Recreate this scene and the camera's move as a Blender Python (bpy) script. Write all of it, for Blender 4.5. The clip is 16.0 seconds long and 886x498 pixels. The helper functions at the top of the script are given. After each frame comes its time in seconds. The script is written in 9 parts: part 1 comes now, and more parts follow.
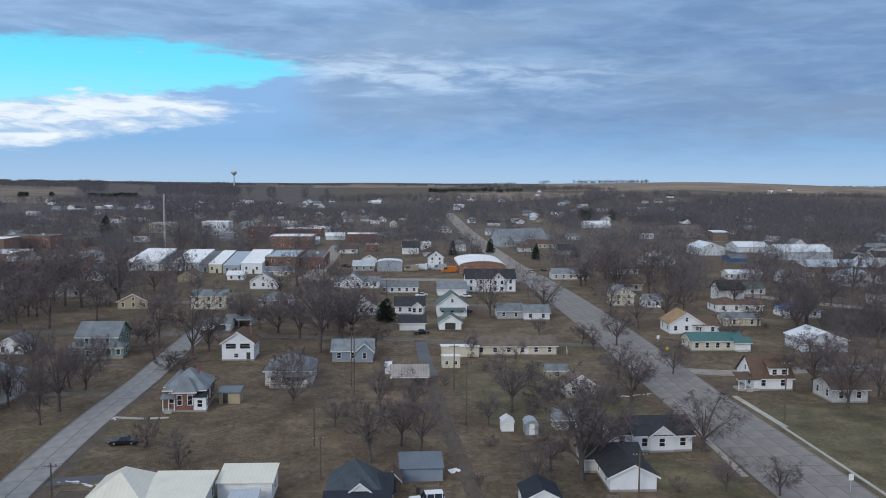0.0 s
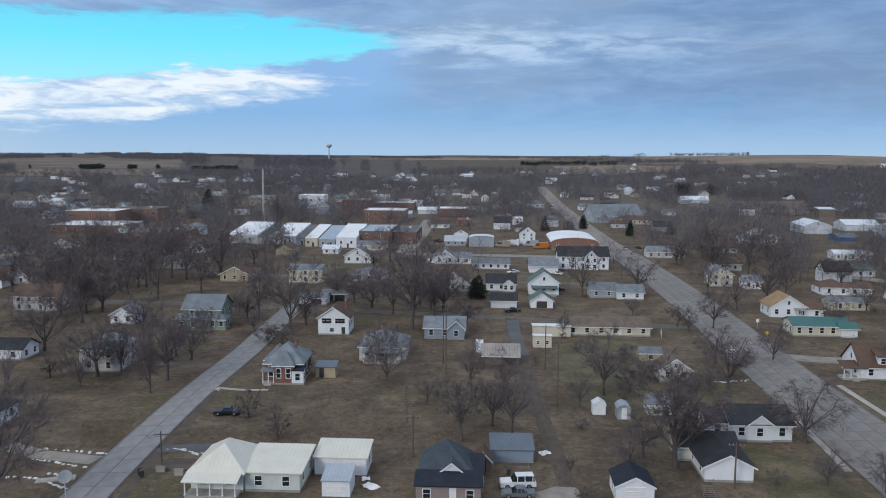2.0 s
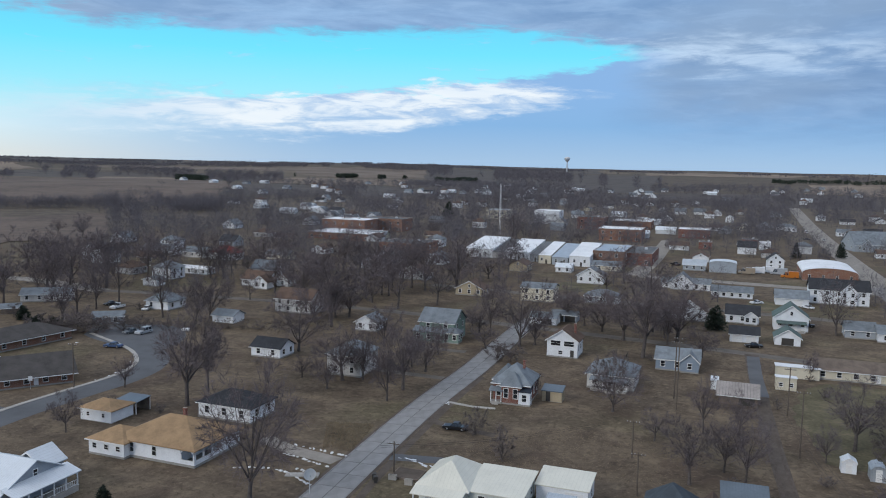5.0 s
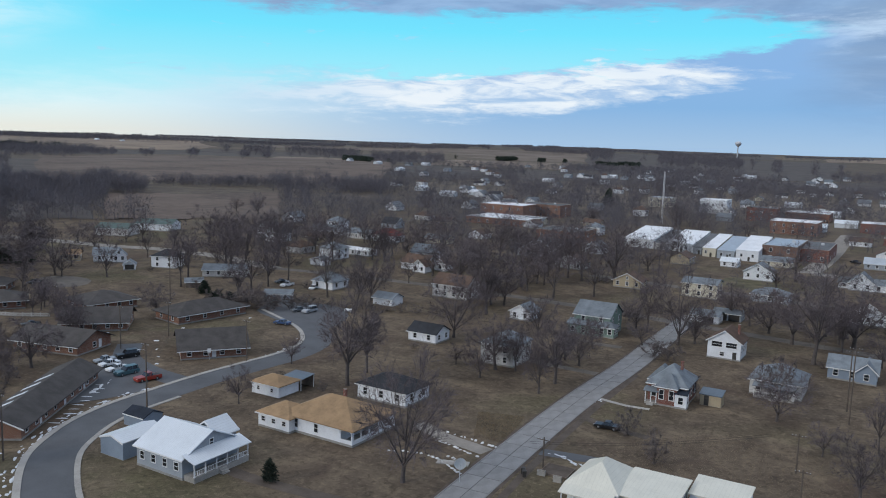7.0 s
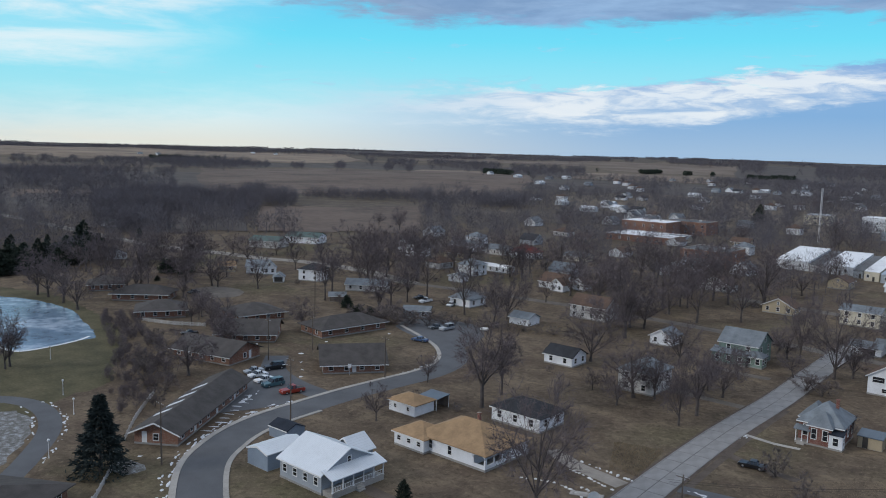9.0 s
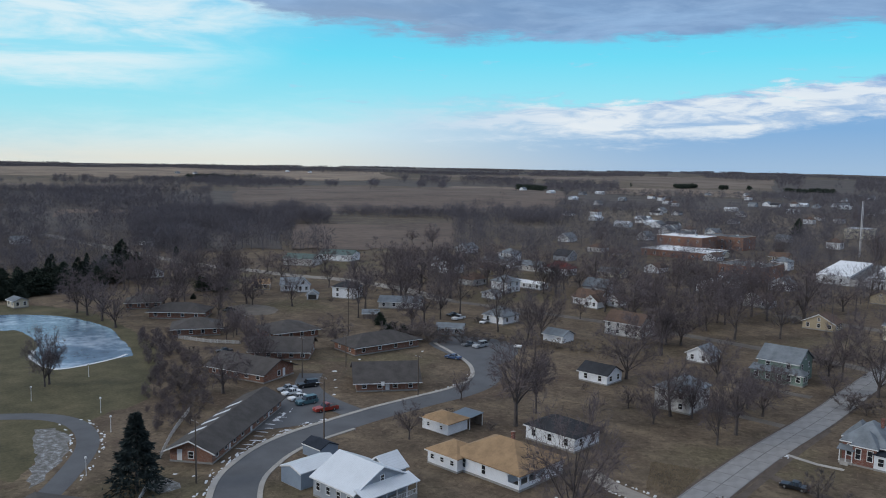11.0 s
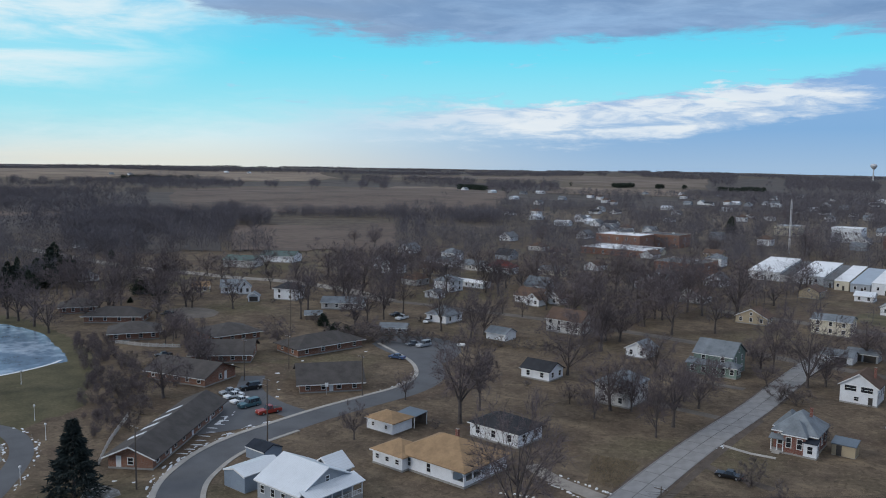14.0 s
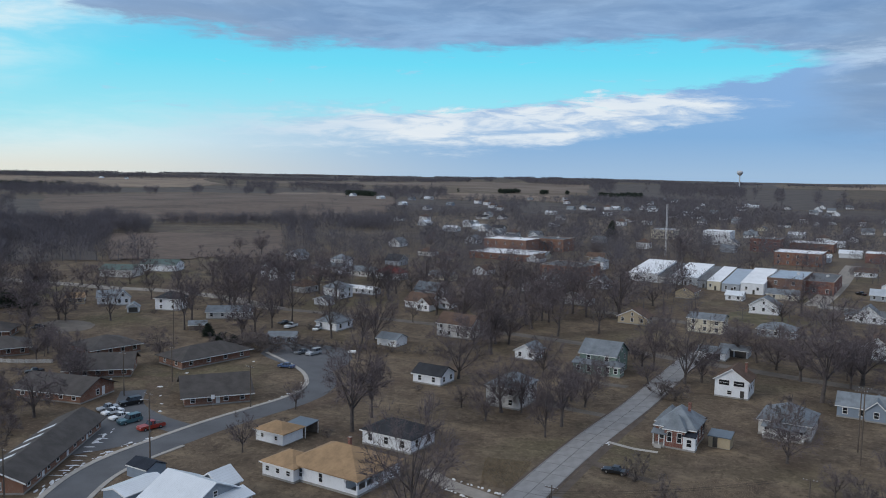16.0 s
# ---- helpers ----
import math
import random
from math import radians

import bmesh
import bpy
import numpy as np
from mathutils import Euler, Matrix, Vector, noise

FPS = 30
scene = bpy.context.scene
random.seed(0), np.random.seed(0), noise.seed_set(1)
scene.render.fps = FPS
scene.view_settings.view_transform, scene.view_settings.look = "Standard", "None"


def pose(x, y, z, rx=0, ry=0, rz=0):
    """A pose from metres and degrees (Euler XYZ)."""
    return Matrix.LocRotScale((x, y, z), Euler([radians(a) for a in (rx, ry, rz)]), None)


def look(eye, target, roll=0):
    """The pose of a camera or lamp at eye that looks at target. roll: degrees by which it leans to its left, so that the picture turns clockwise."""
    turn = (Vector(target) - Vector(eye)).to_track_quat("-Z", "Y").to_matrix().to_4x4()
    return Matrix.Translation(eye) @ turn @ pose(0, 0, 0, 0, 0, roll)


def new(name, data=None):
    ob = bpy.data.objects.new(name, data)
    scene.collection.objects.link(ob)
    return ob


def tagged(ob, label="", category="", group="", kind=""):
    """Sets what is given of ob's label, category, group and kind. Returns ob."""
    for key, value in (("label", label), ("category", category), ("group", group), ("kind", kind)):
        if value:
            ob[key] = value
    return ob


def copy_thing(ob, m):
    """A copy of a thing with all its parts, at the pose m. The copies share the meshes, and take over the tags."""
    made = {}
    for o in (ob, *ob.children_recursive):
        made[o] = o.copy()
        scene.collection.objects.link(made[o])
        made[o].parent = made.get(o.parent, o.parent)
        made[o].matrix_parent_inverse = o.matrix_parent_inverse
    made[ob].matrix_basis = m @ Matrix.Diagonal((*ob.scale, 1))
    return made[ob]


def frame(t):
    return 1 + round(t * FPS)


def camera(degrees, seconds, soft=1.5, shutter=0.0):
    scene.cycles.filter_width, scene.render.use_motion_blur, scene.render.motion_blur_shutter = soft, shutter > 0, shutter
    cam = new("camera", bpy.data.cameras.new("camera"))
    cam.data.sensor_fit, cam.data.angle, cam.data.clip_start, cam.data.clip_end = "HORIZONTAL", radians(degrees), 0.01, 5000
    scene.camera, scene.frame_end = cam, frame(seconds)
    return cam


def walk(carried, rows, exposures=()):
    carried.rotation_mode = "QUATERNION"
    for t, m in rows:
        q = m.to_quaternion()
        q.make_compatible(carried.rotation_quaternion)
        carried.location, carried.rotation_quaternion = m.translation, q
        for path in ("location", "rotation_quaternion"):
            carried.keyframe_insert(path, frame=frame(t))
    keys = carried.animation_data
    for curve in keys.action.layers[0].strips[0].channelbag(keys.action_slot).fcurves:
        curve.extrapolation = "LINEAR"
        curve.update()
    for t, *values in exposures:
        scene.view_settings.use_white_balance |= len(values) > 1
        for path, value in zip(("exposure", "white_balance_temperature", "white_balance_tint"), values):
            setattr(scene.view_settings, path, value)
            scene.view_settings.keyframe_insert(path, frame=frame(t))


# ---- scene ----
# ======================= camera =======================
cam = camera(57.0, 16.0, soft=1.0)
ROWS = [
    (0.0, pose(-0.00, 0.00, 46.00, 85.11, -0.38, 0.03)),
    (0.5, pose(-0.23, -0.02, 46.19, 84.20, -0.33, 0.33)),
    (1.0, pose(-0.34, -0.05, 46.49, 83.64, -0.58, 1.02)),
    (1.5, pose(-0.35, -0.09, 47.00, 83.33, -0.56, 3.62)),
    (2.0, pose(-0.33, -0.14, 47.59, 83.14, -0.34, 6.44)),
    (2.5, pose(-0.32, -0.22, 48.16, 83.74, -0.55, 9.26)),
    (3.0, pose(-0.23, -0.34, 48.66, 84.04, -0.69, 12.05)),
    (3.5, pose(-0.11, -0.45, 49.06, 83.73, -0.63, 14.77)),
    (4.0, pose(-0.01, -0.53, 49.48, 83.81, -0.77, 17.45)),
    (6.5, pose(-0.01, -1.03, 51.76, 82.70, -1.72, 31.35)),
    (7.0, pose(0.14, -0.93, 52.44, 82.27, -1.75, 34.09)),
    (7.5, pose(0.26, -0.81, 53.13, 82.19, -1.55, 36.69)),
    (8.0, pose(0.33, -0.73, 53.79, 82.43, -1.36, 39.16)),
    (8.5, pose(0.33, -0.67, 54.33, 82.70, -1.54, 41.52)),
    (9.0, pose(0.26, -0.56, 54.75, 82.83, -1.52, 43.87)),
    (9.5, pose(0.16, -0.41, 55.09, 83.60, -1.76, 45.63)),
    (12.0, pose(0.03, -0.02, 54.76, 83.95, -0.77, 46.13)),
    (12.5, pose(0.14, -0.18, 54.80, 83.85, -0.91, 45.99)),
    (13.0, pose(0.27, -0.37, 54.84, 84.01, -0.73, 44.26)),
    (13.5, pose(0.40, -0.60, 54.86, 84.21, -0.74, 42.84)),
    (14.0, pose(0.50, -0.73, 54.86, 84.00, -0.79, 42.07)),
    (14.5, pose(0.50, -0.71, 54.87, 83.87, -1.09, 41.62)),
    (15.0, pose(0.35, -0.60, 54.85, 83.80, -0.76, 38.46)),
    (15.5, pose(0.12, -0.52, 54.79, 84.06, -1.00, 35.54)),
    (16.0, pose(-0.11, -0.47, 54.71, 84.53, -0.92, 34.26)),
]
walk(cam, ROWS, ((0, 0.1), (4.2, 0.08), (8, 0.0), (10, -0.08), (16, -0.08)))

# ======================= sky, sun, exposure =======================
scene.view_settings.exposure = 0.0


def math_node(nt, op, a, b=None, clamp=False):
    n = nt.nodes.new("ShaderNodeMath")
    n.operation, n.use_clamp = op, clamp
    for i, v in enumerate((a, b)):
        if v is None:
            continue
        if isinstance(v, (int, float)):
            n.inputs[i].default_value = v
        else:
            nt.links.new(v, n.inputs[i])
    return n.outputs[0]


def ramp_node(nt, value, stops, mode="LINEAR"):
    n = nt.nodes.new("ShaderNodeValToRGB")
    n.color_ramp.interpolation = mode
    while len(n.color_ramp.elements) < len(stops):
        n.color_ramp.elements.new(0.5)
    for el, (p, c) in zip(n.color_ramp.elements, stops):
        el.position = p
        el.color = (c, c, c, 1) if isinstance(c, (int, float)) else (*c, 1)
    if value is not None:
        nt.links.new(value, n.inputs[0])
    return n.outputs[0]


def mix_node(nt, fac, a, b, blend="MIX"):
    n = nt.nodes.new("ShaderNodeMix")
    n.data_type, n.blend_type = "RGBA", blend
    for sock, v in ((n.inputs[0], fac), (n.inputs[6], a), (n.inputs[7], b)):
        if isinstance(v, (int, float)):
            sock.default_value = v
        elif isinstance(v, tuple):
            sock.default_value = (*v, 1)
        else:
            nt.links.new(v, sock)
    return n.outputs[2]


def smooth_step(nt, v, lo, hi):
    n = nt.nodes.new("ShaderNodeMapRange")
    n.interpolation_type = "SMOOTHSTEP"
    for i, x in enumerate((v, lo, hi)):
        if isinstance(x, (int, float)):
            n.inputs[i].default_value = x
        else:
            nt.links.new(x, n.inputs[i])
    return n.outputs[0]


def noise_node(nt, vec, scale, detail=4.0, rough=0.55, distort=0.0):
    n = nt.nodes.new("ShaderNodeTexNoise")
    n.inputs["Scale"].default_value, n.inputs["Detail"].default_value = scale, detail
    n.inputs["Roughness"].default_value, n.inputs["Distortion"].default_value = rough, distort
    if vec is not None:
        nt.links.new(vec, n.inputs["Vector"])
    return n.outputs[0]


def make_sky():
    w = bpy.data.worlds.new("winter_sky")
    scene.world = w
    w.use_nodes = True
    nt = w.node_tree
    nt.nodes.clear()
    out = nt.nodes.new("ShaderNodeOutputWorld")
    bg = nt.nodes.new("ShaderNodeBackground")
    nt.links.new(bg.outputs[0], out.inputs[0])
    sky = nt.nodes.new("ShaderNodeTexSky")
    sky.sky_type, sky.sun_disc = "NISHITA", False
    sky.sun_elevation, sky.sun_rotation = radians(24), radians(150)
    co = nt.nodes.new("ShaderNodeTexCoord")
    sep = nt.nodes.new("ShaderNodeSeparateXYZ")
    nt.links.new(co.outputs["Generated"], sep.inputs[0])
    x, y, z = sep.outputs
    el = math_node(nt, "MULTIPLY", math_node(nt, "ARCSINE", z), 57.2958)
    az = math_node(nt, "MULTIPLY", math_node(nt, "ARCTAN2", math_node(nt, "MULTIPLY", x, -1.0), y), 57.2958)
    # cloud coordinates: stretched along the horizon
    comb = nt.nodes.new("ShaderNodeCombineXYZ")
    nt.links.new(math_node(nt, "MULTIPLY", az, 0.045), comb.inputs[0])
    nt.links.new(math_node(nt, "MULTIPLY", el, 0.22), comb.inputs[1])
    v = comb.outputs[0]
    big = noise_node(nt, v, 0.8, 3.0)
    mid = noise_node(nt, v, 2.2, 6.0, 0.6, 0.4)
    fine = noise_node(nt, v, 7.0, 6.0, 0.65, 0.3)
    comb2 = nt.nodes.new("ShaderNodeCombineXYZ")
    nt.links.new(math_node(nt, "MULTIPLY", az, 0.15), comb2.inputs[0])
    nt.links.new(math_node(nt, "MULTIPLY", el, 0.75), comb2.inputs[1])
    streak = noise_node(nt, comb2.outputs[0], 1.6, 7.0, 0.62, 0.5)
    a = math_node(nt, "MULTIPLY", math_node(nt, "ADD", az, 30.0), 1 / 120.0, True)
    wob = math_node(nt, "MULTIPLY", math_node(nt, "SUBTRACT", mid, 0.5), 2.4)
    wob2 = math_node(nt, "MULTIPLY", math_node(nt, "SUBTRACT", fine, 0.5), 2.6)
    e1 = math_node(nt, "ADD", el, wob)
    e2 = math_node(nt, "ADD", e1, wob2)
    # where the clear strip ends above and begins below, in units of 15 degrees
    def A(d):
        return (d + 30) / 120
    top = math_node(nt, "MULTIPLY", ramp_node(nt, a, ((0, 7.3 / 15), (A(9), 7.3 / 15), (A(18), 9.0 / 15), (A(30), 8.4 / 15), (A(45), 8.3 / 15), (A(56), 9.4 / 15), (A(66), 12.0 / 15), (1, 1.0))), 15.0)
    low = math_node(nt, "MULTIPLY", ramp_node(nt, a, ((0, 7.6 / 15), (A(9), 7.4 / 15), (A(16), 6.0 / 15), (A(26), 4.8 / 15), (A(36), 4.2 / 15), (A(46), 3.7 / 15), (A(56), 3.0 / 15), (A(66), 1.6 / 15), (1, 0.0))), 15.0)
    clear = ramp_node(nt, math_node(nt, "MULTIPLY", el, 1 / 12.0, True), ((0, (0.62, 0.80, 0.86)), (0.25, (0.36, 0.84, 0.98)), (0.6, (0.13, 0.76, 1.0)), (1, (0.08, 0.56, 0.95))))
    clear = mix_node(nt, 0.12, clear, mix_node(nt, 1.0, sky.outputs[0], (0.1, 0.1, 0.1), "MULTIPLY"))
    # haze and low cloud under the strip
    haze_r = ramp_node(nt, math_node(nt, "MULTIPLY", el, 1 / 5.0, True), ((0, (0.36, 0.53, 0.74)), (0.5, (0.24, 0.45, 0.74)), (1, (0.25, 0.45, 0.76))))
    haze_l = ramp_node(nt, math_node(nt, "MULTIPLY", el, 1 / 5.0, True), ((0, (0.78, 0.80, 0.74)), (0.35, (0.72, 0.90, 0.94)), (1, (0.50, 0.88, 1.0))))
    haze = mix_node(nt, smooth_step(nt, az, 28.0, 62.0), haze_r, haze_l)
    # bright bank under the strip
    bank_top = smooth_step(nt, e2, math_node(nt, "ADD", low, 0.5), math_node(nt, "SUBTRACT", low, 0.2))
    bank_low = smooth_step(nt, e2, 1.2, 2.6)
    az_tip = math_node(nt, "SUBTRACT", math_node(nt, "ADD", az, math_node(nt, "MULTIPLY", wob2, 5.0)), math_node(nt, "MULTIPLY", math_node(nt, "ABSOLUTE", math_node(nt, "SUBTRACT", el, 4.5)), 5.0))
    bank_az = math_node(nt, "MULTIPLY", smooth_step(nt, az_tip, 11.0, 17.0), smooth_step(nt, az, 56.0, 34.0))
    bank = math_node(nt, "MULTIPLY", math_node(nt, "MULTIPLY", bank_top, bank_low), bank_az)
    bank = math_node(nt, "MULTIPLY", bank, math_node(nt, "ADD", 0.25, math_node(nt, "MULTIPLY", smooth_step(nt, streak, 0.34, 0.60), 0.8)), True)
    bank_col = mix_node(nt, mid, (0.62, 0.76, 0.92), (0.95, 0.97, 0.96))
    # the closed grey sheet above, brighter towards the zenith as an overcast sky is
    sheet_n = ramp_node(nt, mid, ((0.3, (0.165, 0.295, 0.52)), (0.5, (0.225, 0.372, 0.61)), (0.7, (0.32, 0.505, 0.77))))
    sheet_b = mix_node(nt, smooth_step(nt, big, 0.42, 0.62), sheet_n, (0.262, 0.392, 0.59))
    sheet_b = mix_node(nt, math_node(nt, "MULTIPLY", smooth_step(nt, streak, 0.45, 0.7), 0.35), sheet_b, (0.36, 0.53, 0.78))
    sheet_b = mix_node(nt, smooth_step(nt, az, 10.0, -20.0), sheet_b, mix_node(nt, 1.0, sheet_b, (0.80, 0.82, 0.86), "MULTIPLY"))
    zen = smooth_step(nt, el, 16.0, 60.0)
    sheet = mix_node(nt, zen, sheet_b, (0.80, 0.86, 0.98))
    # pale streaks low in the sheet
    st = math_node(nt, "MULTIPLY", smooth_step(nt, math_node(nt, "ABSOLUTE", math_node(nt, "SUBTRACT", e2, 7.2)), 1.7, 0.1), smooth_step(nt, az, -22.0, 6.0))
    st = math_node(nt, "MULTIPLY", st, smooth_step(nt, streak, 0.34, 0.62))
    st = math_node(nt, "MULTIPLY", st, smooth_step(nt, az, 30.0, 16.0))
    sheet = mix_node(nt, math_node(nt, "MULTIPLY", st, 0.75), sheet, (0.56, 0.72, 0.92))
    # high wisps at the far end of the strip
    wisp = math_node(nt, "MULTIPLY", smooth_step(nt, math_node(nt, "ADD", az, math_node(nt, "MULTIPLY", el, 1.7)), 66.0, 80.0), smooth_step(nt, e2, 3.6, 6.5))
    wisp = math_node(nt, "MULTIPLY", wisp, math_node(nt, "ADD", 0.25, math_node(nt, "MULTIPLY", smooth_step(nt, mid, 0.35, 0.62), 0.65)))
    puffs = math_node(nt, "MULTIPLY", smooth_step(nt, fine, 0.60, 0.72), 0.30)
    clear = mix_node(nt, puffs, clear, (0.50, 0.62, 0.85))
    clear = mix_node(nt, wisp, clear, (0.80, 0.93, 0.98))
    under = mix_node(nt, bank, haze, bank_col)
    soft_w = math_node(nt, "ADD", 0.35, math_node(nt, "MULTIPLY", smooth_step(nt, az, 34.0, 56.0), 1.7))
    gap_low = smooth_step(nt, e2, math_node(nt, "SUBTRACT", low, soft_w), math_node(nt, "ADD", low, soft_w))
    col = mix_node(nt, gap_low, under, clear)
    gap_top = smooth_step(nt, e2, math_node(nt, "SUBTRACT", top, 0.5), math_node(nt, "ADD", top, 0.6))
    col = mix_node(nt, gap_top, col, sheet)
    # right of the strip the sheet comes down to the haze
    right = smooth_step(nt, math_node(nt, "ADD", az, math_node(nt, "MULTIPLY", wob, 3.0)), 12.0, 6.0)
    low_r = mix_node(nt, smooth_step(nt, e2, 0.5, 5.0), haze_r, sheet)
    col = mix_node(nt, right, col, low_r)
    # behind the camera and overhead: closed cloud
    back = smooth_step(nt, y, 0.0, -0.35)
    col = mix_node(nt, back, col, sheet)
    nt.links.new(col, bg.inputs[0])
    bg.inputs[1].default_value = 1.0


make_sky()
sun = new("sun", bpy.data.lights.new("sun", "SUN"))
sun.data.energy, sun.data.angle, sun.data.color = 1.2, radians(16), (1.0, 0.96, 0.9)
sun.matrix_world = look((0, 0, 200), (30, 60, 170))

# ======================= materials =======================
MATS = {}


def material(name, base, rough=0.8, metal=0.0, var=0.25, scale=0.6, fine=14.0, bump=0.15, tint=None, stripes=None, obj_rand=0.0, spec=0.3):
    """A procedural surface: two scales of variation, relief and, where asked, courses or ribs.
    stripes: (axis, spacing in metres, darkening, relief)."""
    if name in MATS:
        return MATS[name]
    m = bpy.data.materials.new(name)
    m.use_nodes = True
    nt = m.node_tree
    bs = nt.nodes["Principled BSDF"]
    bs.inputs["Roughness"].default_value, bs.inputs["Metallic"].default_value = rough, metal
    bs.inputs["Specular IOR Level"].default_value = spec
    co = nt.nodes.new("ShaderNodeTexCoord")
    v = co.outputs["Object"]
    n1 = noise_node(nt, v, scale, 5.0, 0.6)
    n2 = noise_node(nt, v, fine, 3.0, 0.6)
    dark = tuple(c * (1 - var) for c in base)
    light = tuple(min(1, c * (1 + var * 0.8)) for c in base) if tint is None else tint
    f = math_node(nt, "ADD", math_node(nt, "MULTIPLY", n1, 0.65), math_node(nt, "MULTIPLY", n2, 0.35))
    col = ramp_node(nt, f, ((0.36, dark), (0.5, base), (0.64, light)))
    h = math_node(nt, "ADD", n2, math_node(nt, "MULTIPLY", n1, 0.5))
    if stripes:
        axis, step, drk, rel = stripes
        sep = nt.nodes.new("ShaderNodeSeparateXYZ")
        nt.links.new(v, sep.inputs[0])
        fr = math_node(nt, "FRACT", math_node(nt, "MULTIPLY", sep.outputs["XYZ".index(axis)], 1.0 / step))
        edge = smooth_step(nt, fr, 0.16, 0.0)
        col = mix_node(nt, math_node(nt, "MULTIPLY", edge, drk), col, tuple(c * 0.35 for c in base))
        h = math_node(nt, "SUBTRACT", h, math_node(nt, "MULTIPLY", edge, rel))
    if obj_rand:
        oi = nt.nodes.new("ShaderNodeObjectInfo")
        k = math_node(nt, "ADD", 1 - obj_rand / 2, math_node(nt, "MULTIPLY", oi.outputs["Random"], obj_rand))
        hsv = nt.nodes.new("ShaderNodeHueSaturation")
        nt.links.new(col, hsv.inputs["Color"])
        nt.links.new(k, hsv.inputs["Value"])
        col = hsv.outputs[0]
    nt.links.new(col, bs.inputs["Base Color"])
    if bump:
        b = nt.nodes.new("ShaderNodeBump")
        b.inputs["Strength"].default_value, b.inputs["Distance"].default_value = min(1, bump * 2), 0.05
        nt.links.new(h, b.inputs["Height"])
        nt.links.new(b.outputs[0], bs.inputs["Normal"])
    MATS[name] = m
    return m


def brick_material(name, c1, c2, mortar):
    m = bpy.data.materials.new(name)
    m.use_nodes = True
    nt = m.node_tree
    bs = nt.nodes["Principled BSDF"]
    bs.inputs["Roughness"].default_value = 0.85
    co = nt.nodes.new("ShaderNodeTexCoord")
    # courses run round the walls: the run is x + y, the rise is z
    sep = nt.nodes.new("ShaderNodeSeparateXYZ")
    nt.links.new(co.outputs["Object"], sep.inputs[0])
    comb = nt.nodes.new("ShaderNodeCombineXYZ")
    nt.links.new(math_node(nt, "ADD", sep.outputs[0], sep.outputs[1]), comb.inputs[0])
    nt.links.new(sep.outputs[2], comb.inputs[1])
    br = nt.nodes.new("ShaderNodeTexBrick")
    nt.links.new(comb.outputs[0], br.inputs["Vector"])
    br.inputs["Scale"].default_value = 1.0
    br.inputs["Brick Width"].default_value, br.inputs["Row Height"].default_value = 0.21, 0.075
    br.inputs["Mortar Size"].default_value = 0.006
    for k, c in (("Color1", c1), ("Color2", c2), ("Mortar", mortar)):
        br.inputs[k].default_value = (*c, 1)
    n = noise_node(nt, co.outputs["Object"], 0.7, 5.0)
    col = mix_node(nt, math_node(nt, "MULTIPLY", smooth_step(nt, n, 0.42, 0.7), 0.45), br.outputs[0], tuple(c * 0.55 for c in c1))
    nt.links.new(col, bs.inputs["Base Color"])
    return m


def siding(name, base, var=0.10):
    return material(name, base, 0.6, var=var, scale=0.5, fine=6.0, bump=0.1, stripes=("Z", 0.15, 0.35, 0.6), obj_rand=0.08)


M_WHITE = siding("white_siding", (0.76, 0.78, 0.80))
M_PALE = siding("pale_grey_green_siding", (0.62, 0.65, 0.60))
M_CREAM = siding("cream_siding", (0.62, 0.57, 0.45))
M_GREY = siding("grey_siding", (0.34, 0.37, 0.40))
M_BLUEGREY = siding("blue_grey_siding", (0.24, 0.29, 0.35))
M_GREEN = siding("green_siding", (0.21, 0.29, 0.25))
M_MAUVE = siding("mauve_siding", (0.30, 0.24, 0.22))
M_TAN = siding("tan_siding", (0.42, 0.35, 0.24))
M_DIRTY = siding("weathered_white_siding", (0.55, 0.54, 0.52), 0.25)
M_TRIM = material("white_trim", (0.76, 0.76, 0.75), 0.5, var=0.08, scale=1.5, bump=0.02)
# dark trim; also colours the panels that stand for shade in open bays
M_DARKTRIM = material("dark_trim_and_bay_shade", (0.06, 0.055, 0.05), 0.6, var=0.2, bump=0.02)
M_BRICK = brick_material("red_brick", (0.225, 0.080, 0.057), (0.17, 0.062, 0.047), (0.30, 0.26, 0.22))
M_BRICK_OR = brick_material("orange_brick", (0.275, 0.120, 0.072), (0.22, 0.095, 0.060), (0.34, 0.30, 0.25))
M_BRICK_BR = brick_material("brown_brick", (0.19, 0.10, 0.07), (0.14, 0.08, 0.06), (0.25, 0.22, 0.2))
M_SH_BLACK = material("charcoal_shingles", (0.035, 0.037, 0.042), 0.9, var=0.3, scale=0.5, fine=9, stripes=("Z", 0.12, 0.3, 0.5), obj_rand=0.2)
M_SH_GREY = material("grey_shingles", (0.175, 0.197, 0.215), 0.9, var=0.3, scale=0.5, fine=9, stripes=("Z", 0.12, 0.3, 0.5), obj_rand=0.2)
M_SH_SLATE = material("slate_blue_shingles", (0.060, 0.074, 0.088), 0.9, var=0.3, scale=0.5, fine=9, stripes=("Z", 0.12, 0.3, 0.5))
M_SH_NAVY = material("navy_black_shingles", (0.022, 0.028, 0.040), 0.9, var=0.3, scale=0.5, fine=9, stripes=("Z", 0.12, 0.3, 0.5))
M_SH_BROWN = material("brown_shingles", (0.115, 0.075, 0.055), 0.9, var=0.3, scale=0.5, fine=9, stripes=("Z", 0.12, 0.3, 0.5), obj_rand=0.2)
M_SH_TAN = material("tan_shingles", (0.31, 0.205, 0.115), 0.9, var=0.25, scale=0.5, fine=9, stripes=("Z", 0.12, 0.25, 0.5))
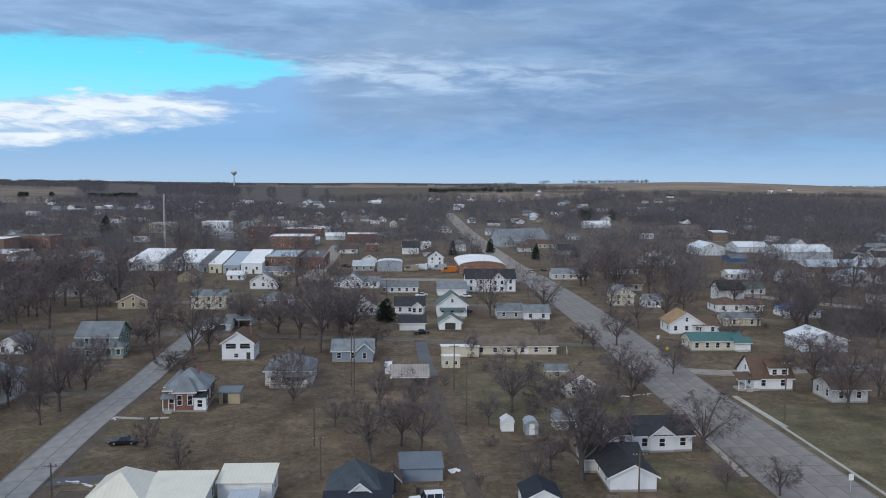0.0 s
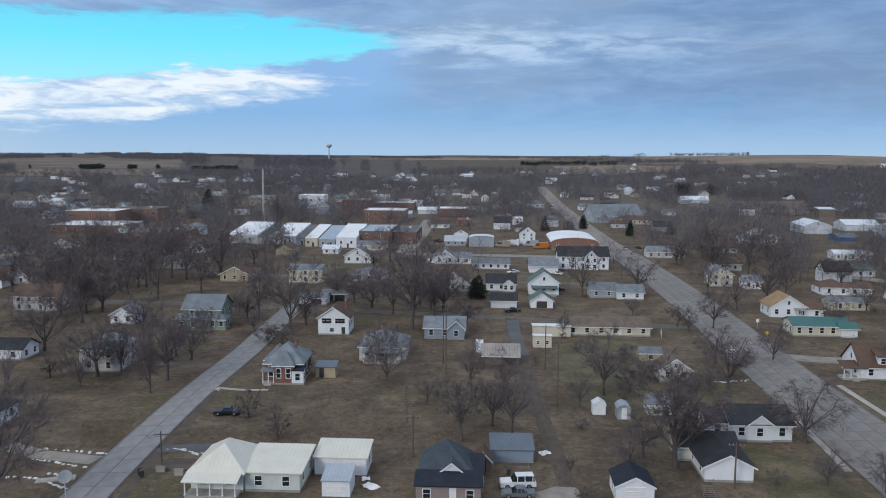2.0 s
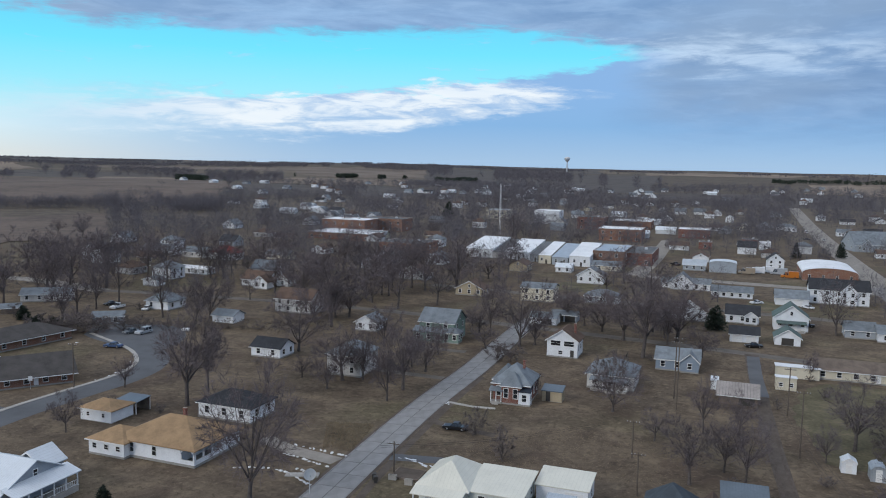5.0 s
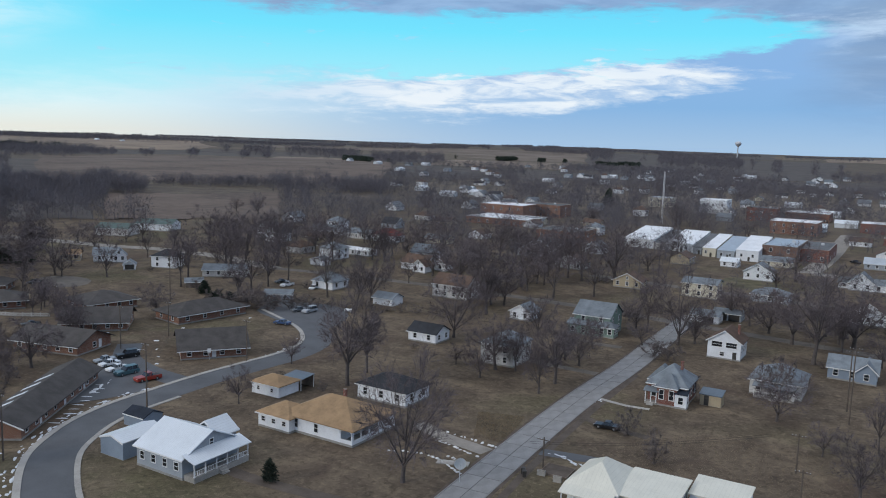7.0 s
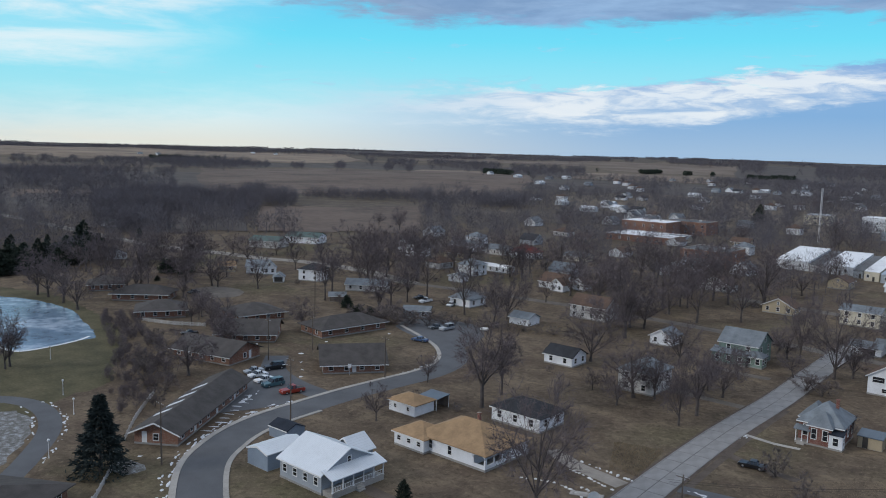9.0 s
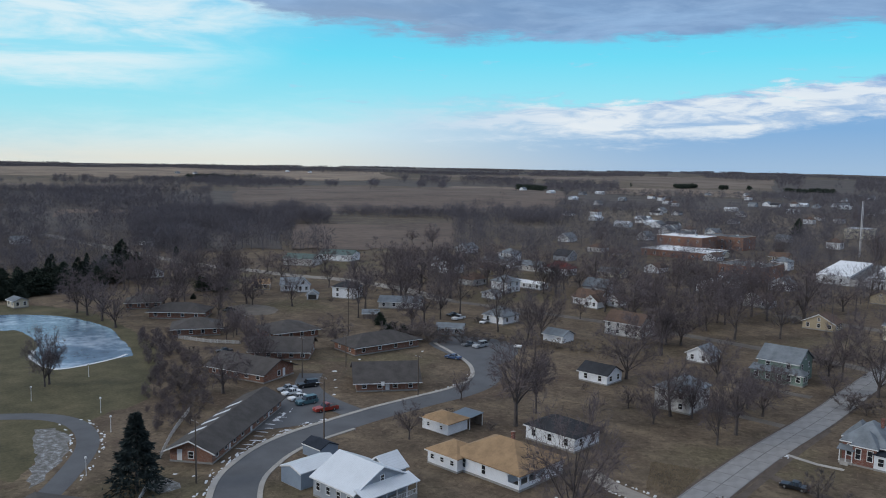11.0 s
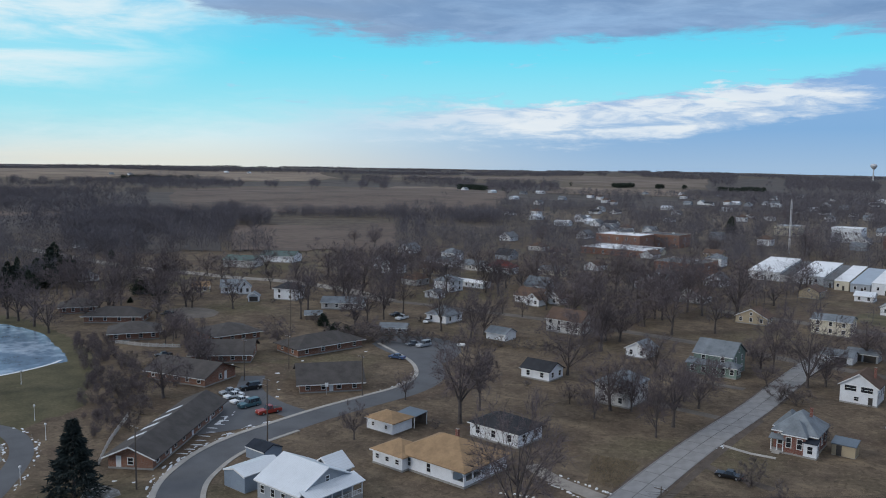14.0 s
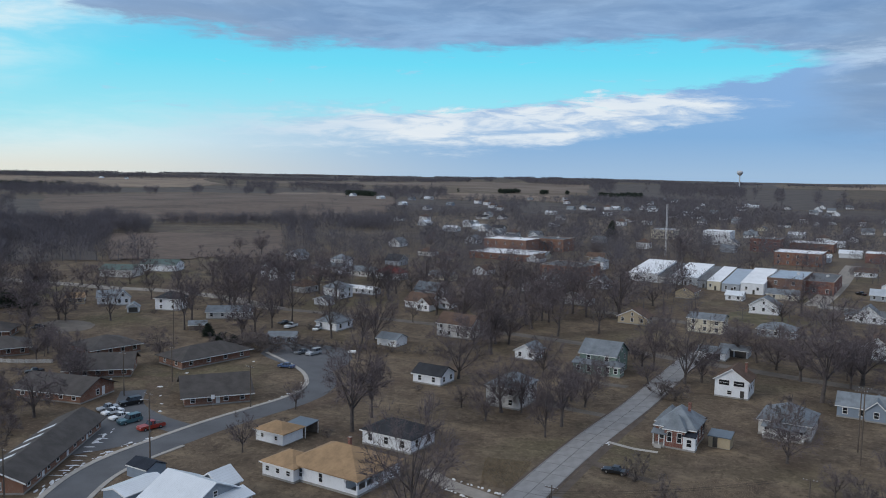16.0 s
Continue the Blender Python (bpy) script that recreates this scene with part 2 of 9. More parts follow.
M_SH_GREEN = material("green_grey_shingles", (0.10, 0.14, 0.13), 0.9, var=0.25, scale=0.5, fine=9, stripes=("Z", 0.12, 0.3, 0.5))
M_SH_RED = material("dark_red_shingles", (0.15, 0.035, 0.03), 0.9, var=0.25, scale=0.5, fine=9, stripes=("Z", 0.12, 0.3, 0.5))
M_SH_APT = material("brown_grey_shingles", (0.075, 0.068, 0.064), 0.92, var=0.3, scale=0.4, fine=9, stripes=("Z", 0.1, 0.3, 0.5), obj_rand=0.15)
M_MT_WHITE = material("white_ribbed_metal", (0.62, 0.655, 0.685), 0.42, var=0.08, scale=0.3, fine=3, bump=0.12, stripes=("X", 0.42, 0.3, 1.2), spec=0.5)
M_MT_CREAM = material("cream_ribbed_metal", (0.64, 0.62, 0.53), 0.45, var=0.08, scale=0.3, fine=3, bump=0.1, stripes=("X", 0.6, 0.18, 1.0), spec=0.4)
M_MT_TEAL = material("teal_ribbed_metal", (0.04, 0.125, 0.125), 0.5, var=0.12, scale=0.3, fine=3, bump=0.12, stripes=("X", 0.42, 0.35, 1.2), spec=0.4)
M_MT_BLUE = material("blue_ribbed_metal", (0.07, 0.13, 0.28), 0.5, var=0.12, scale=0.3, fine=3, bump=0.12, stripes=("X", 0.42, 0.35, 1.2), spec=0.4)
M_MT_SLATE = material("slate_ribbed_metal", (0.105, 0.135, 0.165), 0.45, var=0.2, scale=0.3, fine=3, bump=0.12, stripes=("X", 0.42, 0.35, 1.2), spec=0.4)
M_MT_GREY = material("galvanised_metal", (0.40, 0.44, 0.48), 0.4, metal=0.3, var=0.15, scale=0.3, fine=3, bump=0.12, stripes=("X", 0.5, 0.3, 1.2), spec=0.5)
M_MT_RUST = material("streaky_tin_roof", (0.30, 0.27, 0.25), 0.55, metal=0.1, var=0.25, scale=0.35, fine=2.5, bump=0.15, stripes=("X", 0.62, 0.85, 1.4), spec=0.4)
M_MEMBRANE = material("white_roof_membrane", (0.74, 0.75, 0.76), 0.7, var=0.12, scale=0.15, fine=1.2, bump=0.03)
M_TAR = material("grey_roof_felt", (0.13, 0.135, 0.14), 0.9, var=0.35, scale=0.2, fine=2.0, bump=0.05)
M_BOARD = material("weathered_boards", (0.20, 0.16, 0.13), 0.85, var=0.35, scale=0.8, fine=8, bump=0.2, stripes=("X", 0.2, 0.6, 0.8))
M_CONC = material("concrete", (0.36, 0.34, 0.31), 0.85, var=0.22, scale=0.25, fine=5, bump=0.08, obj_rand=0.14)
M_FOUND = material("foundation_block", (0.30, 0.29, 0.27), 0.9, var=0.2, scale=0.8, fine=6, bump=0.1)
M_ROADSLAB = material("worn_concrete_slab", (0.245, 0.240, 0.236), 0.85, var=0.20, scale=0.35, fine=4, bump=0.06, obj_rand=0.10)
M_JOINT = material("tarred_joint", (0.055, 0.052, 0.05), 0.9, var=0.3, scale=0.8, fine=6, bump=0.05)
M_ASPHALT = material("worn_asphalt", (0.105, 0.108, 0.115), 0.88, var=0.2, scale=0.15, fine=5, bump=0.06)
M_GRAVEL = material("pale_gravel", (0.26, 0.235, 0.205), 0.95, var=0.3, scale=0.3, fine=7, bump=0.2)
M_DIRT = material("bare_earth", (0.100, 0.080, 0.065), 0.95, var=0.35, scale=0.3, fine=6, bump=0.3)
M_ICE = material("snow_dusted_ice", (0.125, 0.185, 0.26), 0.22, var=0.5, scale=0.05, fine=0.3, bump=0.02, tint=(0.40, 0.47, 0.55), spec=0.5)
M_SNOW = material("old_snow", (0.62, 0.64, 0.66), 0.7, var=0.12, scale=1.5, fine=8, bump=0.2)
M_WOOD = material("weathered_pole_wood", (0.13, 0.105, 0.085), 0.9, var=0.3, scale=1.0, fine=12, bump=0.2)
M_BARK = material("grey_brown_bark", (0.105, 0.090, 0.083), 0.95, var=0.35, scale=1.2, fine=10, bump=0.3, obj_rand=0.3)
M_TWIG = material("bare_twigs", (0.138, 0.114, 0.117), 0.95, var=0.3, scale=0.5, fine=4, bump=0.0, obj_rand=0.35)
# far twigs cooler than the near ones: some distance haze in the colour
M_TWIG_FAR = material("haze_tinted_twigs", (0.128, 0.117, 0.128), 0.95, var=0.25, scale=0.05, fine=0.4, bump=0.0)
M_NEEDLE = material("dark_needles", (0.030, 0.042, 0.030), 0.9, var=0.4, scale=0.8, fine=5, bump=0.0, obj_rand=0.3)
M_NEEDLE_BLUE = material("blue_spruce_needles", (0.027, 0.037, 0.035), 0.9, var=0.4, scale=0.8, fine=5, bump=0.0)
M_HEDGE = material("brown_shrub_twigs", (0.138, 0.116, 0.111), 0.95, var=0.3, scale=0.8, fine=4, bump=0.0, obj_rand=0.3)
M_GLASS = material("dark_window_glass", (0.02, 0.024, 0.03), 0.08, var=0.3, scale=0.4, fine=1.0, bump=0.0, spec=0.8)
M_TYRE = material("black_rubber", (0.02, 0.02, 0.021), 0.8, var=0.2, bump=0.02)
M_RIM = material("wheel_alloy", (0.45, 0.46, 0.47), 0.35, metal=0.8, var=0.1, bump=0.0)
M_LAMP = material("tail_lamp_red", (0.35, 0.02, 0.02), 0.3, var=0.1, bump=0.0)
M_HEAD = material("headlamp_lens", (0.7, 0.72, 0.72), 0.2, var=0.05, bump=0.0)
M_STEEL = material("painted_steel", (0.55, 0.56, 0.57), 0.5, metal=0.2, var=0.1, bump=0.02)
M_WIRE = material("black_cable", (0.02, 0.02, 0.02), 0.7, var=0.1, bump=0.0)
M_STONE = material("white_painted_stone", (0.66, 0.66, 0.65), 0.8, var=0.15, scale=1.5, fine=5, bump=0.2, obj_rand=0.2)
M_DRYGRASS = material("tall_dry_grass", (0.23, 0.18, 0.12), 0.95, var=0.3, scale=0.6, fine=6, bump=0.0)


def paint(name, c):
    return material(name, c, 0.3, var=0.08, scale=1.0, bump=0.0, spec=0.6)


def make_ground():
    """Winter grass in town, ploughed and stubble fields beyond it."""
    m = bpy.data.materials.new("winter_grass")
    m.use_nodes = True
    nt = m.node_tree
    bs = nt.nodes["Principled BSDF"]
    bs.inputs["Roughness"].default_value, bs.inputs["Specular IOR Level"].default_value = 0.95, 0.1
    co = nt.nodes.new("ShaderNodeTexCoord")
    v = co.outputs["Object"]
    n1 = noise_node(nt, v, 0.025, 5.0, 0.6)
    n2 = noise_node(nt, v, 0.11, 7.0, 0.68, 0.6)
    n3 = noise_node(nt, v, 1.6, 5.0, 0.7)
    n4 = noise_node(nt, v, 9.0, 3.0, 0.7)
    base = ramp_node(nt, n2, ((0.32, (0.075, 0.057, 0.044)), (0.46, (0.122, 0.094, 0.069)), (0.58, (0.161, 0.124, 0.088)), (0.70, (0.230, 0.178, 0.122))))
    green = ramp_node(nt, n3, ((0.35, (0.080, 0.079, 0.043)), (0.65, (0.135, 0.124, 0.068))))
    col = mix_node(nt, math_node(nt, "MULTIPLY", smooth_step(nt, n1, 0.50, 0.66), 0.7), base, green)
    leaf = mix_node(nt, smooth_step(nt, noise_node(nt, v, 0.05, 5.0, 0.65), 0.50, 0.66), col, (0.108, 0.078, 0.060))
    col = mix_node(nt, 0.85, col, leaf)
    col = mix_node(nt, math_node(nt, "MULTIPLY", smooth_step(nt, n3, 0.56, 0.76), 0.5), col, (0.235, 0.185, 0.12))
    col = mix_node(nt, math_node(nt, "MULTIPLY", smooth_step(nt, n4, 0.52, 0.78), 0.5), col, (0.045, 0.035, 0.026))
    mott = noise_node(nt, v, 0.75, 6.0, 0.75, 0.8)
    col = mix_node(nt, math_node(nt, "MULTIPLY", smooth_step(nt, mott, 0.50, 0.66), 0.65), col, (0.052, 0.042, 0.030))
    col = mix_node(nt, math_node(nt, "MULTIPLY", smooth_step(nt, mott, 0.47, 0.34), 0.55), col, (0.225, 0.175, 0.118))
    worn = smooth_step(nt, noise_node(nt, v, 0.33, 6.0, 0.7, 1.2), 0.56, 0.72)
    col = mix_node(nt, math_node(nt, "MULTIPLY", worn, 0.45), col, (0.060, 0.046, 0.036))
    # fields: cells some hundred metres wide
    vo = nt.nodes.new("ShaderNodeTexVoronoi")
    vo.inputs["Scale"].default_value = 0.0026
    nt.links.new(v, vo.inputs["Vector"])
    sp = nt.nodes.new("ShaderNodeSeparateXYZ")
    nt.links.new(vo.outputs["Color"], sp.inputs[0])
    field = ramp_node(nt, sp.outputs[0], ((0.0, (0.105, 0.088, 0.075)), (0.35, (0.160, 0.132, 0.106)), (0.55, (0.118, 0.098, 0.084)), (0.85, (0.195, 0.160, 0.125))), "CONSTANT")
    field = mix_node(nt, math_node(nt, "MULTIPLY", smooth_step(nt, n2, 0.4, 0.62), 0.6), field, (0.085, 0.068, 0.050))
    tuft = noise_node(nt, v, 0.055, 7.0, 0.72, 0.4)
    field = mix_node(nt, math_node(nt, "MULTIPLY", smooth_step(nt, tuft, 0.46, 0.62), 0.6), field, (0.165, 0.140, 0.104))
    field = mix_node(nt, math_node(nt, "MULTIPLY", smooth_step(nt, tuft, 0.46, 0.34), 0.5), field, (0.062, 0.050, 0.040))
    ln = nt.nodes.new("ShaderNodeVectorMath")
    ln.operation = "LENGTH"
    nt.links.new(v, ln.inputs[0])
    far = smooth_step(nt, math_node(nt, "ADD", ln.outputs["Value"], math_node(nt, "MULTIPLY", n1, 300.0)), 560.0, 860.0)
    col = mix_node(nt, far, col, field)
    nt.links.new(col, bs.inputs["Base Color"])
    b = nt.nodes.new("ShaderNodeBump")
    b.inputs["Strength"].default_value, b.inputs["Distance"].default_value = 0.5, 0.12
    nt.links.new(math_node(nt, "ADD", n3, math_node(nt, "MULTIPLY", n4, 0.4)), b.inputs["Height"])
    nt.links.new(b.outputs[0], bs.inputs["Normal"])
    return m


M_GROUND = make_ground()

# ======================= building kit =======================


def mesh_of(name, verts, faces, mat=None):
    me = bpy.data.meshes.new(name)
    me.from_pydata(verts, [], faces)
    if mat:
        me.materials.append(mat)
    return me


def box_bm(bm, x0, x1, y0, y1, z0, z1):
    vs = [bm.verts.new(p) for p in ((x0, y0, z0), (x1, y0, z0), (x1, y1, z0), (x0, y1, z0), (x0, y0, z1), (x1, y0, z1), (x1, y1, z1), (x0, y1, z1))]
    for f in ((0, 3, 2, 1), (4, 5, 6, 7), (0, 1, 5, 4), (1, 2, 6, 5), (2, 3, 7, 6), (3, 0, 4, 7)):
        bm.faces.new([vs[i] for i in f])
    return vs


def prism_bm(bm, pts_a, pts_b):
    """A closed solid between two equal outlines."""
    a = [bm.verts.new(p) for p in pts_a]
    b = [bm.verts.new(p) for p in pts_b]
    n = len(a)
    bm.faces.new(a[::-1])
    bm.faces.new(b)
    for i in range(n):
        bm.faces.new((a[i], a[(i + 1) % n], b[(i + 1) % n], b[i]))


def cyl_bm(bm, p, q, r0, r1=None, n=8):
    p, q = Vector(p), Vector(q)
    r1 = r0 if r1 is None else r1
    d = (q - p).normalized()
    u = d.orthogonal().normalized()
    w = d.cross(u)
    ra = [p + (u * math.cos(2 * math.pi * i / n) + w * math.sin(2 * math.pi * i / n)) * r0 for i in range(n)]
    rb = [q + (u * math.cos(2 * math.pi * i / n) + w * math.sin(2 * math.pi * i / n)) * r1 for i in range(n)]
    prism_bm(bm, ra, rb)


def finish(bm, name, mat):
    bmesh.ops.recalc_face_normals(bm, faces=bm.faces[:])
    me = bpy.data.meshes.new(name)
    bm.to_mesh(me)
    bm.free()
    me.materials.append(mat)
    return me


def put(name, me, parent, label="", m=None):
    ob = new(name, me)
    ob.parent = parent
    if m is not None:
        ob.matrix_basis = m
    if label:
        ob["label"] = label
    return ob


def part(name, bm, mat, parent, label="", m=None):
    return put(name, finish(bm, name, mat), parent, label, m)


def thing(name, x, y, z, rot, label, category, group="", kind=""):
    e = new(name)
    e.matrix_basis = pose(x, y, z, 0, 0, rot)
    return tagged(e, label, category, group, kind)


CACHE = {}


def window_meshes(w, h, fm):
    key = ("win", round(w, 2), round(h, 2), fm.name)
    if key not in CACHE:
        bm = bmesh.new()
        t = 0.11
        box_bm(bm, -w / 2 - t, -w / 2, -0.07, 0.03, -t, h + t)
        box_bm(bm, w / 2, w / 2 + t, -0.07, 0.03, -t, h + t)
        box_bm(bm, -w / 2, w / 2, -0.07, 0.03, h, h + t)
        box_bm(bm, -w / 2 - 0.05, w / 2 + 0.05, -0.11, 0.03, -t, 0)
        box_bm(bm, -w / 2, w / 2, -0.05, 0.03, h / 2 - 0.03, h / 2 + 0.03)
        a = finish(bm, "window", fm)
        bm = bmesh.new()
        box_bm(bm, -w / 2, w / 2, -0.02, 0.02, 0, h)
        CACHE[key] = (a, finish(bm, "pane", M_GLASS))
    return CACHE[key]


def add_window(parent, m, w=0.95, h=1.4, fm=None):
    a, b = window_meshes(w, h, fm or M_TRIM)
    o = put("window", a, parent, "", m)
    put("pane", b, o, "dark glass pane")
    return o


def add_door(parent, m, w=0.95, h=2.05, mat=None, name="door", label=""):
    mat = mat or M_TRIM
    key = (name, w, h, mat.name)
    if key not in CACHE:
        bm = bmesh.new()
        # one leaf with a stepped face: panel rows cut back between rails
        n = max(2, int(h / 0.55))
        o = [(-0.03, 0.0)]
        for i in range(n):
            z0, z1 = i * h / n, (i + 1) * h / n
            o += [(-0.07, z0 + 0.02), (-0.07, z0 + 0.10), (-0.035, z0 + 0.12), (-0.035, z1 - 0.02)]
        o += [(-0.07, h), (0.02, h), (0.02, 0.0)]
        prism_bm(bm, [(-w / 2, y, z) for y, z in o], [(w / 2, y, z) for y, z in o])
        CACHE[key] = finish(bm, name, mat)
    return put(name, CACHE[key], parent, label, m)


def roof_solid(bm, style, w, d, eave, peak, over=0.45, th=0.16):
    """Roof over a w x d block whose middle is the origin."""
    X, Y = w / 2 + over, d / 2 + over
    if style == "gable_y":  # ridge runs front to back
        s = (peak - eave) / (w / 2)
        lo = eave - s * over
        for sg in (-1, 1):
            o = [(0, peak), (sg * X, lo), (sg * X, lo + th), (0, peak + th)]
            prism_bm(bm, [(x, -Y, z) for x, z in o], [(x, Y, z) for x, z in o])
    elif style == "gable_x":
        s = (peak - eave) / (d / 2)
        lo = eave - s * over
        for sg in (-1, 1):
            o = [(0, peak), (sg * Y, lo), (sg * Y, lo + th), (0, peak + th)]
            prism_bm(bm, [(-X, y, z) for y, z in o], [(X, y, z) for y, z in o])
    elif style == "hip":
        long_x = w >= d
        r = abs(w - d) / 2 * 0.9
        half = d / 2 if long_x else w / 2
        lo = eave - (peak - eave) / half * over * 0.6
        ends = [(-r, 0), (r, 0)] if long_x else [(0, -r), (0, r)]
        if r < 0.2:
            ends = [(-0.25, 0), (0.25, 0)] if long_x else [(0, -0.25), (0, 0.25)]
        base = [(-X, -Y, lo), (X, -Y, lo), (X, Y, lo), (-X, Y, lo)]
        b0 = [bm.verts.new(p) for p in base]
        b1 = [bm.verts.new((p[0], p[1], p[2] + th)) for p in base]
        e = [bm.verts.new((p[0], p[1], peak + th)) for p in ends]
        bm.faces.new(b0[::-1])
        for i in range(4):
            bm.faces.new((b0[i], b0[(i + 1) % 4], b1[(i + 1) % 4], b1[i]))
        if long_x:
            fs = ((b1[0], b1[1], e[1], e[0]), (b1[1], b1[2], e[1]), (b1[2], b1[3], e[0], e[1]), (b1[3], b1[0], e[0]))
        else:
            fs = ((b1[0], b1[1], e[0]), (b1[1], b1[2], e[1], e[0]), (b1[2], b1[3], e[1]), (b1[3], b1[0], e[0], e[1]))
        for f in fs:
            bm.faces.new(f)
    elif style == "shed_back":  # falls towards the back
        o = [(-Y, peak), (Y, eave), (Y, eave + th), (-Y, peak + th)]
        prism_bm(bm, [(-X, y, z) for y, z in o], [(X, y, z) for y, z in o])
    elif style == "shed_front":  # falls towards the front
        o = [(-Y, eave), (Y, peak), (Y, peak + th), (-Y, eave + th)]
        prism_bm(bm, [(-X, y, z) for y, z in o], [(X, y, z) for y, z in o])
    elif style == "arch":
        n = 14
        o = [(w / 2 * -math.cos(math.pi * i / n) * 1.02, eave + (peak - eave) * math.sin(math.pi * i / n)) for i in range(n + 1)]
        V = [[bm.verts.new((x, y, z + k)) for x, z in o] for y, k in ((-Y, 0), (-Y, th), (Y, th), (Y, 0))]
        for A_, B_ in zip(V, V[1:] + V[:1]):
            for i in range(n):
                bm.faces.new((A_[i], A_[i + 1], B_[i + 1], B_[i]))
        for i in (0, n):
            bm.faces.new([r[i] for r in V])
    elif style == "gambrel":
        o = [(-w / 2 - 0.1, eave), (-w * 0.36, eave + (peak - eave) * 0.65), (0, peak), (w * 0.36, eave + (peak - eave) * 0.65), (w / 2 + 0.1, eave)]
        for i in range(4):
            (x0, z0), (x1, z1) = o[i], o[i + 1]
            q = [(x0, z0), (x1, z1), (x1, z1 + 0.08), (x0, z0 + 0.08)]
            prism_bm(bm, [(x, -Y + 0.3, z) for x, z in q], [(x, Y - 0.3, z) for x, z in q])


def wall_solid(bm, style, w, d, eave, peak, t=0.2, z0=0.0):
    """Hollow walls, with gables up to the roof's underside."""
    X, Y = w / 2, d / 2
    box_bm(bm, -X, -X + t, -Y, Y, z0, eave)
    box_bm(bm, X - t, X, -Y, Y, z0, eave)
    for y0, y1 in ((-Y, -Y + t), (Y - t, Y)):
        box_bm(bm, -X + t, X - t, y0, y1, z0, eave)
    if style == "gable_y":
        for y0 in (-Y, Y - t):
            o = [(-X, eave), (X, eave), (0, peak)]
            prism_bm(bm, [(x, y0, z) for x, z in o], [(x, y0 + t, z) for x, z in o])
    elif style == "gable_x":
        for x0 in (-X, X - t):
            o = [(-Y, eave), (Y, eave), (0, peak)]
            prism_bm(bm, [(x0, y, z) for y, z in o], [(x0 + t, y, z) for y, z in o])
    elif style in ("shed_back", "shed_front"):
        s = 1 if style == "shed_front" else -1
        for x0 in (-X, X - t):
            o = [(-Y * s, eave), (Y * s, eave), (Y * s, peak)]
            prism_bm(bm, [(x0, y, z) for y, z in o], [(x0 + t, y, z) for y, z in o])
        box_bm(bm, -X + t, X - t, min(Y * s, Y * s - t * s), max(Y * s, Y * s - t * s), eave, peak - 0.04)
    elif style == "arch":
        n = 14
        for y0 in (-Y, Y - t):
            o = [(X * -math.cos(math.pi * i / n), eave + (peak - eave) * math.sin(math.pi * i / n)) for i in range(n + 1)]
            prism_bm(bm, [(x, y0, z) for x, z in o], [(x, y0 + t, z) for x, z in o])
    elif style == "gambrel":
        for y0 in (-Y, Y - t):
            o = [(-X, eave), (X, eave), (w * 0.36, eave + (peak - eave) * 0.65), (0, peak), (-w * 0.36, eave + (peak - eave) * 0.65)]
            prism_bm(bm, [(x, y0, z) for x, z in o], [(x, y0 + t, z) for x, z in o])


def side_pose(side, w, d, u, z):
    """A place on a wall: u metres along it from its middle, z up; the piece faces outwards."""
    if side == "f":
        return pose(u, -d / 2, z)
    if side == "b":
        return pose(-u, d / 2, z, 0, 0, 180)
    if side == "r":
        return pose(w / 2, u, z, 0, 0, 90)
    return pose(-w / 2, -u, z, 0, 0, -90)


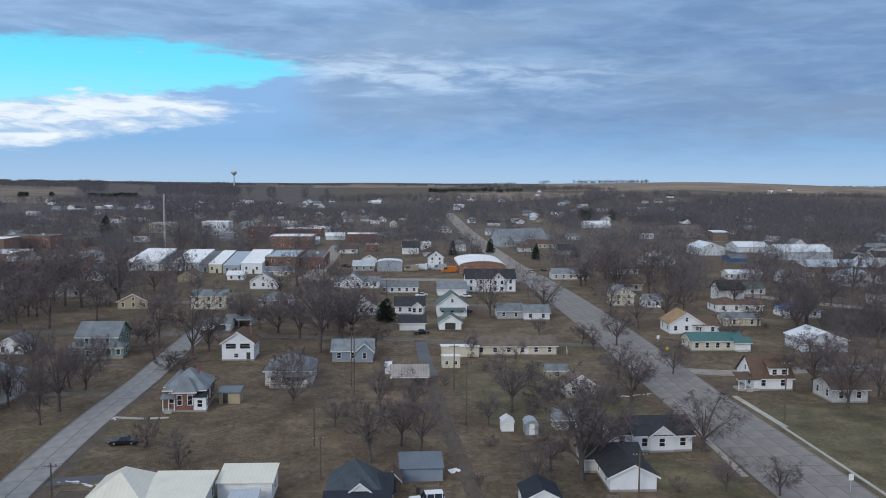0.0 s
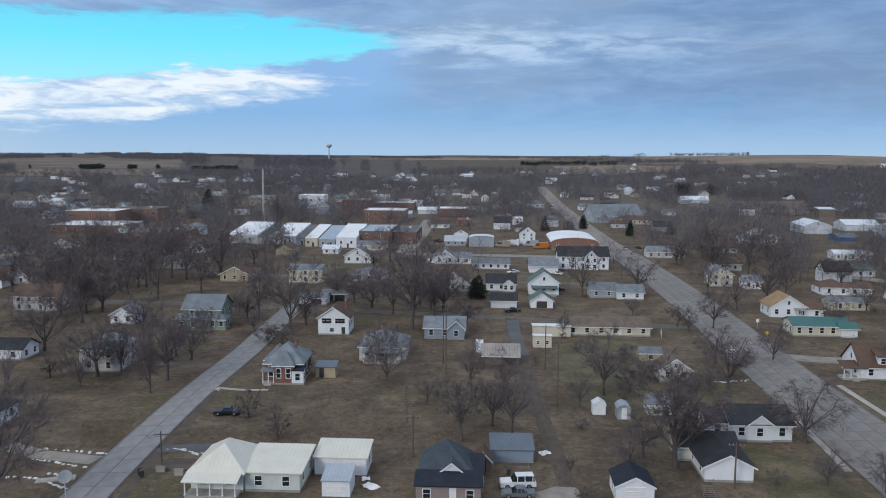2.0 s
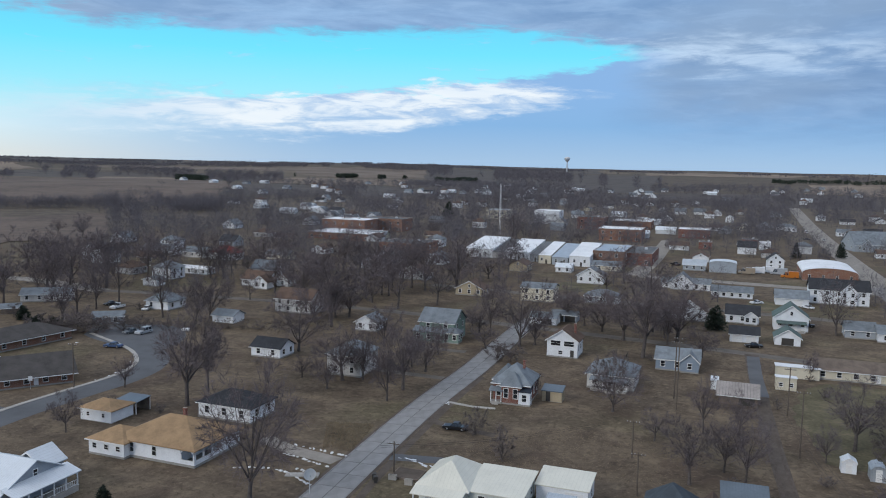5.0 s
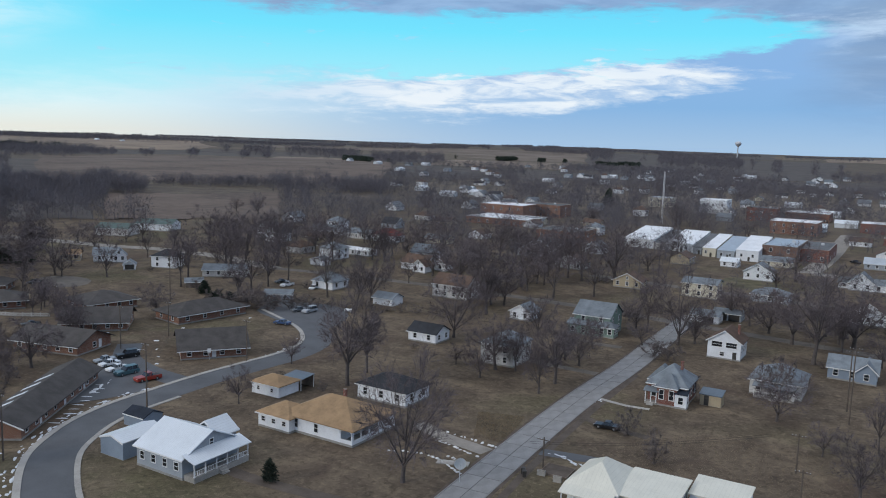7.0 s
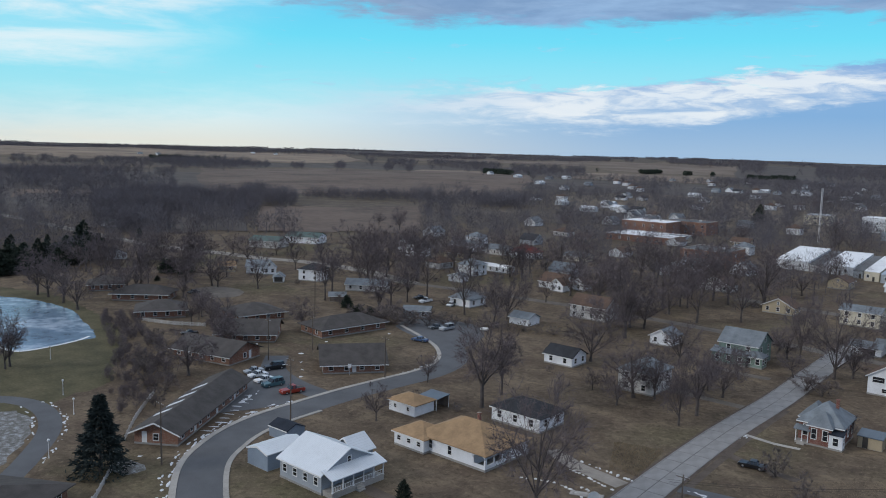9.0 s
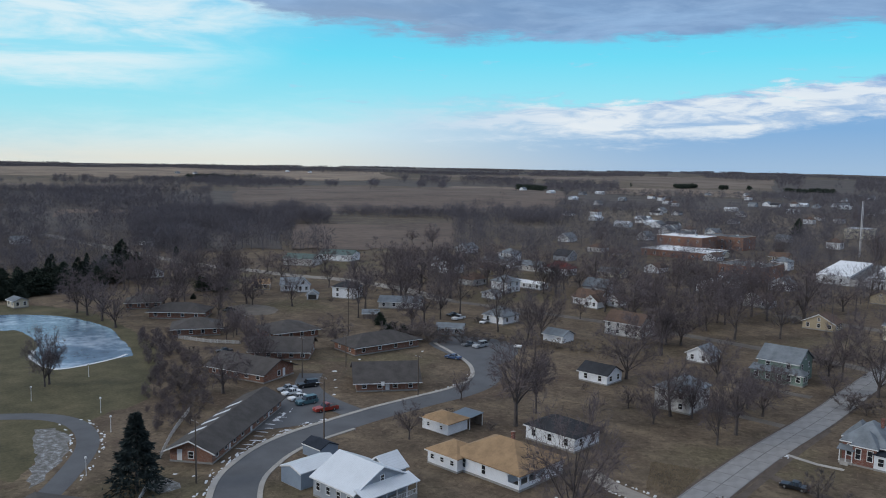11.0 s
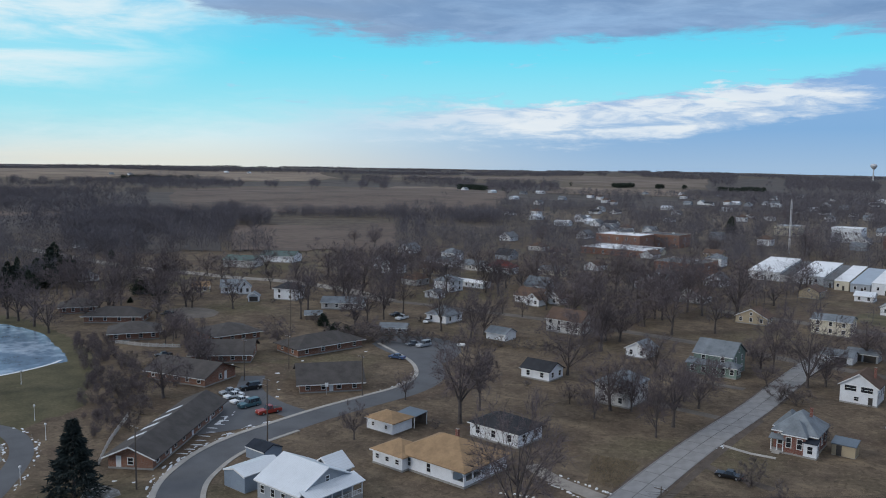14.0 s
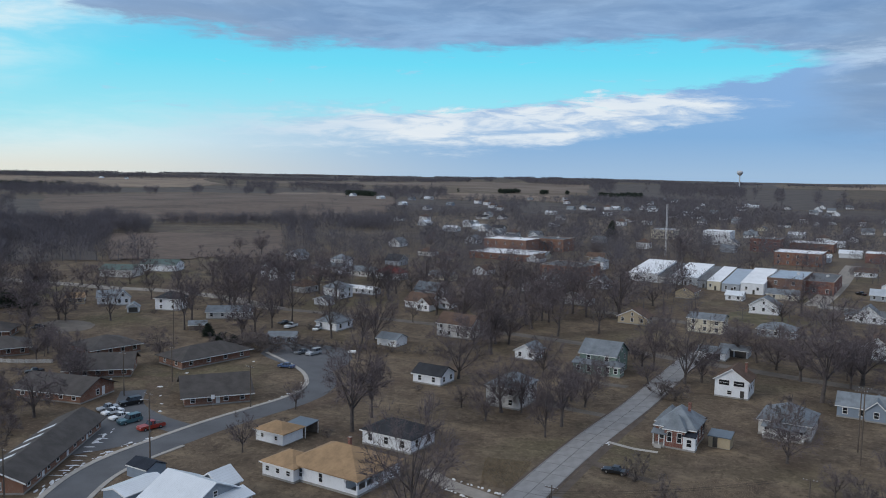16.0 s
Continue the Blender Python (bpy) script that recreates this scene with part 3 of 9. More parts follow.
def block(p, cx, cy, w, d, eave, peak, style, wall, roof, wins=None, doors=(), base=0.35, over=0.45, at=0.0, storeys=1, gable_win=True, win=(0.95, 1.35), fm=None, roof_label="", turn=0):
    """One roofed body of a house as parts under p, in p's own frame."""
    m0 = pose(cx, cy, at, 0, 0, turn)
    bm = bmesh.new()
    wall_solid(bm, style, w, d, eave, peak, z0=0.0)
    part("wall", bm, wall, p, "", m0)
    if base and at == 0:
        bm = bmesh.new()
        box_bm(bm, -w / 2 - 0.04, w / 2 + 0.04, -d / 2 - 0.04, d / 2 + 0.04, -0.3, base)
        part("foundation", bm, M_FOUND, p, "grey block foundation", m0)
    bm = bmesh.new()
    roof_solid(bm, style, w, d, eave, peak, over)
    r = part("roof", bm, roof, p, roof_label, m0)
    # eave or gable board on the front
    bm = bmesh.new()
    if style in ("gable_x", "hip"):
        zz = eave - ((peak - eave) / (d / 2 if style == "gable_x" or w >= d else w / 2)) * over * (1 if style == "gable_x" else 0.6)
        box_bm(bm, -w / 2 - over, w / 2 + over, -d / 2 - over - 0.04, -d / 2 - over, zz - 0.08, zz + 0.12)
        part("fascia", bm, M_TRIM, p, "white eave board", m0)
    elif style == "gable_y":
        X, lo = w / 2 + over, eave - (peak - eave) / (w / 2) * over
        o = [(0, peak - 0.14), (X, lo - 0.14), (X, lo + 0.14), (0, peak + 0.14), (-X, lo + 0.14), (-X, lo - 0.14)]
        prism_bm(bm, [(x, -d / 2 - over - 0.04, z) for x, z in o], [(x, -d / 2 - over, z) for x, z in o])
        part("fascia", bm, M_TRIM, p, "white gable board", m0)
    else:
        bm.free()
    fr = max(0.0, eave - base)
    hs = (eave - base) / storeys
    if wins is None:
        wins = {"f": max(2, int(w / 3.2)), "l": max(2, int(d / 3.6)), "r": max(2, int(d / 3.6)), "b": max(1, int(w / 4))}
    for side, n in wins.items():
        L = w if side in "fb" else d
        for k in range(storeys):
            hh = min(win[1], hs * 0.55)
            z = base + hs * k + (hs - hh) * 0.55
            for i in range(n):
                u = -L / 2 + L * (i + 0.5) / n
                if k == 0 and any(ds == side and abs(du - u) < 1.05 for ds, du, *_ in doors):
                    continue
                add_window(p, m0 @ side_pose(side, w, d, u, z), win[0], hh, fm)
    if gable_win and peak - eave > 1.9:
        gs = {"gable_y": "fb", "gable_x": "lr"}.get(style, "")
        for s in gs:
            add_window(p, m0 @ side_pose(s, w, d, 0, eave + (peak - eave) * 0.18), 0.7, min(1.1, (peak - eave) * 0.35), fm)
    for side, u, kind in doors:
        z = 0.05 if kind == "garage" else base
        if kind == "garage":
            add_door(p, m0 @ side_pose(side, w, d, u, 0.05), 2.7, 2.1, M_TRIM, "garage_door", "white panelled garage door")
        elif kind == "open":
            # flat dark panel on the closed wall, standing in for the bay's shade
            bm = bmesh.new()
            box_bm(bm, -1.6, 1.6, -0.03, 0.03, 0, 2.1)
            part("garage_opening", bm, M_DARKTRIM, p, "flat dark panel in place of a shaded bay", m0 @ side_pose(side, w, d, u, 0.05))
        else:
            add_door(p, m0 @ side_pose(side, w, d, u, base), mat=M_TRIM if kind == "white" else M_DARKTRIM)
    return m0


def chimney(p, x, y, z0, z1, mat=None, s=0.55):
    bm = bmesh.new()
    box_bm(bm, x - s / 2, x + s / 2, y - s / 2, y + s / 2, z0, z1)
    box_bm(bm, x - s / 2 - 0.06, x + s / 2 + 0.06, y - s / 2 - 0.06, y + s / 2 + 0.06, z1, z1 + 0.12)
    return part("chimney", bm, mat or M_BRICK, p, "brick chimney")


def porch(p, m0, w, depth, height, roof, deck=0.45, posts=4, rail=True, drop=0.5, wall_h=None, steps=True):
    """A porch whose back edge lies on the x axis of m0 and which reaches to -y."""
    bm = bmesh.new()
    o = [(0.05, height + drop), (-depth - 0.35, height), (-depth - 0.35, height + 0.14), (0.05, height + drop + 0.14)]
    prism_bm(bm, [(-w / 2 - 0.3, y, z) for y, z in o], [(w / 2 + 0.3, y, z) for y, z in o])
    part("porch_roof", bm, roof, p, "", m0)
    bm = bmesh.new()
    box_bm(bm, -w / 2, w / 2, -depth, 0, 0, deck)
    part("porch_floor", bm, M_CONC, p, "porch floor", m0)
    key = ("post", round(height - deck, 2))
    if key not in CACHE:
        bm = bmesh.new()
        box_bm(bm, -0.08, 0.08, -0.08, 0.08, 0, height - deck)
        box_bm(bm, -0.12, 0.12, -0.12, 0.12, 0, 0.12)
        box_bm(bm, -0.12, 0.12, -0.12, 0.12, height - deck - 0.12, height - deck)
        CACHE[key] = finish(bm, "post", M_TRIM)
    for i in range(posts):
        x = -w / 2 + 0.1 + (w - 0.2) * i / max(1, posts - 1)
        put("post", CACHE[key], p, "", m0 @ pose(x, -depth + 0.12, deck))
    if rail:
        bm = bmesh.new()
        box_bm(bm, -w / 2, w / 2, -depth + 0.08, -depth + 0.14, deck + 0.85, deck + 0.93)
        box_bm(bm, -w / 2, w / 2, -depth + 0.08, -depth + 0.14, deck + 0.12, deck + 0.18)
        n = int(w / 0.35)
        for i in range(n + 1):
            x = -w / 2 + 0.02 + (w - 0.04) * i / n
            if abs(x) > 0.7:
                box_bm(bm, x - 0.02, x + 0.02, -depth + 0.09, -depth + 0.13, deck + 0.18, deck + 0.85)
        part("railing", bm, M_TRIM, p, "white porch railing", m0)
    if steps:
        bm = bmesh.new()
        for i in range(3):
            box_bm(bm, -0.7, 0.7, -depth - 0.3 * (i + 1), -depth - 0.3 * i, 0, deck * (1 - (i + 1) / 4))
        part("steps", bm, M_CONC, p, "concrete steps", m0)


def house(x, y, rot, w, d, eave, peak, style, wall, roof, label, category="house", name="house", group="", **kw):
    p = thing(name, x, y, 0, rot, label, category, group)
    block(p, 0, 0, w, d, eave, peak, style, wall, roof, **kw)
    return p

# ======================= trees =======================


def seg_mesh(segs, n=4):
    """Tapered n-sided limbs for (p, q, r0, r1) rows, in one go."""
    P = np.array([s[0] for s in segs])
    Q = np.array([s[1] for s in segs])
    R0 = np.array([s[2] for s in segs])[:, None]
    R1 = np.array([s[3] for s in segs])[:, None]
    D = Q - P
    D /= np.linalg.norm(D, axis=1, keepdims=True) + 1e-9
    H = np.where(np.abs(D[:, 2:3]) > 0.9, np.array([[1.0, 0, 0]]), np.array([[0, 0, 1.0]]))
    U = np.cross(D, H)
    U /= np.linalg.norm(U, axis=1, keepdims=True)
    V = np.cross(D, U)
    ring = []
    for c, r in ((P, R0), (Q, R1)):
        for i in range(n):
            a = 2 * math.pi * i / n
            ring.append(c + (U * math.cos(a) + V * math.sin(a)) * r)
    verts = np.stack(ring, 1).reshape(-1, 3)
    k = np.arange(len(segs))[:, None] * 2 * n
    faces = np.concatenate([k + np.array([[i, (i + 1) % n, n + (i + 1) % n, n + i]]) for i in range(n)])
    return verts, faces


def sliver_mesh(P, D, L, W, rng):
    """Twigs: long narrow three-cornered blades from P along D."""
    D = D / (np.linalg.norm(D, axis=1, keepdims=True) + 1e-9)
    S = np.cross(D, rng.normal(size=D.shape))
    S /= np.linalg.norm(S, axis=1, keepdims=True) + 1e-9
    Q = P + D * L[:, None]
    verts = np.stack([P - S * W[:, None] * 1.25, P + S * W[:, None] * 1.25, Q], 1).reshape(-1, 3)
    faces = np.arange(len(verts)).reshape(-1, 3)
    return verts, faces


def np_mesh(name, parts, mat):
    """One mesh from (vertices, faces) pairs; each pair has faces of one size."""
    vs, fl, st, k, q = [], [], [], 0, 0
    for v, f in parts:
        vs.append(v)
        fl.append((f + k).ravel())
        st.append(q + np.arange(len(f)) * f.shape[1])
        k += len(v)
        q += f.size
    V, F, S = np.concatenate(vs), np.concatenate(fl), np.concatenate(st)
    me = bpy.data.meshes.new(name)
    me.vertices.add(len(V))
    me.vertices.foreach_set("co", V.astype(np.float32).ravel())
    me.loops.add(F.size)
    me.loops.foreach_set("vertex_index", F.astype(np.int32))
    me.polygons.add(len(S))
    me.polygons.foreach_set("loop_start", S.astype(np.int32))
    me.update(calc_edges=True)
    me.materials.append(mat)
    return me


def grow(rng, h, spread, limbs=7, subs=8, twigs=12, twig_w=0.02, fork=0.26, droop=0.0, low=-0.25):
    """A bare broadleaf tree: bent limbs that fill an uneven rounded crown, and a haze of twigs."""
    stout, thin, sp_, tp, td, tl = [], [], [], [], [], []
    r = h * 0.018
    f = h * fork
    lean = rng.normal(size=2) * 0.015 * h
    c = np.array([lean[0], lean[1], f * 0.85 + (h - f * 0.85) * 0.5])
    axes = np.array([spread, spread, (h - f * 0.85) * 0.5])
    lump = rng.uniform(0, 6.28, 4)

    def shell(u):
        az = math.atan2(u[1], u[0])
        return axes * (0.92 + 0.10 * math.sin(2 * az + lump[0]) + 0.09 * math.sin(3 * az + lump[1] + 3 * u[2]) + 0.06 * math.sin(5 * u[2] + lump[2]))

    def held(q, room=1.0):
        v = (q - c) / axes
        n = np.linalg.norm(v) + 1e-9
        lim = shell(v / n)[0] / axes[0] * room
        return c + (q - c) * (lim / n) if n > lim else q

    base, top = np.array([0, 0, -0.3]), np.array([lean[0], lean[1], f])
    tip = np.array([lean[0] * 2, lean[1] * 2, f + (h - f) * 0.5])
    stout.append((base, top * 0.35, r * 1.55, r * 1.12))
    stout.append((top * 0.35, top, r * 1.12, r * 0.95))
    stout.append((top, tip, r * 0.62, r * 0.3))
    for i in range(limbs):
        a = 2.39996 * i + rng.uniform(-0.35, 0.35)
        up = 0.97 - (0.97 - low) * ((i + 0.4) / limbs) ** 0.85
        u = np.array([math.cos(a) * math.sqrt(1 - up * up), math.sin(a) * math.sqrt(1 - up * up), up])
        end = c + u * shell(u) * rng.uniform(0.84, 1.0)
        start = base + (tip - base) * (f * rng.uniform(0.72, 1.0) / tip[2] if i % 3 else rng.uniform(f, f + (h - f) * 0.32) / tip[2])
        if end[2] < start[2] + 0.06 * h:
            end[2] = start[2] + 0.06 * h
        mid = start + (end - start) * 0.45 + np.array([0, 0, rng.uniform(-0.01, 0.07) * h]) + rng.normal(size=3) * h * 0.012
        r0 = r * rng.uniform(0.40, 0.60)
        pts = [(1 - t) ** 2 * start + 2 * t * (1 - t) * mid + t * t * end + (rng.normal(size=3) * h * 0.008 if 0 < t < 1 else 0) for t in (0, 0.25, 0.5, 0.75, 1.0)]
        for k in range(4):
            stout.append((pts[k], pts[k + 1], r0 * (1 - 0.23 * k), r0 * (1 - 0.23 * (k + 1))))
        for j in range(subs):
            t = 0.18 + 0.82 * (j + rng.uniform(0.1, 0.9)) / subs
            k = min(3, int(t * 4))
            p = pts[k] + (pts[k + 1] - pts[k]) * (t * 4 - k)
            way = (pts[k + 1] - pts[k]) / (np.linalg.norm(pts[k + 1] - pts[k]) + 1e-9)
            out = (p - c) / axes
            dv = way * 0.45 + out / (np.linalg.norm(out) + 0.3) * 0.6 + rng.normal(size=3) * 0.62 + np.array([0, 0, 0.28 - droop])
            dv /= np.linalg.norm(dv)
            L = spread * rng.uniform(0.34, 0.62) * (1.15 - 0.4 * t)
            q = held(p + dv * L)
            r1 = r0 * 0.30 * (1.15 - 0.6 * t)
            thin.append((p, q, r1, r1 * 0.3))
            for k2 in range(4):
                p2 = p + (q - p) * rng.uniform(0.2, 1.0)
                d2 = dv * 0.8 + rng.normal(size=3) * 0.6 + np.array([0, 0, 0.22 - droop * 1.4])
                d2 /= np.linalg.norm(d2)
                q2 = held(p2 + d2 * L * rng.uniform(0.32, 0.62), 1.1)
                L2 = np.linalg.norm(q2 - p2) * 0.7 + 0.25 * L
                sp_.append((p2, q2 - p2, r1 * 0.5))
                uu = rng.uniform(0.0, 1.0, twigs)[:, None]
                tp.append(p2 + (q2 - p2) * uu)
                td.append(d2 * 0.8 + rng.normal(size=(twigs, 3)) * 0.55 + np.array([0, 0, 0.18 - droop]))
                tl.append(rng.uniform(0.35, 1.0, twigs) * L2)
    P, D, L = np.concatenate(tp), np.concatenate(td), np.concatenate(tl)
    W = np.full(len(P), twig_w) * rng.uniform(0.6, 1.3, len(P))
    B, E, R = np.array([q[0] for q in sp_]), np.array([q[1] for q in sp_]), np.array([q[2] for q in sp_])
    spray = sliver_mesh(B, E, np.linalg.norm(E, axis=1), R, rng)
    return seg_mesh(stout, 6), [seg_mesh(thin, 3), spray, sliver_mesh(P, D, L, W, rng)]


def tree_kind(seed, h, spread, label, **kw):
    rng = np.random.default_rng(seed)
    a, b = grow(rng, h, spread, **kw)
    p = thing("tree", 0, 0, 0, 0, label, "tree", "bare street and garden trees")
    put("trunk", np_mesh("trunk", [a], M_BARK), p)
    put("crown", np_mesh("crown", b, M_TWIG), p, "bare branching twigs")
    return p


def conifer(seed, h, r, mat, label, n=2600):
    rng = np.random.default_rng(seed)
    p = thing("conifer", 0, 0, 0, 0, label, "tree", "evergreen trees")
    put("trunk", np_mesh("trunk", [seg_mesh([(np.array([0, 0, -0.3]), np.array([0, 0, h * 0.96]), h * 0.022, 0.02)], 6)], M_BARK), p)
    t = rng.uniform(0, 1, n) ** 0.8
    a = rng.uniform(0, 2 * math.pi, n)
    lay = np.floor(t * 13) / 13
    rad = r * (1 - lay) * rng.uniform(0.15, 1.0, n) ** 0.6 * (0.82 + 0.18 * np.sin(a * 3 + lay * 40))
    z = h * (0.06 + 0.92 * lay) + rng.uniform(0, 1, n) * h * 0.05 - rad * 0.22
    P = np.stack([np.cos(a) * rad, np.sin(a) * rad, z], 1)
    D = np.stack([np.cos(a), np.sin(a), rng.uniform(-0.5, 0.25, n)], 1) + rng.normal(size=(n, 3)) * 0.35
    put("crown", np_mesh("crown", [sliver_mesh(P, D, rng.uniform(0.3, 0.75, n) * (0.35 + r * 0.16), rng.uniform(0.05, 0.12, n) * (0.6 + r * 0.1), rng)], mat), p, "dense dark needles")
    return p


def cedar(seed, h, r, label, n=2600):
    """A wild evergreen: uneven lobes round two or three leaders."""
    rng = np.random.default_rng(seed)
    p = thing("conifer", 0, 0, 0, 0, label, "tree", "evergreen trees")
    put("trunk", np_mesh("trunk", [seg_mesh([(np.array([0, 0, -0.3]), np.array([0, 0, h * 0.8]), h * 0.022, 0.02)], 6)], M_BARK), p)
    c = [np.zeros(3)] + [np.array([rng.uniform(-0.45, 0.45) * r, rng.uniform(-0.45, 0.45) * r, -rng.uniform(0.12, 0.4) * h]) for _ in range(3)]
    who = rng.integers(0, len(c), n)
    C = np.array(c)[who]
    t = rng.uniform(0, 1, n)
    a = rng.uniform(0, 2 * math.pi, n)
    prof = np.minimum(1.0, (1 - t) * 1.7) ** 0.75 * (0.72 + 0.28 * np.sin(t * 23 + who * 2.0 + np.floor(a * 1.3)))
    rad = r * 0.72 * prof * rng.uniform(0.2, 1.0, n) ** 0.5
    z = np.maximum(0.1, h * (0.04 + 0.96 * t) + C[:, 2] * t)
    P = np.stack([C[:, 0] + np.cos(a) * rad, C[:, 1] + np.sin(a) * rad, z], 1)
    D = np.stack([np.cos(a), np.sin(a), rng.uniform(-0.2, 0.9, n)], 1) + rng.normal(size=(n, 3)) * 0.5
    put("crown", np_mesh("crown", [sliver_mesh(P, D, rng.uniform(0.35, 0.9, n), rng.uniform(0.08, 0.17, n), rng)], M_NEEDLE), p, "dense dark needles")
    return p


def wood(name, pts, label, mat, seed, hmin=7.0, hmax=12.0, blades=36, width=0.09, category="woodland"):
    """Many far bare trees in one mesh."""
    rng = np.random.default_rng(seed)
    pts = np.asarray(pts, float)
    n = len(pts)
    h = rng.uniform(hmin, hmax, n)
    sp = h * rng.uniform(0.28, 0.44, n)
    base = np.stack([pts[:, 0], pts[:, 1], pts[:, 2]], 1)
    tops = base + np.stack([np.zeros(n), np.zeros(n), h * 0.45], 1)
    segs = seg_mesh([(base[i] - (0, 0, 0.5), tops[i], h[i] * 0.013, h[i] * 0.008) for i in range(n)], 3)
    k = blades
    u = rng.normal(size=(n, k, 3))
    u /= np.linalg.norm(u, axis=2, keepdims=True)
    u *= rng.uniform(0.25, 1.0, (n, k, 1)) ** 0.6
    c = base[:, None, :] + np.stack([np.zeros(n), np.zeros(n), h * 0.52], 1)[:, None, :]
    P = c + u * np.stack([sp, sp, h * 0.44], 1)[:, None, :]
    D = u * np.array([1, 1, 0.6]) + rng.normal(size=(n, k, 3)) * 0.5 + np.array([0, 0, 0.55])
    L = rng.uniform(0.12, 0.30, (n, k)) * h[:, None]
    W = np.full((n, k), 1.0) * rng.uniform(0.5, 1.4, (n, k)) * width
    tw = sliver_mesh((P - D * 0.3).reshape(-1, 3), D.reshape(-1, 3), L.ravel(), W.ravel(), rng)
    ob = new(name, np_mesh(name, [segs, tw], mat))
    return tagged(ob, label, category, kind="stuff")


# ======================= ground =======================


def ground_z(x, y):
    """Level in town; low hills from about a kilometre outwards."""
    r = math.hypot(x, y)
    t = min(1.0, max(0.0, (r - 650.0) / 3300.0))
    roll = noise.noise(Vector((x * 0.0011, y * 0.0011, 0.3))) + 0.5 * noise.noise(Vector((x * 0.0031, y * 0.0031, 2.7)))
    hill = 0.0
    for hx, hy, sig, top in ((820, 2700, 900, 27.0), (-2500, 1150, 900, 12.0), (-1100, 950, 330, 6.0), (330, 1500, 300, 11.0), (-1500, 2500, 700, 10.0)):
        q = ((x - hx) ** 2 + (y - hy) ** 2) / (sig * sig)
        if q < 9:
            hill += top * math.exp(-q)
    return t * t * 22.0 + min(1, t * 5) * (roll * 9.0 - 2.0 + hill)


def build_ground():
    rads = [0.0, 40, 80, 120, 180, 260, 360, 480, 600, 660] + [700 + 50 * i for i in range(28)] + [2100 + 75 * i for i in range(37)]
    # a full disc; ring by ring
    n = 300
    vs, fs = [(0, 0, 0)], []
    for r in rads[1:]:
        for i in range(n):
            a = 2 * math.pi * i / n
            x, y = r * math.cos(a), r * math.sin(a)
            vs.append((x, y, ground_z(x, y)))
    for i in range(n):
        fs.append((0, 1 + i, 1 + (i + 1) % n))
    for k in range(len(rads) - 2):
        for i in range(n):
            a, b = 1 + k * n + i, 1 + k * n + (i + 1) % n
            fs.append((a, a + n, b + n, b))
    me = mesh_of("ground", vs, fs, M_GROUND)
    me.polygons.foreach_set("use_smooth", [True] * len(me.polygons))
    tagged(new("ground", me), "brown winter grass and far stubble fields", "ground", kind="structure")


build_ground()


def smooth_line(pts, step=3.0):
    """Points along a soft line through pts (Catmull-Rom)."""
    P = [Vector((*p, 0)) for p in pts]
    P = [P[0] * 2 - P[1]] + P + [P[-1] * 2 - P[-2]]
    out = []
    for i in range(1, len(P) - 2):
        n = max(1, int((P[i + 1] - P[i]).length / step))
        for k in range(n):
            t = k / n
            a, b, c, d = P[i - 1], P[i], P[i + 1], P[i + 2]
            out.append(0.5 * ((2 * b) + (c - a) * t + (2 * a - 5 * b + 4 * c - d) * t * t + (3 * b - a - 3 * c + d) * t ** 3))
    out.append(P[-2])
    return out


def ribbon(name, pts, width, z, mat, label, category, step=3.0, off=0.0, thick=0.0, kind="structure", parent=None):
    """A strip along a line; with thick > 0 a solid raised one."""
    L = smooth_line(pts, step)
    N = []
    for i, p in enumerate(L):
        d = (L[min(i + 1, len(L) - 1)] - L[max(i - 1, 0)]).normalized()
        N.append(Vector((-d.y, d.x, 0)))
    vs, fs = [], []
    w = width if isinstance(width, (list, tuple)) else (width, width)
    for i, (p, nn) in enumerate(zip(L, N)):
        ww = w[0] + (w[1] - w[0]) * i / (len(L) - 1)
        for s in (0.5, -0.5):
            q = p + nn * (off + s * ww)
            zz = ground_z(q.x, q.y) + z
            vs.append((q.x, q.y, zz))
            if thick:
                vs.append((q.x, q.y, zz - thick))
    k = 4 if thick else 2
    for i in range(len(L) - 1):
        a, b = i * k, (i + 1) * k
        if thick:
            fs += [(a, a + 2, b + 2, b), (a + 1, a, b, b + 1), (a + 2, a + 3, b + 3, b + 2)]
        else:
            fs.append((a, a + 1, b + 1, b))
    if thick:
        e = (len(L) - 1) * k
        fs += [(0, 1, 3, 2), (e, e + 2, e + 3, e + 1)]
    ob = new(name, mesh_of(name, vs, fs, mat))
    if parent:
        ob.parent = parent
        return ob
    return tagged(ob, label, category, kind=kind)


def patch(name, pts, z, mat, label, category, kind="structure", wobble=0.0, seed=1):
    """A flat sheet with a soft outline."""
    rng = random.Random(seed)
    L = smooth_line(list(pts) + [pts[0]], 2.0 if wobble else 6.0)[:-1]
    cx, cy = sum(p.x for p in L) / len(L), sum(p.y for p in L) / len(L)
    vs = [(p.x + rng.uniform(-1, 1) * wobble, p.y + rng.uniform(-1, 1) * wobble, z + ground_z(p.x, p.y)) for p in L]
    vs.append((cx, cy, z + ground_z(cx, cy)))
    n = len(L)
    me = mesh_of(name, vs[:n], [tuple(range(n))], mat)
    bm = bmesh.new()
    bm.from_mesh(me)
    bmesh.ops.triangulate(bm, faces=bm.faces[:])
    bmesh.ops.recalc_face_normals(bm, faces=bm.faces[:])
    if sum(f.normal.z for f in bm.faces) < 0:
        bmesh.ops.reverse_faces(bm, faces=bm.faces[:])
    bm.to_mesh(me)
    bm.free()
    return tagged(new(name, me), label, category, kind=kind)


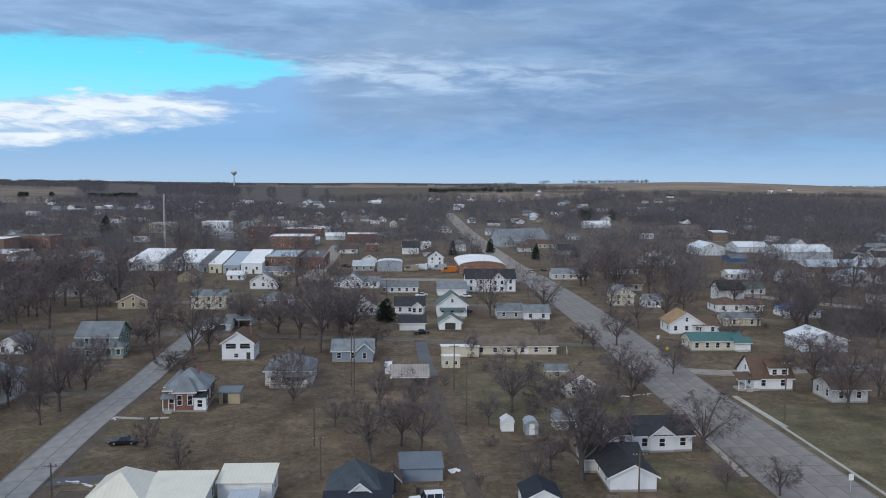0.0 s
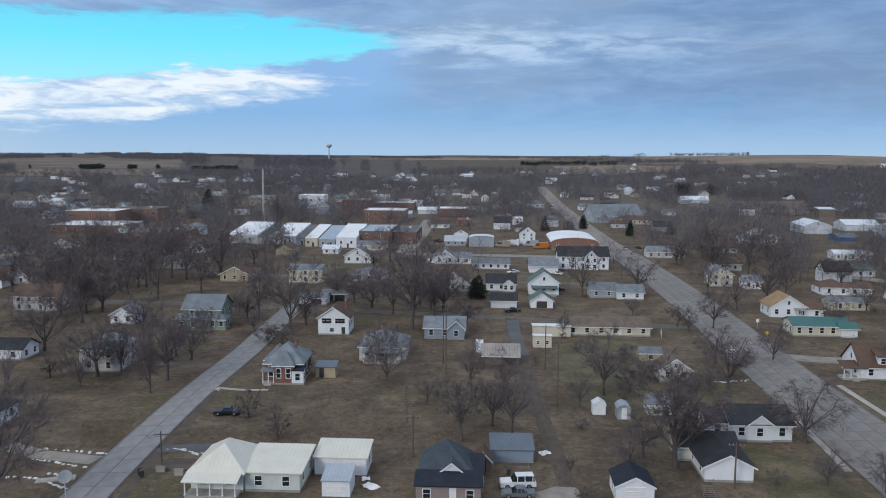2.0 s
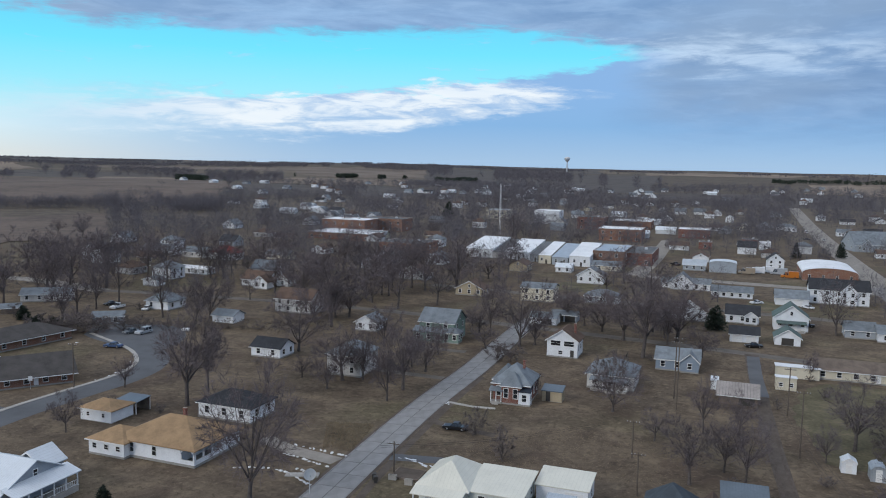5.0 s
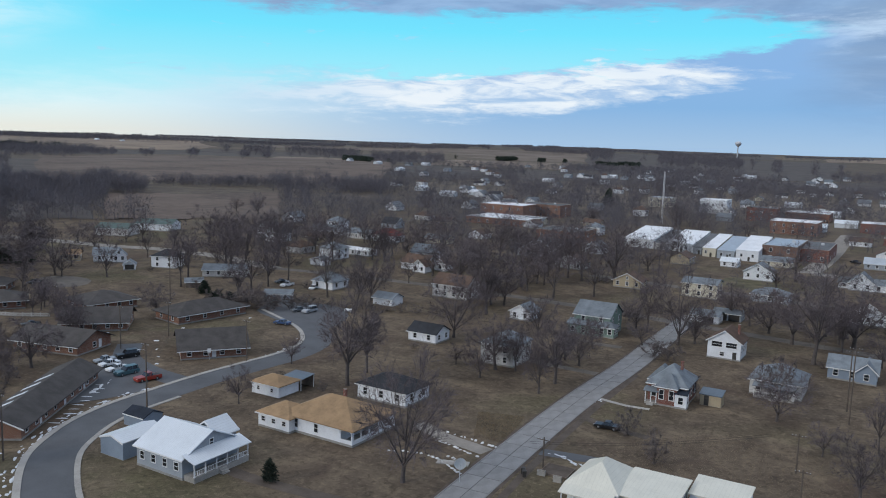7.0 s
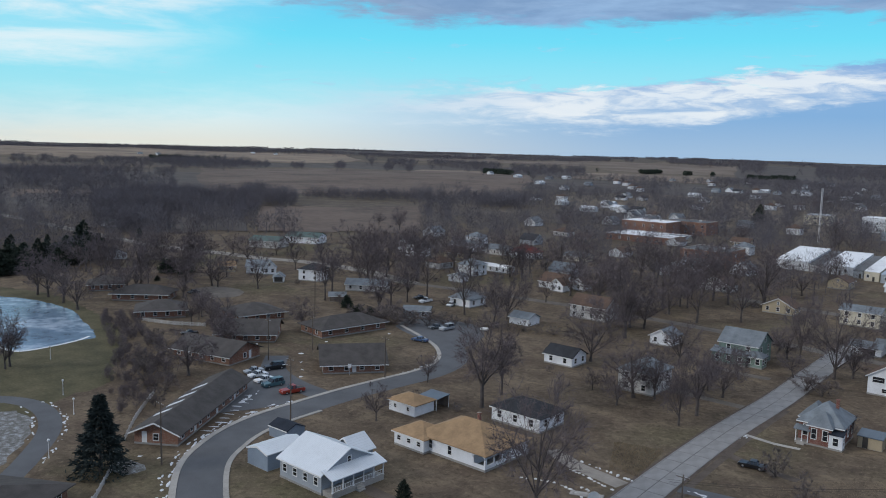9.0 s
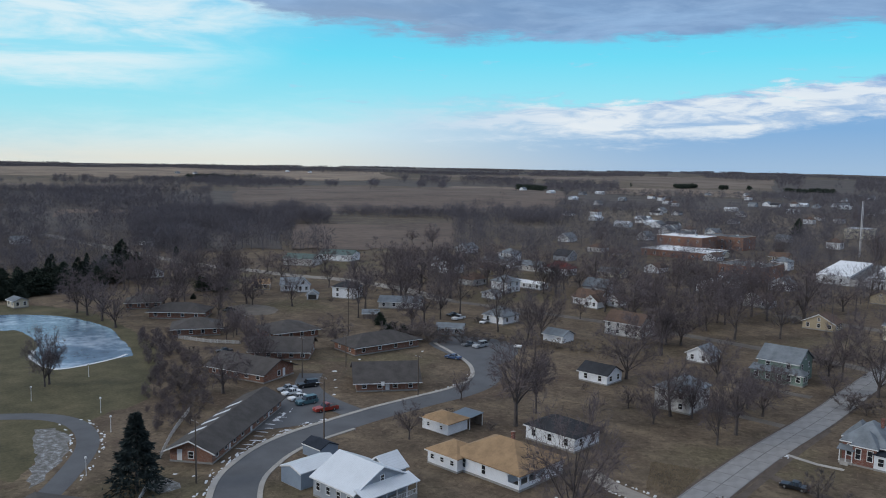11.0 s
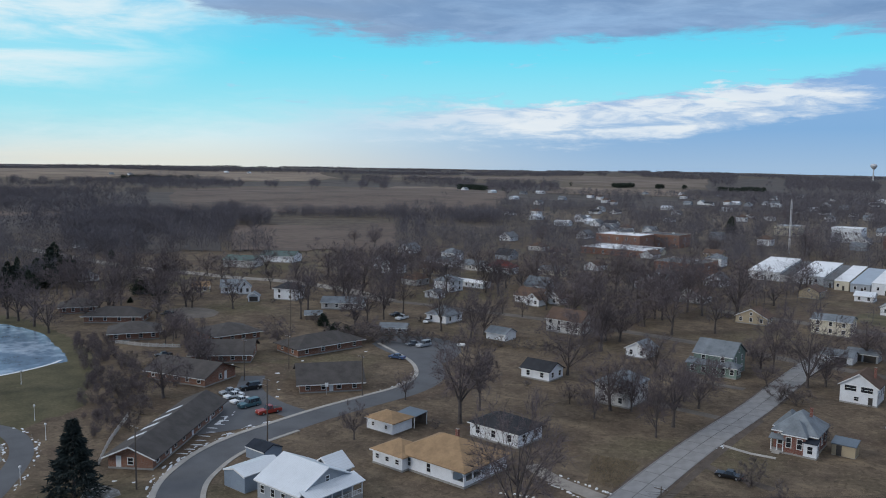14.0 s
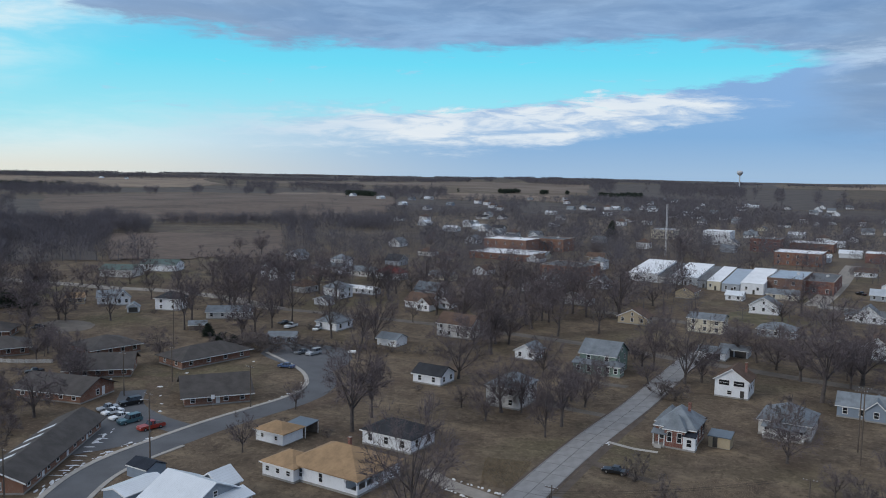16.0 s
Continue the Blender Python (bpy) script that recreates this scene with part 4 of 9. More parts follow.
def slab_road(name, pts, width, lanes, length, label, mat, kerbs=True, joint=0.11):
    """A concrete road: a tarred bed, one slab piece after another, and kerbs."""
    bed = ribbon(name, pts, width, 0.02, M_JOINT, label, "road")
    L = smooth_line(pts, 0.5)
    cum = [0.0]
    for a, b in zip(L, L[1:]):
        cum.append(cum[-1] + (b - a).length)
    rng = random.Random(name)
    lw = width / lanes
    me = None
    bm = bmesh.new()
    b = 0.02
    x, y = length / 2 - joint / 2, lw / 2 - joint / 2
    box_bm(bm, -x, x, -y, y, -0.08, 0.0)
    me = finish(bm, "slab", mat)
    s, i = length / 2, 0
    while s < cum[-1]:
        while cum[i + 1] < s:
            i += 1
        t = (s - cum[i]) / (cum[i + 1] - cum[i])
        p = L[i].lerp(L[i + 1], t)
        d = (L[i + 1] - L[i]).normalized()
        n = Vector((-d.y, d.x, 0))
        for k in range(lanes):
            q = p + n * ((k - (lanes - 1) / 2) * lw)
            put("slab", me, bed, "", pose(q.x, q.y, 0.045 + rng.uniform(0, 0.012), 0, 0, math.degrees(math.atan2(d.y, d.x)) + rng.uniform(-0.1, 0.1)))
        s += length
    if kerbs:
        for sgn in (-1, 1):
            ribbon("kerb", pts, 0.16, 0.10, mat, "", "", off=sgn * (width / 2 + 0.09), thick=0.2, parent=bed)
    return bed

# ======================= roads and hard ground =======================
G = 3.3  # the angle of the street grid
M_ROADMAIN = material("worn_brownish_concrete", (0.215, 0.200, 0.188), 0.85, var=0.2, scale=0.3, fine=4, bump=0.06, obj_rand=0.10)
M_LANE = material("worn_dusty_asphalt", (0.135, 0.118, 0.102), 0.9, var=0.3, scale=0.25, fine=3, bump=0.1)
M_SOIL = material("dark_tilled_soil", (0.048, 0.038, 0.032), 0.95, var=0.35, scale=0.3, fine=3, bump=0.3, stripes=("X", 1.1, 0.3, 0.5))
M_RUT = material("worn_earth", (0.098, 0.077, 0.063), 0.95, var=0.35, scale=0.4, fine=4, bump=0.2)
M_FROST = material("frosted_grass", (0.16, 0.155, 0.145), 0.9, var=0.45, scale=0.9, fine=5, bump=0.1, tint=(0.36, 0.38, 0.40))
slab_road("west_street", ((-55.6, 58), (-61.9, 107.5), (-66.0, 147.5), (-67.8, 182.5), (-70.8, 215.5), (-73.6, 250)), 6.2, 2, 5.2, "worn concrete street with tarred joints", M_ROADSLAB)
slab_road("east_road", ((58.2, 60), (56.4, 118), (55.0, 146), (53.4, 172), (52.3, 205), (51.2, 240), (47.8, 305), (41, 390)), 14.6, 4, 4.6, "wide worn concrete main road with kerbs", M_ROADMAIN, joint=0.10)
ribbon("far_main_road", ((41, 388), (34, 480), (25, 640), (14, 900), (4, 1150)), 12.5, 0.03, M_GRAVEL, "pale main road running out of town", "road")
ribbon("cross_street", ((-71, 237), (-44, 234.5), (-14, 232), (24, 226), (44, 226)), 5.0, 0.03, M_LANE, "narrow asphalt cross street", "road")
ribbon("upper_cross_street", ((-130, 300), (-60, 297), (4, 297), (42, 293)), 6.0, 0.03, M_LANE, "worn asphalt cross street", "road")
ribbon("east_cross_street", ((55, 196), (72, 193), (95, 198), (150, 206), (230, 214)), 6.0, 0.03, M_GRAVEL, "pale gravel side street", "road")
ribbon("square_street", ((-60, 372), (-10, 372), (36, 370)), 9.0, 0.041, M_GRAVEL, "wide pale street by the square", "road")
ribbon("square_side_street", ((-62, 372), (-64, 440), (-72, 560)), 9.0, 0.035, M_GRAVEL, "pale street beside the brick blocks", "road")
ribbon("rail_yard_lane", ((120, 330), (160, 290), (210, 262), (300, 235)), 8.0, 0.03, M_GRAVEL, "gravel lane by the lumber yard", "road")
ribbon("alley", ((-6.5, 231), (-4.5, 205), (-2.5, 184), (1.5, 145), (4.2, 122), (6.0, 104), (7.0, 85)), (3.6, 2.4), 0.037, M_DIRT, "worn earth alley", "alley")
ribbon("alley_gravel", ((-6.0, 228), (-4.4, 205), (-2.6, 188)), 3.2, 0.048, M_ASPHALT, "short paved end of the alley", "alley")
patch("yard_gravel", ((-2.5, 100), (3, 98), (7, 106), (6, 113), (1, 111), (-3, 106)), 0.05, M_GRAVEL, "gravel parking yard", "yard", wobble=0.3)
M_LAWN = material("olive_winter_lawn", (0.088, 0.079, 0.042), 0.95, var=0.4, scale=0.12, fine=1.4, bump=0.15, tint=(0.132, 0.108, 0.062))
M_YARD = material("olive_brown_yard", (0.108, 0.094, 0.054), 0.95, var=0.45, scale=0.15, fine=1.4, bump=0.15, tint=(0.175, 0.14, 0.088))
patch("park_lawn", ((-145, 40), (-170, 62), (-176, 76), (-190, 84), (-214, 98), (-250, 106), (-300, 106), (-330, 80), (-300, 40), (-220, 10)), 0.012, M_LAWN, "olive-green park lawn", "lawn", wobble=0.8, seed=3)
patch("garden_lawn", ((9, 150), (26, 146), (40, 156), (38, 176), (26, 204), (10, 206), (4, 180)), 0.012, M_YARD, "olive-green back lawn", "lawn", wobble=0.7, seed=4)
patch("front_lawn", ((28, 96), (46, 100), (46, 118), (38, 132), (32, 130), (33, 112)), 0.012, M_YARD, "olive-green front lawn", "lawn", wobble=0.7, seed=5)
patch("corner_lawn", ((62, 110), (90, 106), (110, 130), (100, 162), (66, 164), (61, 140)), 0.012, M_YARD, "olive-green corner lawn", "lawn", wobble=0.7, seed=6)
patch("far_lawn", ((-86, 316), (-64, 312), (-66, 334), (-84, 338)), 0.012, M_YARD, "olive-green yard", "lawn", wobble=0.7, seed=7)
patch("mid_lawn", ((-12, 306), (2, 306), (2, 322), (-10, 326)), 0.012, M_YARD, "olive-green yard", "lawn", wobble=0.7, seed=8)
# the curved drive of the apartments
DRIVE = ((-70, 42), (-88, 51), (-98, 55.5), (-109.6, 61.3), (-120.5, 68.6), (-126.6, 76.0), (-130.4, 83.0), (-132.5, 90.5), (-133.6, 100), (-134.6, 112), (-134.6, 125), (-134.5, 136), (-136.8, 146), (-142.5, 154.5), (-154, 163), (-176, 172))
ribbon("curved_drive", DRIVE, 7.2, 0.03, M_ASPHALT, "curved asphalt drive with pale kerbs", "road", step=1.5)
ribbon("drive_kerb", DRIVE, 1.1, 0.12, M_CONC, "pale concrete kerb and gutter", "kerb", step=1.5, off=4.1, thick=0.2)
ribbon("drive_kerb_inner", DRIVE[:9], 0.9, 0.12, M_CONC, "pale concrete kerb", "kerb", step=1.5, off=-4.0, thick=0.2)
ribbon("apartment_lane", ((-138, 107), (-150, 107.5), (-162, 111), (-172, 119)), 6.0, 0.04, M_ASPHALT, "asphalt lane between the apartments", "road")
patch("parking_bay", ((-142, 84), (-138, 98), (-146, 106), (-158, 104), (-160, 96), (-150, 86)), 0.05, M_ASPHALT, "asphalt parking bay", "parking")
patch("corner_lot", ((-146, 156), (-160, 160), (-178, 166), (-184, 176), (-172, 186), (-158, 184), (-148, 170)), 0.045, M_ASPHALT, "wide asphalt corner with parked cars", "parking")
ribbon("green_street", ((-71, 236), (-100, 239), (-150, 238), (-200, 231), (-232, 224)), 5.0, 0.035, M_LANE, "worn street between the gardens", "road")
COUNTRY = ((-230, 224), (-268, 230), (-303.6, 226), (-325.7, 217), (-365.1, 208), (-402.6, 198.5), (-494, 195.8), (-600, 194), (-674, 186), (-760, 150))
ribbon("country_road", COUNTRY, 8.0, 0.04, M_GRAVEL, "pale country road", "road")
patch("pond", ((-307, 70), (-304.7, 83.2), (-296.8, 93), (-284.8, 99.5), (-261.5, 102.3), (-242.6, 98.5), (-221.9, 93.5), (-219.2, 87.5), (-216.9, 72.2), (-221.1, 70), (-235.3, 70.4), (-251.1, 77.6), (-273.9, 79), (-278, 74), (-290, 66)), 0.06, M_ICE, "frozen pond with snow-dusted ice", "water", wobble=0.35, seed=12)
ribbon("pond_rim", ((-222.5, 92.0), (-219.6, 87.5), (-217.3, 79), (-217.2, 72.4), (-221.1, 70.3), (-228, 70.2), (-235.3, 70.8), (-243, 74)), (0.9, 1.5), 0.075, M_SNOW, "rim of old snow along the pond", "snow", step=1.0)
PARK_PATH = ((-188.1, 44), (-184.5, 49.5), (-179.2, 55.6), (-172.7, 58.8), (-164.9, 59), (-157, 56.9), (-150, 53.2), (-140.8, 46.6), (-134.6, 41.6), (-123.4, 33.9))
ribbon("park_path", PARK_PATH, 4.2, 0.03, M_ASPHALT, "curved asphalt park path", "path", step=1.5)
patch("thin_frost", ((-171, 51.4), (-169.9, 54.6), (-163, 55.4), (-156.5, 53.2), (-150, 49.5), (-143.5, 44.6), (-141.6, 41.3), (-152, 45.6), (-160, 48.6)), 0.02, M_FROST, "thin patchy frost on the grass", "frost", wobble=0.7, seed=14)
patch("verge_frost", ((-133.9, 58.9), (-129.3, 61.2), (-124, 58.1), (-127.7, 56.1)), 0.02, M_FROST, "thin patchy frost on the verge", "frost", wobble=0.8, seed=15)
patch("upper_lot", ((-260, 146), (-272, 152), (-270, 161), (-258, 163), (-249, 156), (-252, 148)), 0.045, M_LANE, "grey asphalt lot behind the apartments", "parking", wobble=0.3, seed=16)
ribbon("drive_of_metal_house", ((-60, 88), (-76, 84), (-92, 82), (-104, 84)), 2.6, 0.03, M_DIRT, "worn earth driveway", "driveway")
for p in (((-76, 197), (-84, 196.5), (-92, 198)), ((-71, 170), (-86, 170), (-96, 172))):
    ribbon("driveway", p, 2.8, 0.03, M_LANE, "cracked dusty driveway", "driveway")
ribbon("sidewalk", ((64.6, 150), (62.8, 172)), 1.3, 0.05, M_CONC, "narrow concrete pavement", "pavement", thick=0.1)
ribbon("sidewalk_east", ((66.4, 88), (66.0, 100), (65.4, 120), (64.0, 150)), 0.6, 0.16, M_CONC, "pale concrete verge strip", "pavement", thick=0.15)
ribbon("sidewalk_west", ((47.4, 124), (47.3, 136), (47.0, 147)), 1.2, 0.06, M_CONC, "narrow concrete pavement", "pavement", thick=0.1)
ribbon("street_shoulder", ((-52, 80), (-57.2, 110), (-61.4, 147), (-63.4, 175)), 1.4, 0.025, M_DIRT, "bare earth shoulder of the street", "verge")
patch("bare_plot", ((119, 252), (124, 240), (133, 236), (150, 262), (158, 284), (152, 294), (135, 292), (126, 272)), 0.05, M_SOIL, "dark ploughed garden plot", "plot")

# ======================= kinds of things =======================


def shop(x, y, rot, w, d, hgt, wall, roof, label):
    """A flat-roofed commercial block: walls, parapet, recessed roof, shopfront and upper windows."""
    p = thing("commercial_building", x, y, 0, rot, label, "building", "downtown buildings")
    bm = bmesh.new()
    wall_solid(bm, "flat", w, d, hgt, hgt, 0.3)
    part("wall", bm, wall, p)
    bm = bmesh.new()
    box_bm(bm, -w / 2 + 0.3, w / 2 - 0.3, -d / 2 + 0.3, d / 2 - 0.3, hgt - 0.45, hgt - 0.15)
    part("roof", bm, roof, p)
    bm = bmesh.new()
    for x0, x1, y0, y1 in ((-w / 2 - 0.05, w / 2 + 0.05, -d / 2 - 0.05, -d / 2 + 0.35), (-w / 2 - 0.05, w / 2 + 0.05, d / 2 - 0.35, d / 2 + 0.05), (-w / 2 - 0.05, -w / 2 + 0.35, -d / 2 + 0.35, d / 2 - 0.35), (w / 2 - 0.35, w / 2 + 0.05, -d / 2 + 0.35, d / 2 - 0.35)):
        box_bm(bm, x0, x1, y0, y1, hgt, hgt + 0.12)
    part("coping", bm, roof if roof is M_MEMBRANE else M_CONC, p, "roof-edge coping")
    n = max(1, int(w / 5.5))
    st = 2 if hgt > 6.4 else 1
    for k in range(st):
        for s, L in (("f", w), ("l", d), ("r", d)):
            m = n if s == "f" else max(1, int(d / 14))
            for i in range(m):
                u = -L / 2 + L * (i + 0.5) / m
                add_window(p, side_pose(s, w, d, u, 0.9 + k * hgt * 0.48), 1.2, min(1.7, hgt / st * 0.45))
    add_door(p, side_pose("f", w, d, w / 2 - 1.2, 0.05), mat=M_DARKTRIM)
    bm = bmesh.new()
    box_bm(bm, w * 0.15, w * 0.15 + 1.4, d * 0.1, d * 0.1 + 1.2, hgt - 0.15, hgt + 0.75)
    box_bm(bm, w * 0.15 + 0.2, w * 0.15 + 1.2, d * 0.1 + 0.2, d * 0.1 + 1.0, hgt + 0.75, hgt + 0.85)
    part("roof_unit", bm, M_STEEL, p, "grey rooftop ventilation unit")
    return p


def carport(p, cx, cy, w, d, hgt, roof):
    bm = bmesh.new()
    o = [(-d / 2 - 0.2, hgt), (d / 2 + 0.2, hgt + 0.35), (d / 2 + 0.2, hgt + 0.45), (-d / 2 - 0.2, hgt + 0.1)]
    prism_bm(bm, [(cx - w / 2, y + cy, z) for y, z in o], [(cx + w / 2, y + cy, z) for y, z in o])
    part("carport_roof", bm, roof, p, "bluish metal carport roof")
    for sx in (-1, 1):
        for sy in (-1, 1):
            bm = bmesh.new()
            box_bm(bm, cx + sx * (w / 2 - 0.15) - 0.06, cx + sx * (w / 2 - 0.15) + 0.06, cy + sy * (d / 2 - 0.1) - 0.06, cy + sy * (d / 2 - 0.1) + 0.06, 0, hgt + 0.02 + (0.32 if sy > 0 else 0.02))
            part("post", bm, M_TRIM, p)
    bm = bmesh.new()
    box_bm(bm, cx - w / 2 + 0.1, cx + w / 2 - 0.1, cy + d / 2 - 0.12, cy + d / 2 - 0.04, 0, hgt + 0.2)
    part("back_wall", bm, M_BOARD, p, "board back wall")


TREES, LIGHT = [], []
for i, (hh, sp, kw) in enumerate((
        (12.0, 5.4, dict(limbs=10, subs=9, twigs=13)), (12.0, 4.8, dict(limbs=9, subs=10, twigs=13, fork=0.30)), (12.0, 4.2, dict(limbs=10, subs=9, twigs=13, fork=0.2)),
        (12.0, 6.0, dict(limbs=11, subs=9, twigs=12, fork=0.18)), (12.0, 5.2, dict(limbs=10, subs=9, twigs=13, fork=0.22, droop=0.42)), (12.0, 5.0, dict(limbs=9, subs=10, twigs=13, fork=0.32, low=0.0)))):
    TREES.append((tree_kind(21 + i, hh, sp, "bare grey-brown broadleaf tree", twig_w=0.0165, **kw), hh, sp))
for i in range(5):  # the same growth, with fewer and stouter twigs, for the farther gardens
    LIGHT.append((tree_kind(41 + i, 12.0, 4.6 + 0.4 * i, "bare grey-brown broadleaf tree", twig_w=0.031, limbs=8 + i % 3, subs=7, twigs=7, fork=0.18 + 0.03 * i), 12.0, 4.6 + 0.4 * i))
SMALL = []
for i in range(3):
    p = thing("shrub", 0, 0, 0, 0, "leafless brown garden shrub", "shrub", "bare shrubs")
    a, b = grow(np.random.default_rng(60 + i), 4.0, 2.4, limbs=8, subs=5, twigs=12, twig_w=0.02, fork=0.06, low=-0.1)
    put("stem", np_mesh("stem", [a], M_BARK), p)
    put("crown", np_mesh("crown", b, M_HEDGE), p, "tangle of bare twigs")
    SMALL.append((p, 4.0, 2.4))
FIRS = [(conifer(70, 9.0, 3.5, M_NEEDLE_BLUE, "tall blue-green spruce by the fence", 6500), 9.0, 3.0), (cedar(71, 9.0, 3.6, "dark wild evergreen cedar"), 9.0, 3.6), (cedar(72, 9.0, 2.7, "dark narrow evergreen cedar"), 9.0, 2.7), (cedar(73, 7.0, 3.4, "broad dark evergreen cedar"), 7.0, 3.4)]
rt = random.Random(77)


def plant(x, y, hgt, spread, kind="tree", which=None):
    stock = {"tree": TREES if x * x + y * y < 270 ** 2 else LIGHT, "shrub": SMALL, "fir": FIRS}[kind]
    i = rt.randrange(len(stock)) if which is None else which % len(stock)
    ob, h0, s0 = stock[i]
    s = hgt / h0
    sx = max(0.65 * s, min(1.7 * s, 1.12 * spread / s0))
    m = pose(x, y, ground_z(x, y), 0, 0, rt.uniform(0, 360)) @ Matrix.Diagonal((sx, sx, s, 1))
    c = copy_thing(ob, Matrix())
    c.matrix_basis = m
    if kind == "fir" and i:
        c.matrix_basis = m @ Matrix.Diagonal((rt.uniform(0.85, 1.3), rt.uniform(0.85, 1.3), rt.uniform(0.7, 1.1), 1))
    if kind == "tree":
        c["label"] = ("tall spreading bare tree" if hgt > 11 else "medium bare garden tree" if hgt > 7 else "small bare garden tree") + " with grey-brown twigs"
    return c


def pole(x, y, hgt, arms=1, lamp=False, turn=G):
    p = thing("utility_pole", x, y, 0, turn, "weathered wooden utility pole with crossarm", "utility pole", "utility poles")
    bm = bmesh.new()
    cyl_bm(bm, (0, 0, -0.3), (0, 0, hgt), 0.16, 0.10, 8)
    part("post", bm, M_WOOD, p)
    for k in range(arms):
        z = hgt - 0.4 - 0.9 * k
        bm = bmesh.new()
        box_bm(bm, -1.1, 1.1, -0.17, -0.07, z - 0.06, z + 0.06)
        part("crossarm", bm, M_WOOD, p)
        for u in (-1.0, -0.5, 0.5, 1.0):
            key = "insulator"
            if key not in CACHE:
                b2 = bmesh.new()
                cyl_bm(b2, (0, 0, 0), (0, 0, 0.16), 0.05, 0.035, 6)
                CACHE[key] = finish(b2, key, M_STEEL)
            put("insulator", CACHE[key], p, "", pose(u, -0.12, z + 0.06))
    if lamp:
        bm = bmesh.new()
        cyl_bm(bm, (0, -0.1, hgt - 1.4), (0, -1.5, hgt - 1.0), 0.035, 0.03, 6)
        box_bm(bm, -0.12, 0.12, -1.95, -1.4, hgt - 1.08, hgt - 0.94)
        part("lamp_arm", bm, M_STEEL, p, "grey street-lamp arm")
    return p


def wires(name, a, b, sag=0.7, offs=(-1.0, -0.5, 0.5, 1.0), r=0.018):
    """Slack cables from one pole top to the next."""
    a, b = Vector(a), Vector(b)
    d = (b - a).normalized()
    n = Vector((-d.y, d.x, 0))
    p = thing(name, a.x, a.y, a.z, 0, "slack black overhead power cables between poles", "power cable")
    for o in offs:
        L = [n * o + (b - a) * (i / 10) - Vector((0, 0, sag * 4 * (i / 10) * (1 - i / 10))) for i in range(11)]
        up = Vector((0, 0, 1))
        vs = [tuple(q + n * (r * math.cos(w)) + up * (r * math.sin(w))) for q in L for w in (0.5, 2.6, 4.7)]
        fs = [(3 * i + k, 3 * i + (k + 1) % 3, 3 * i + 3 + (k + 1) % 3, 3 * i + 3 + k) for i in range(10) for k in range(3)]
        put("cable", mesh_of("cable", vs, fs, M_WIRE), p)


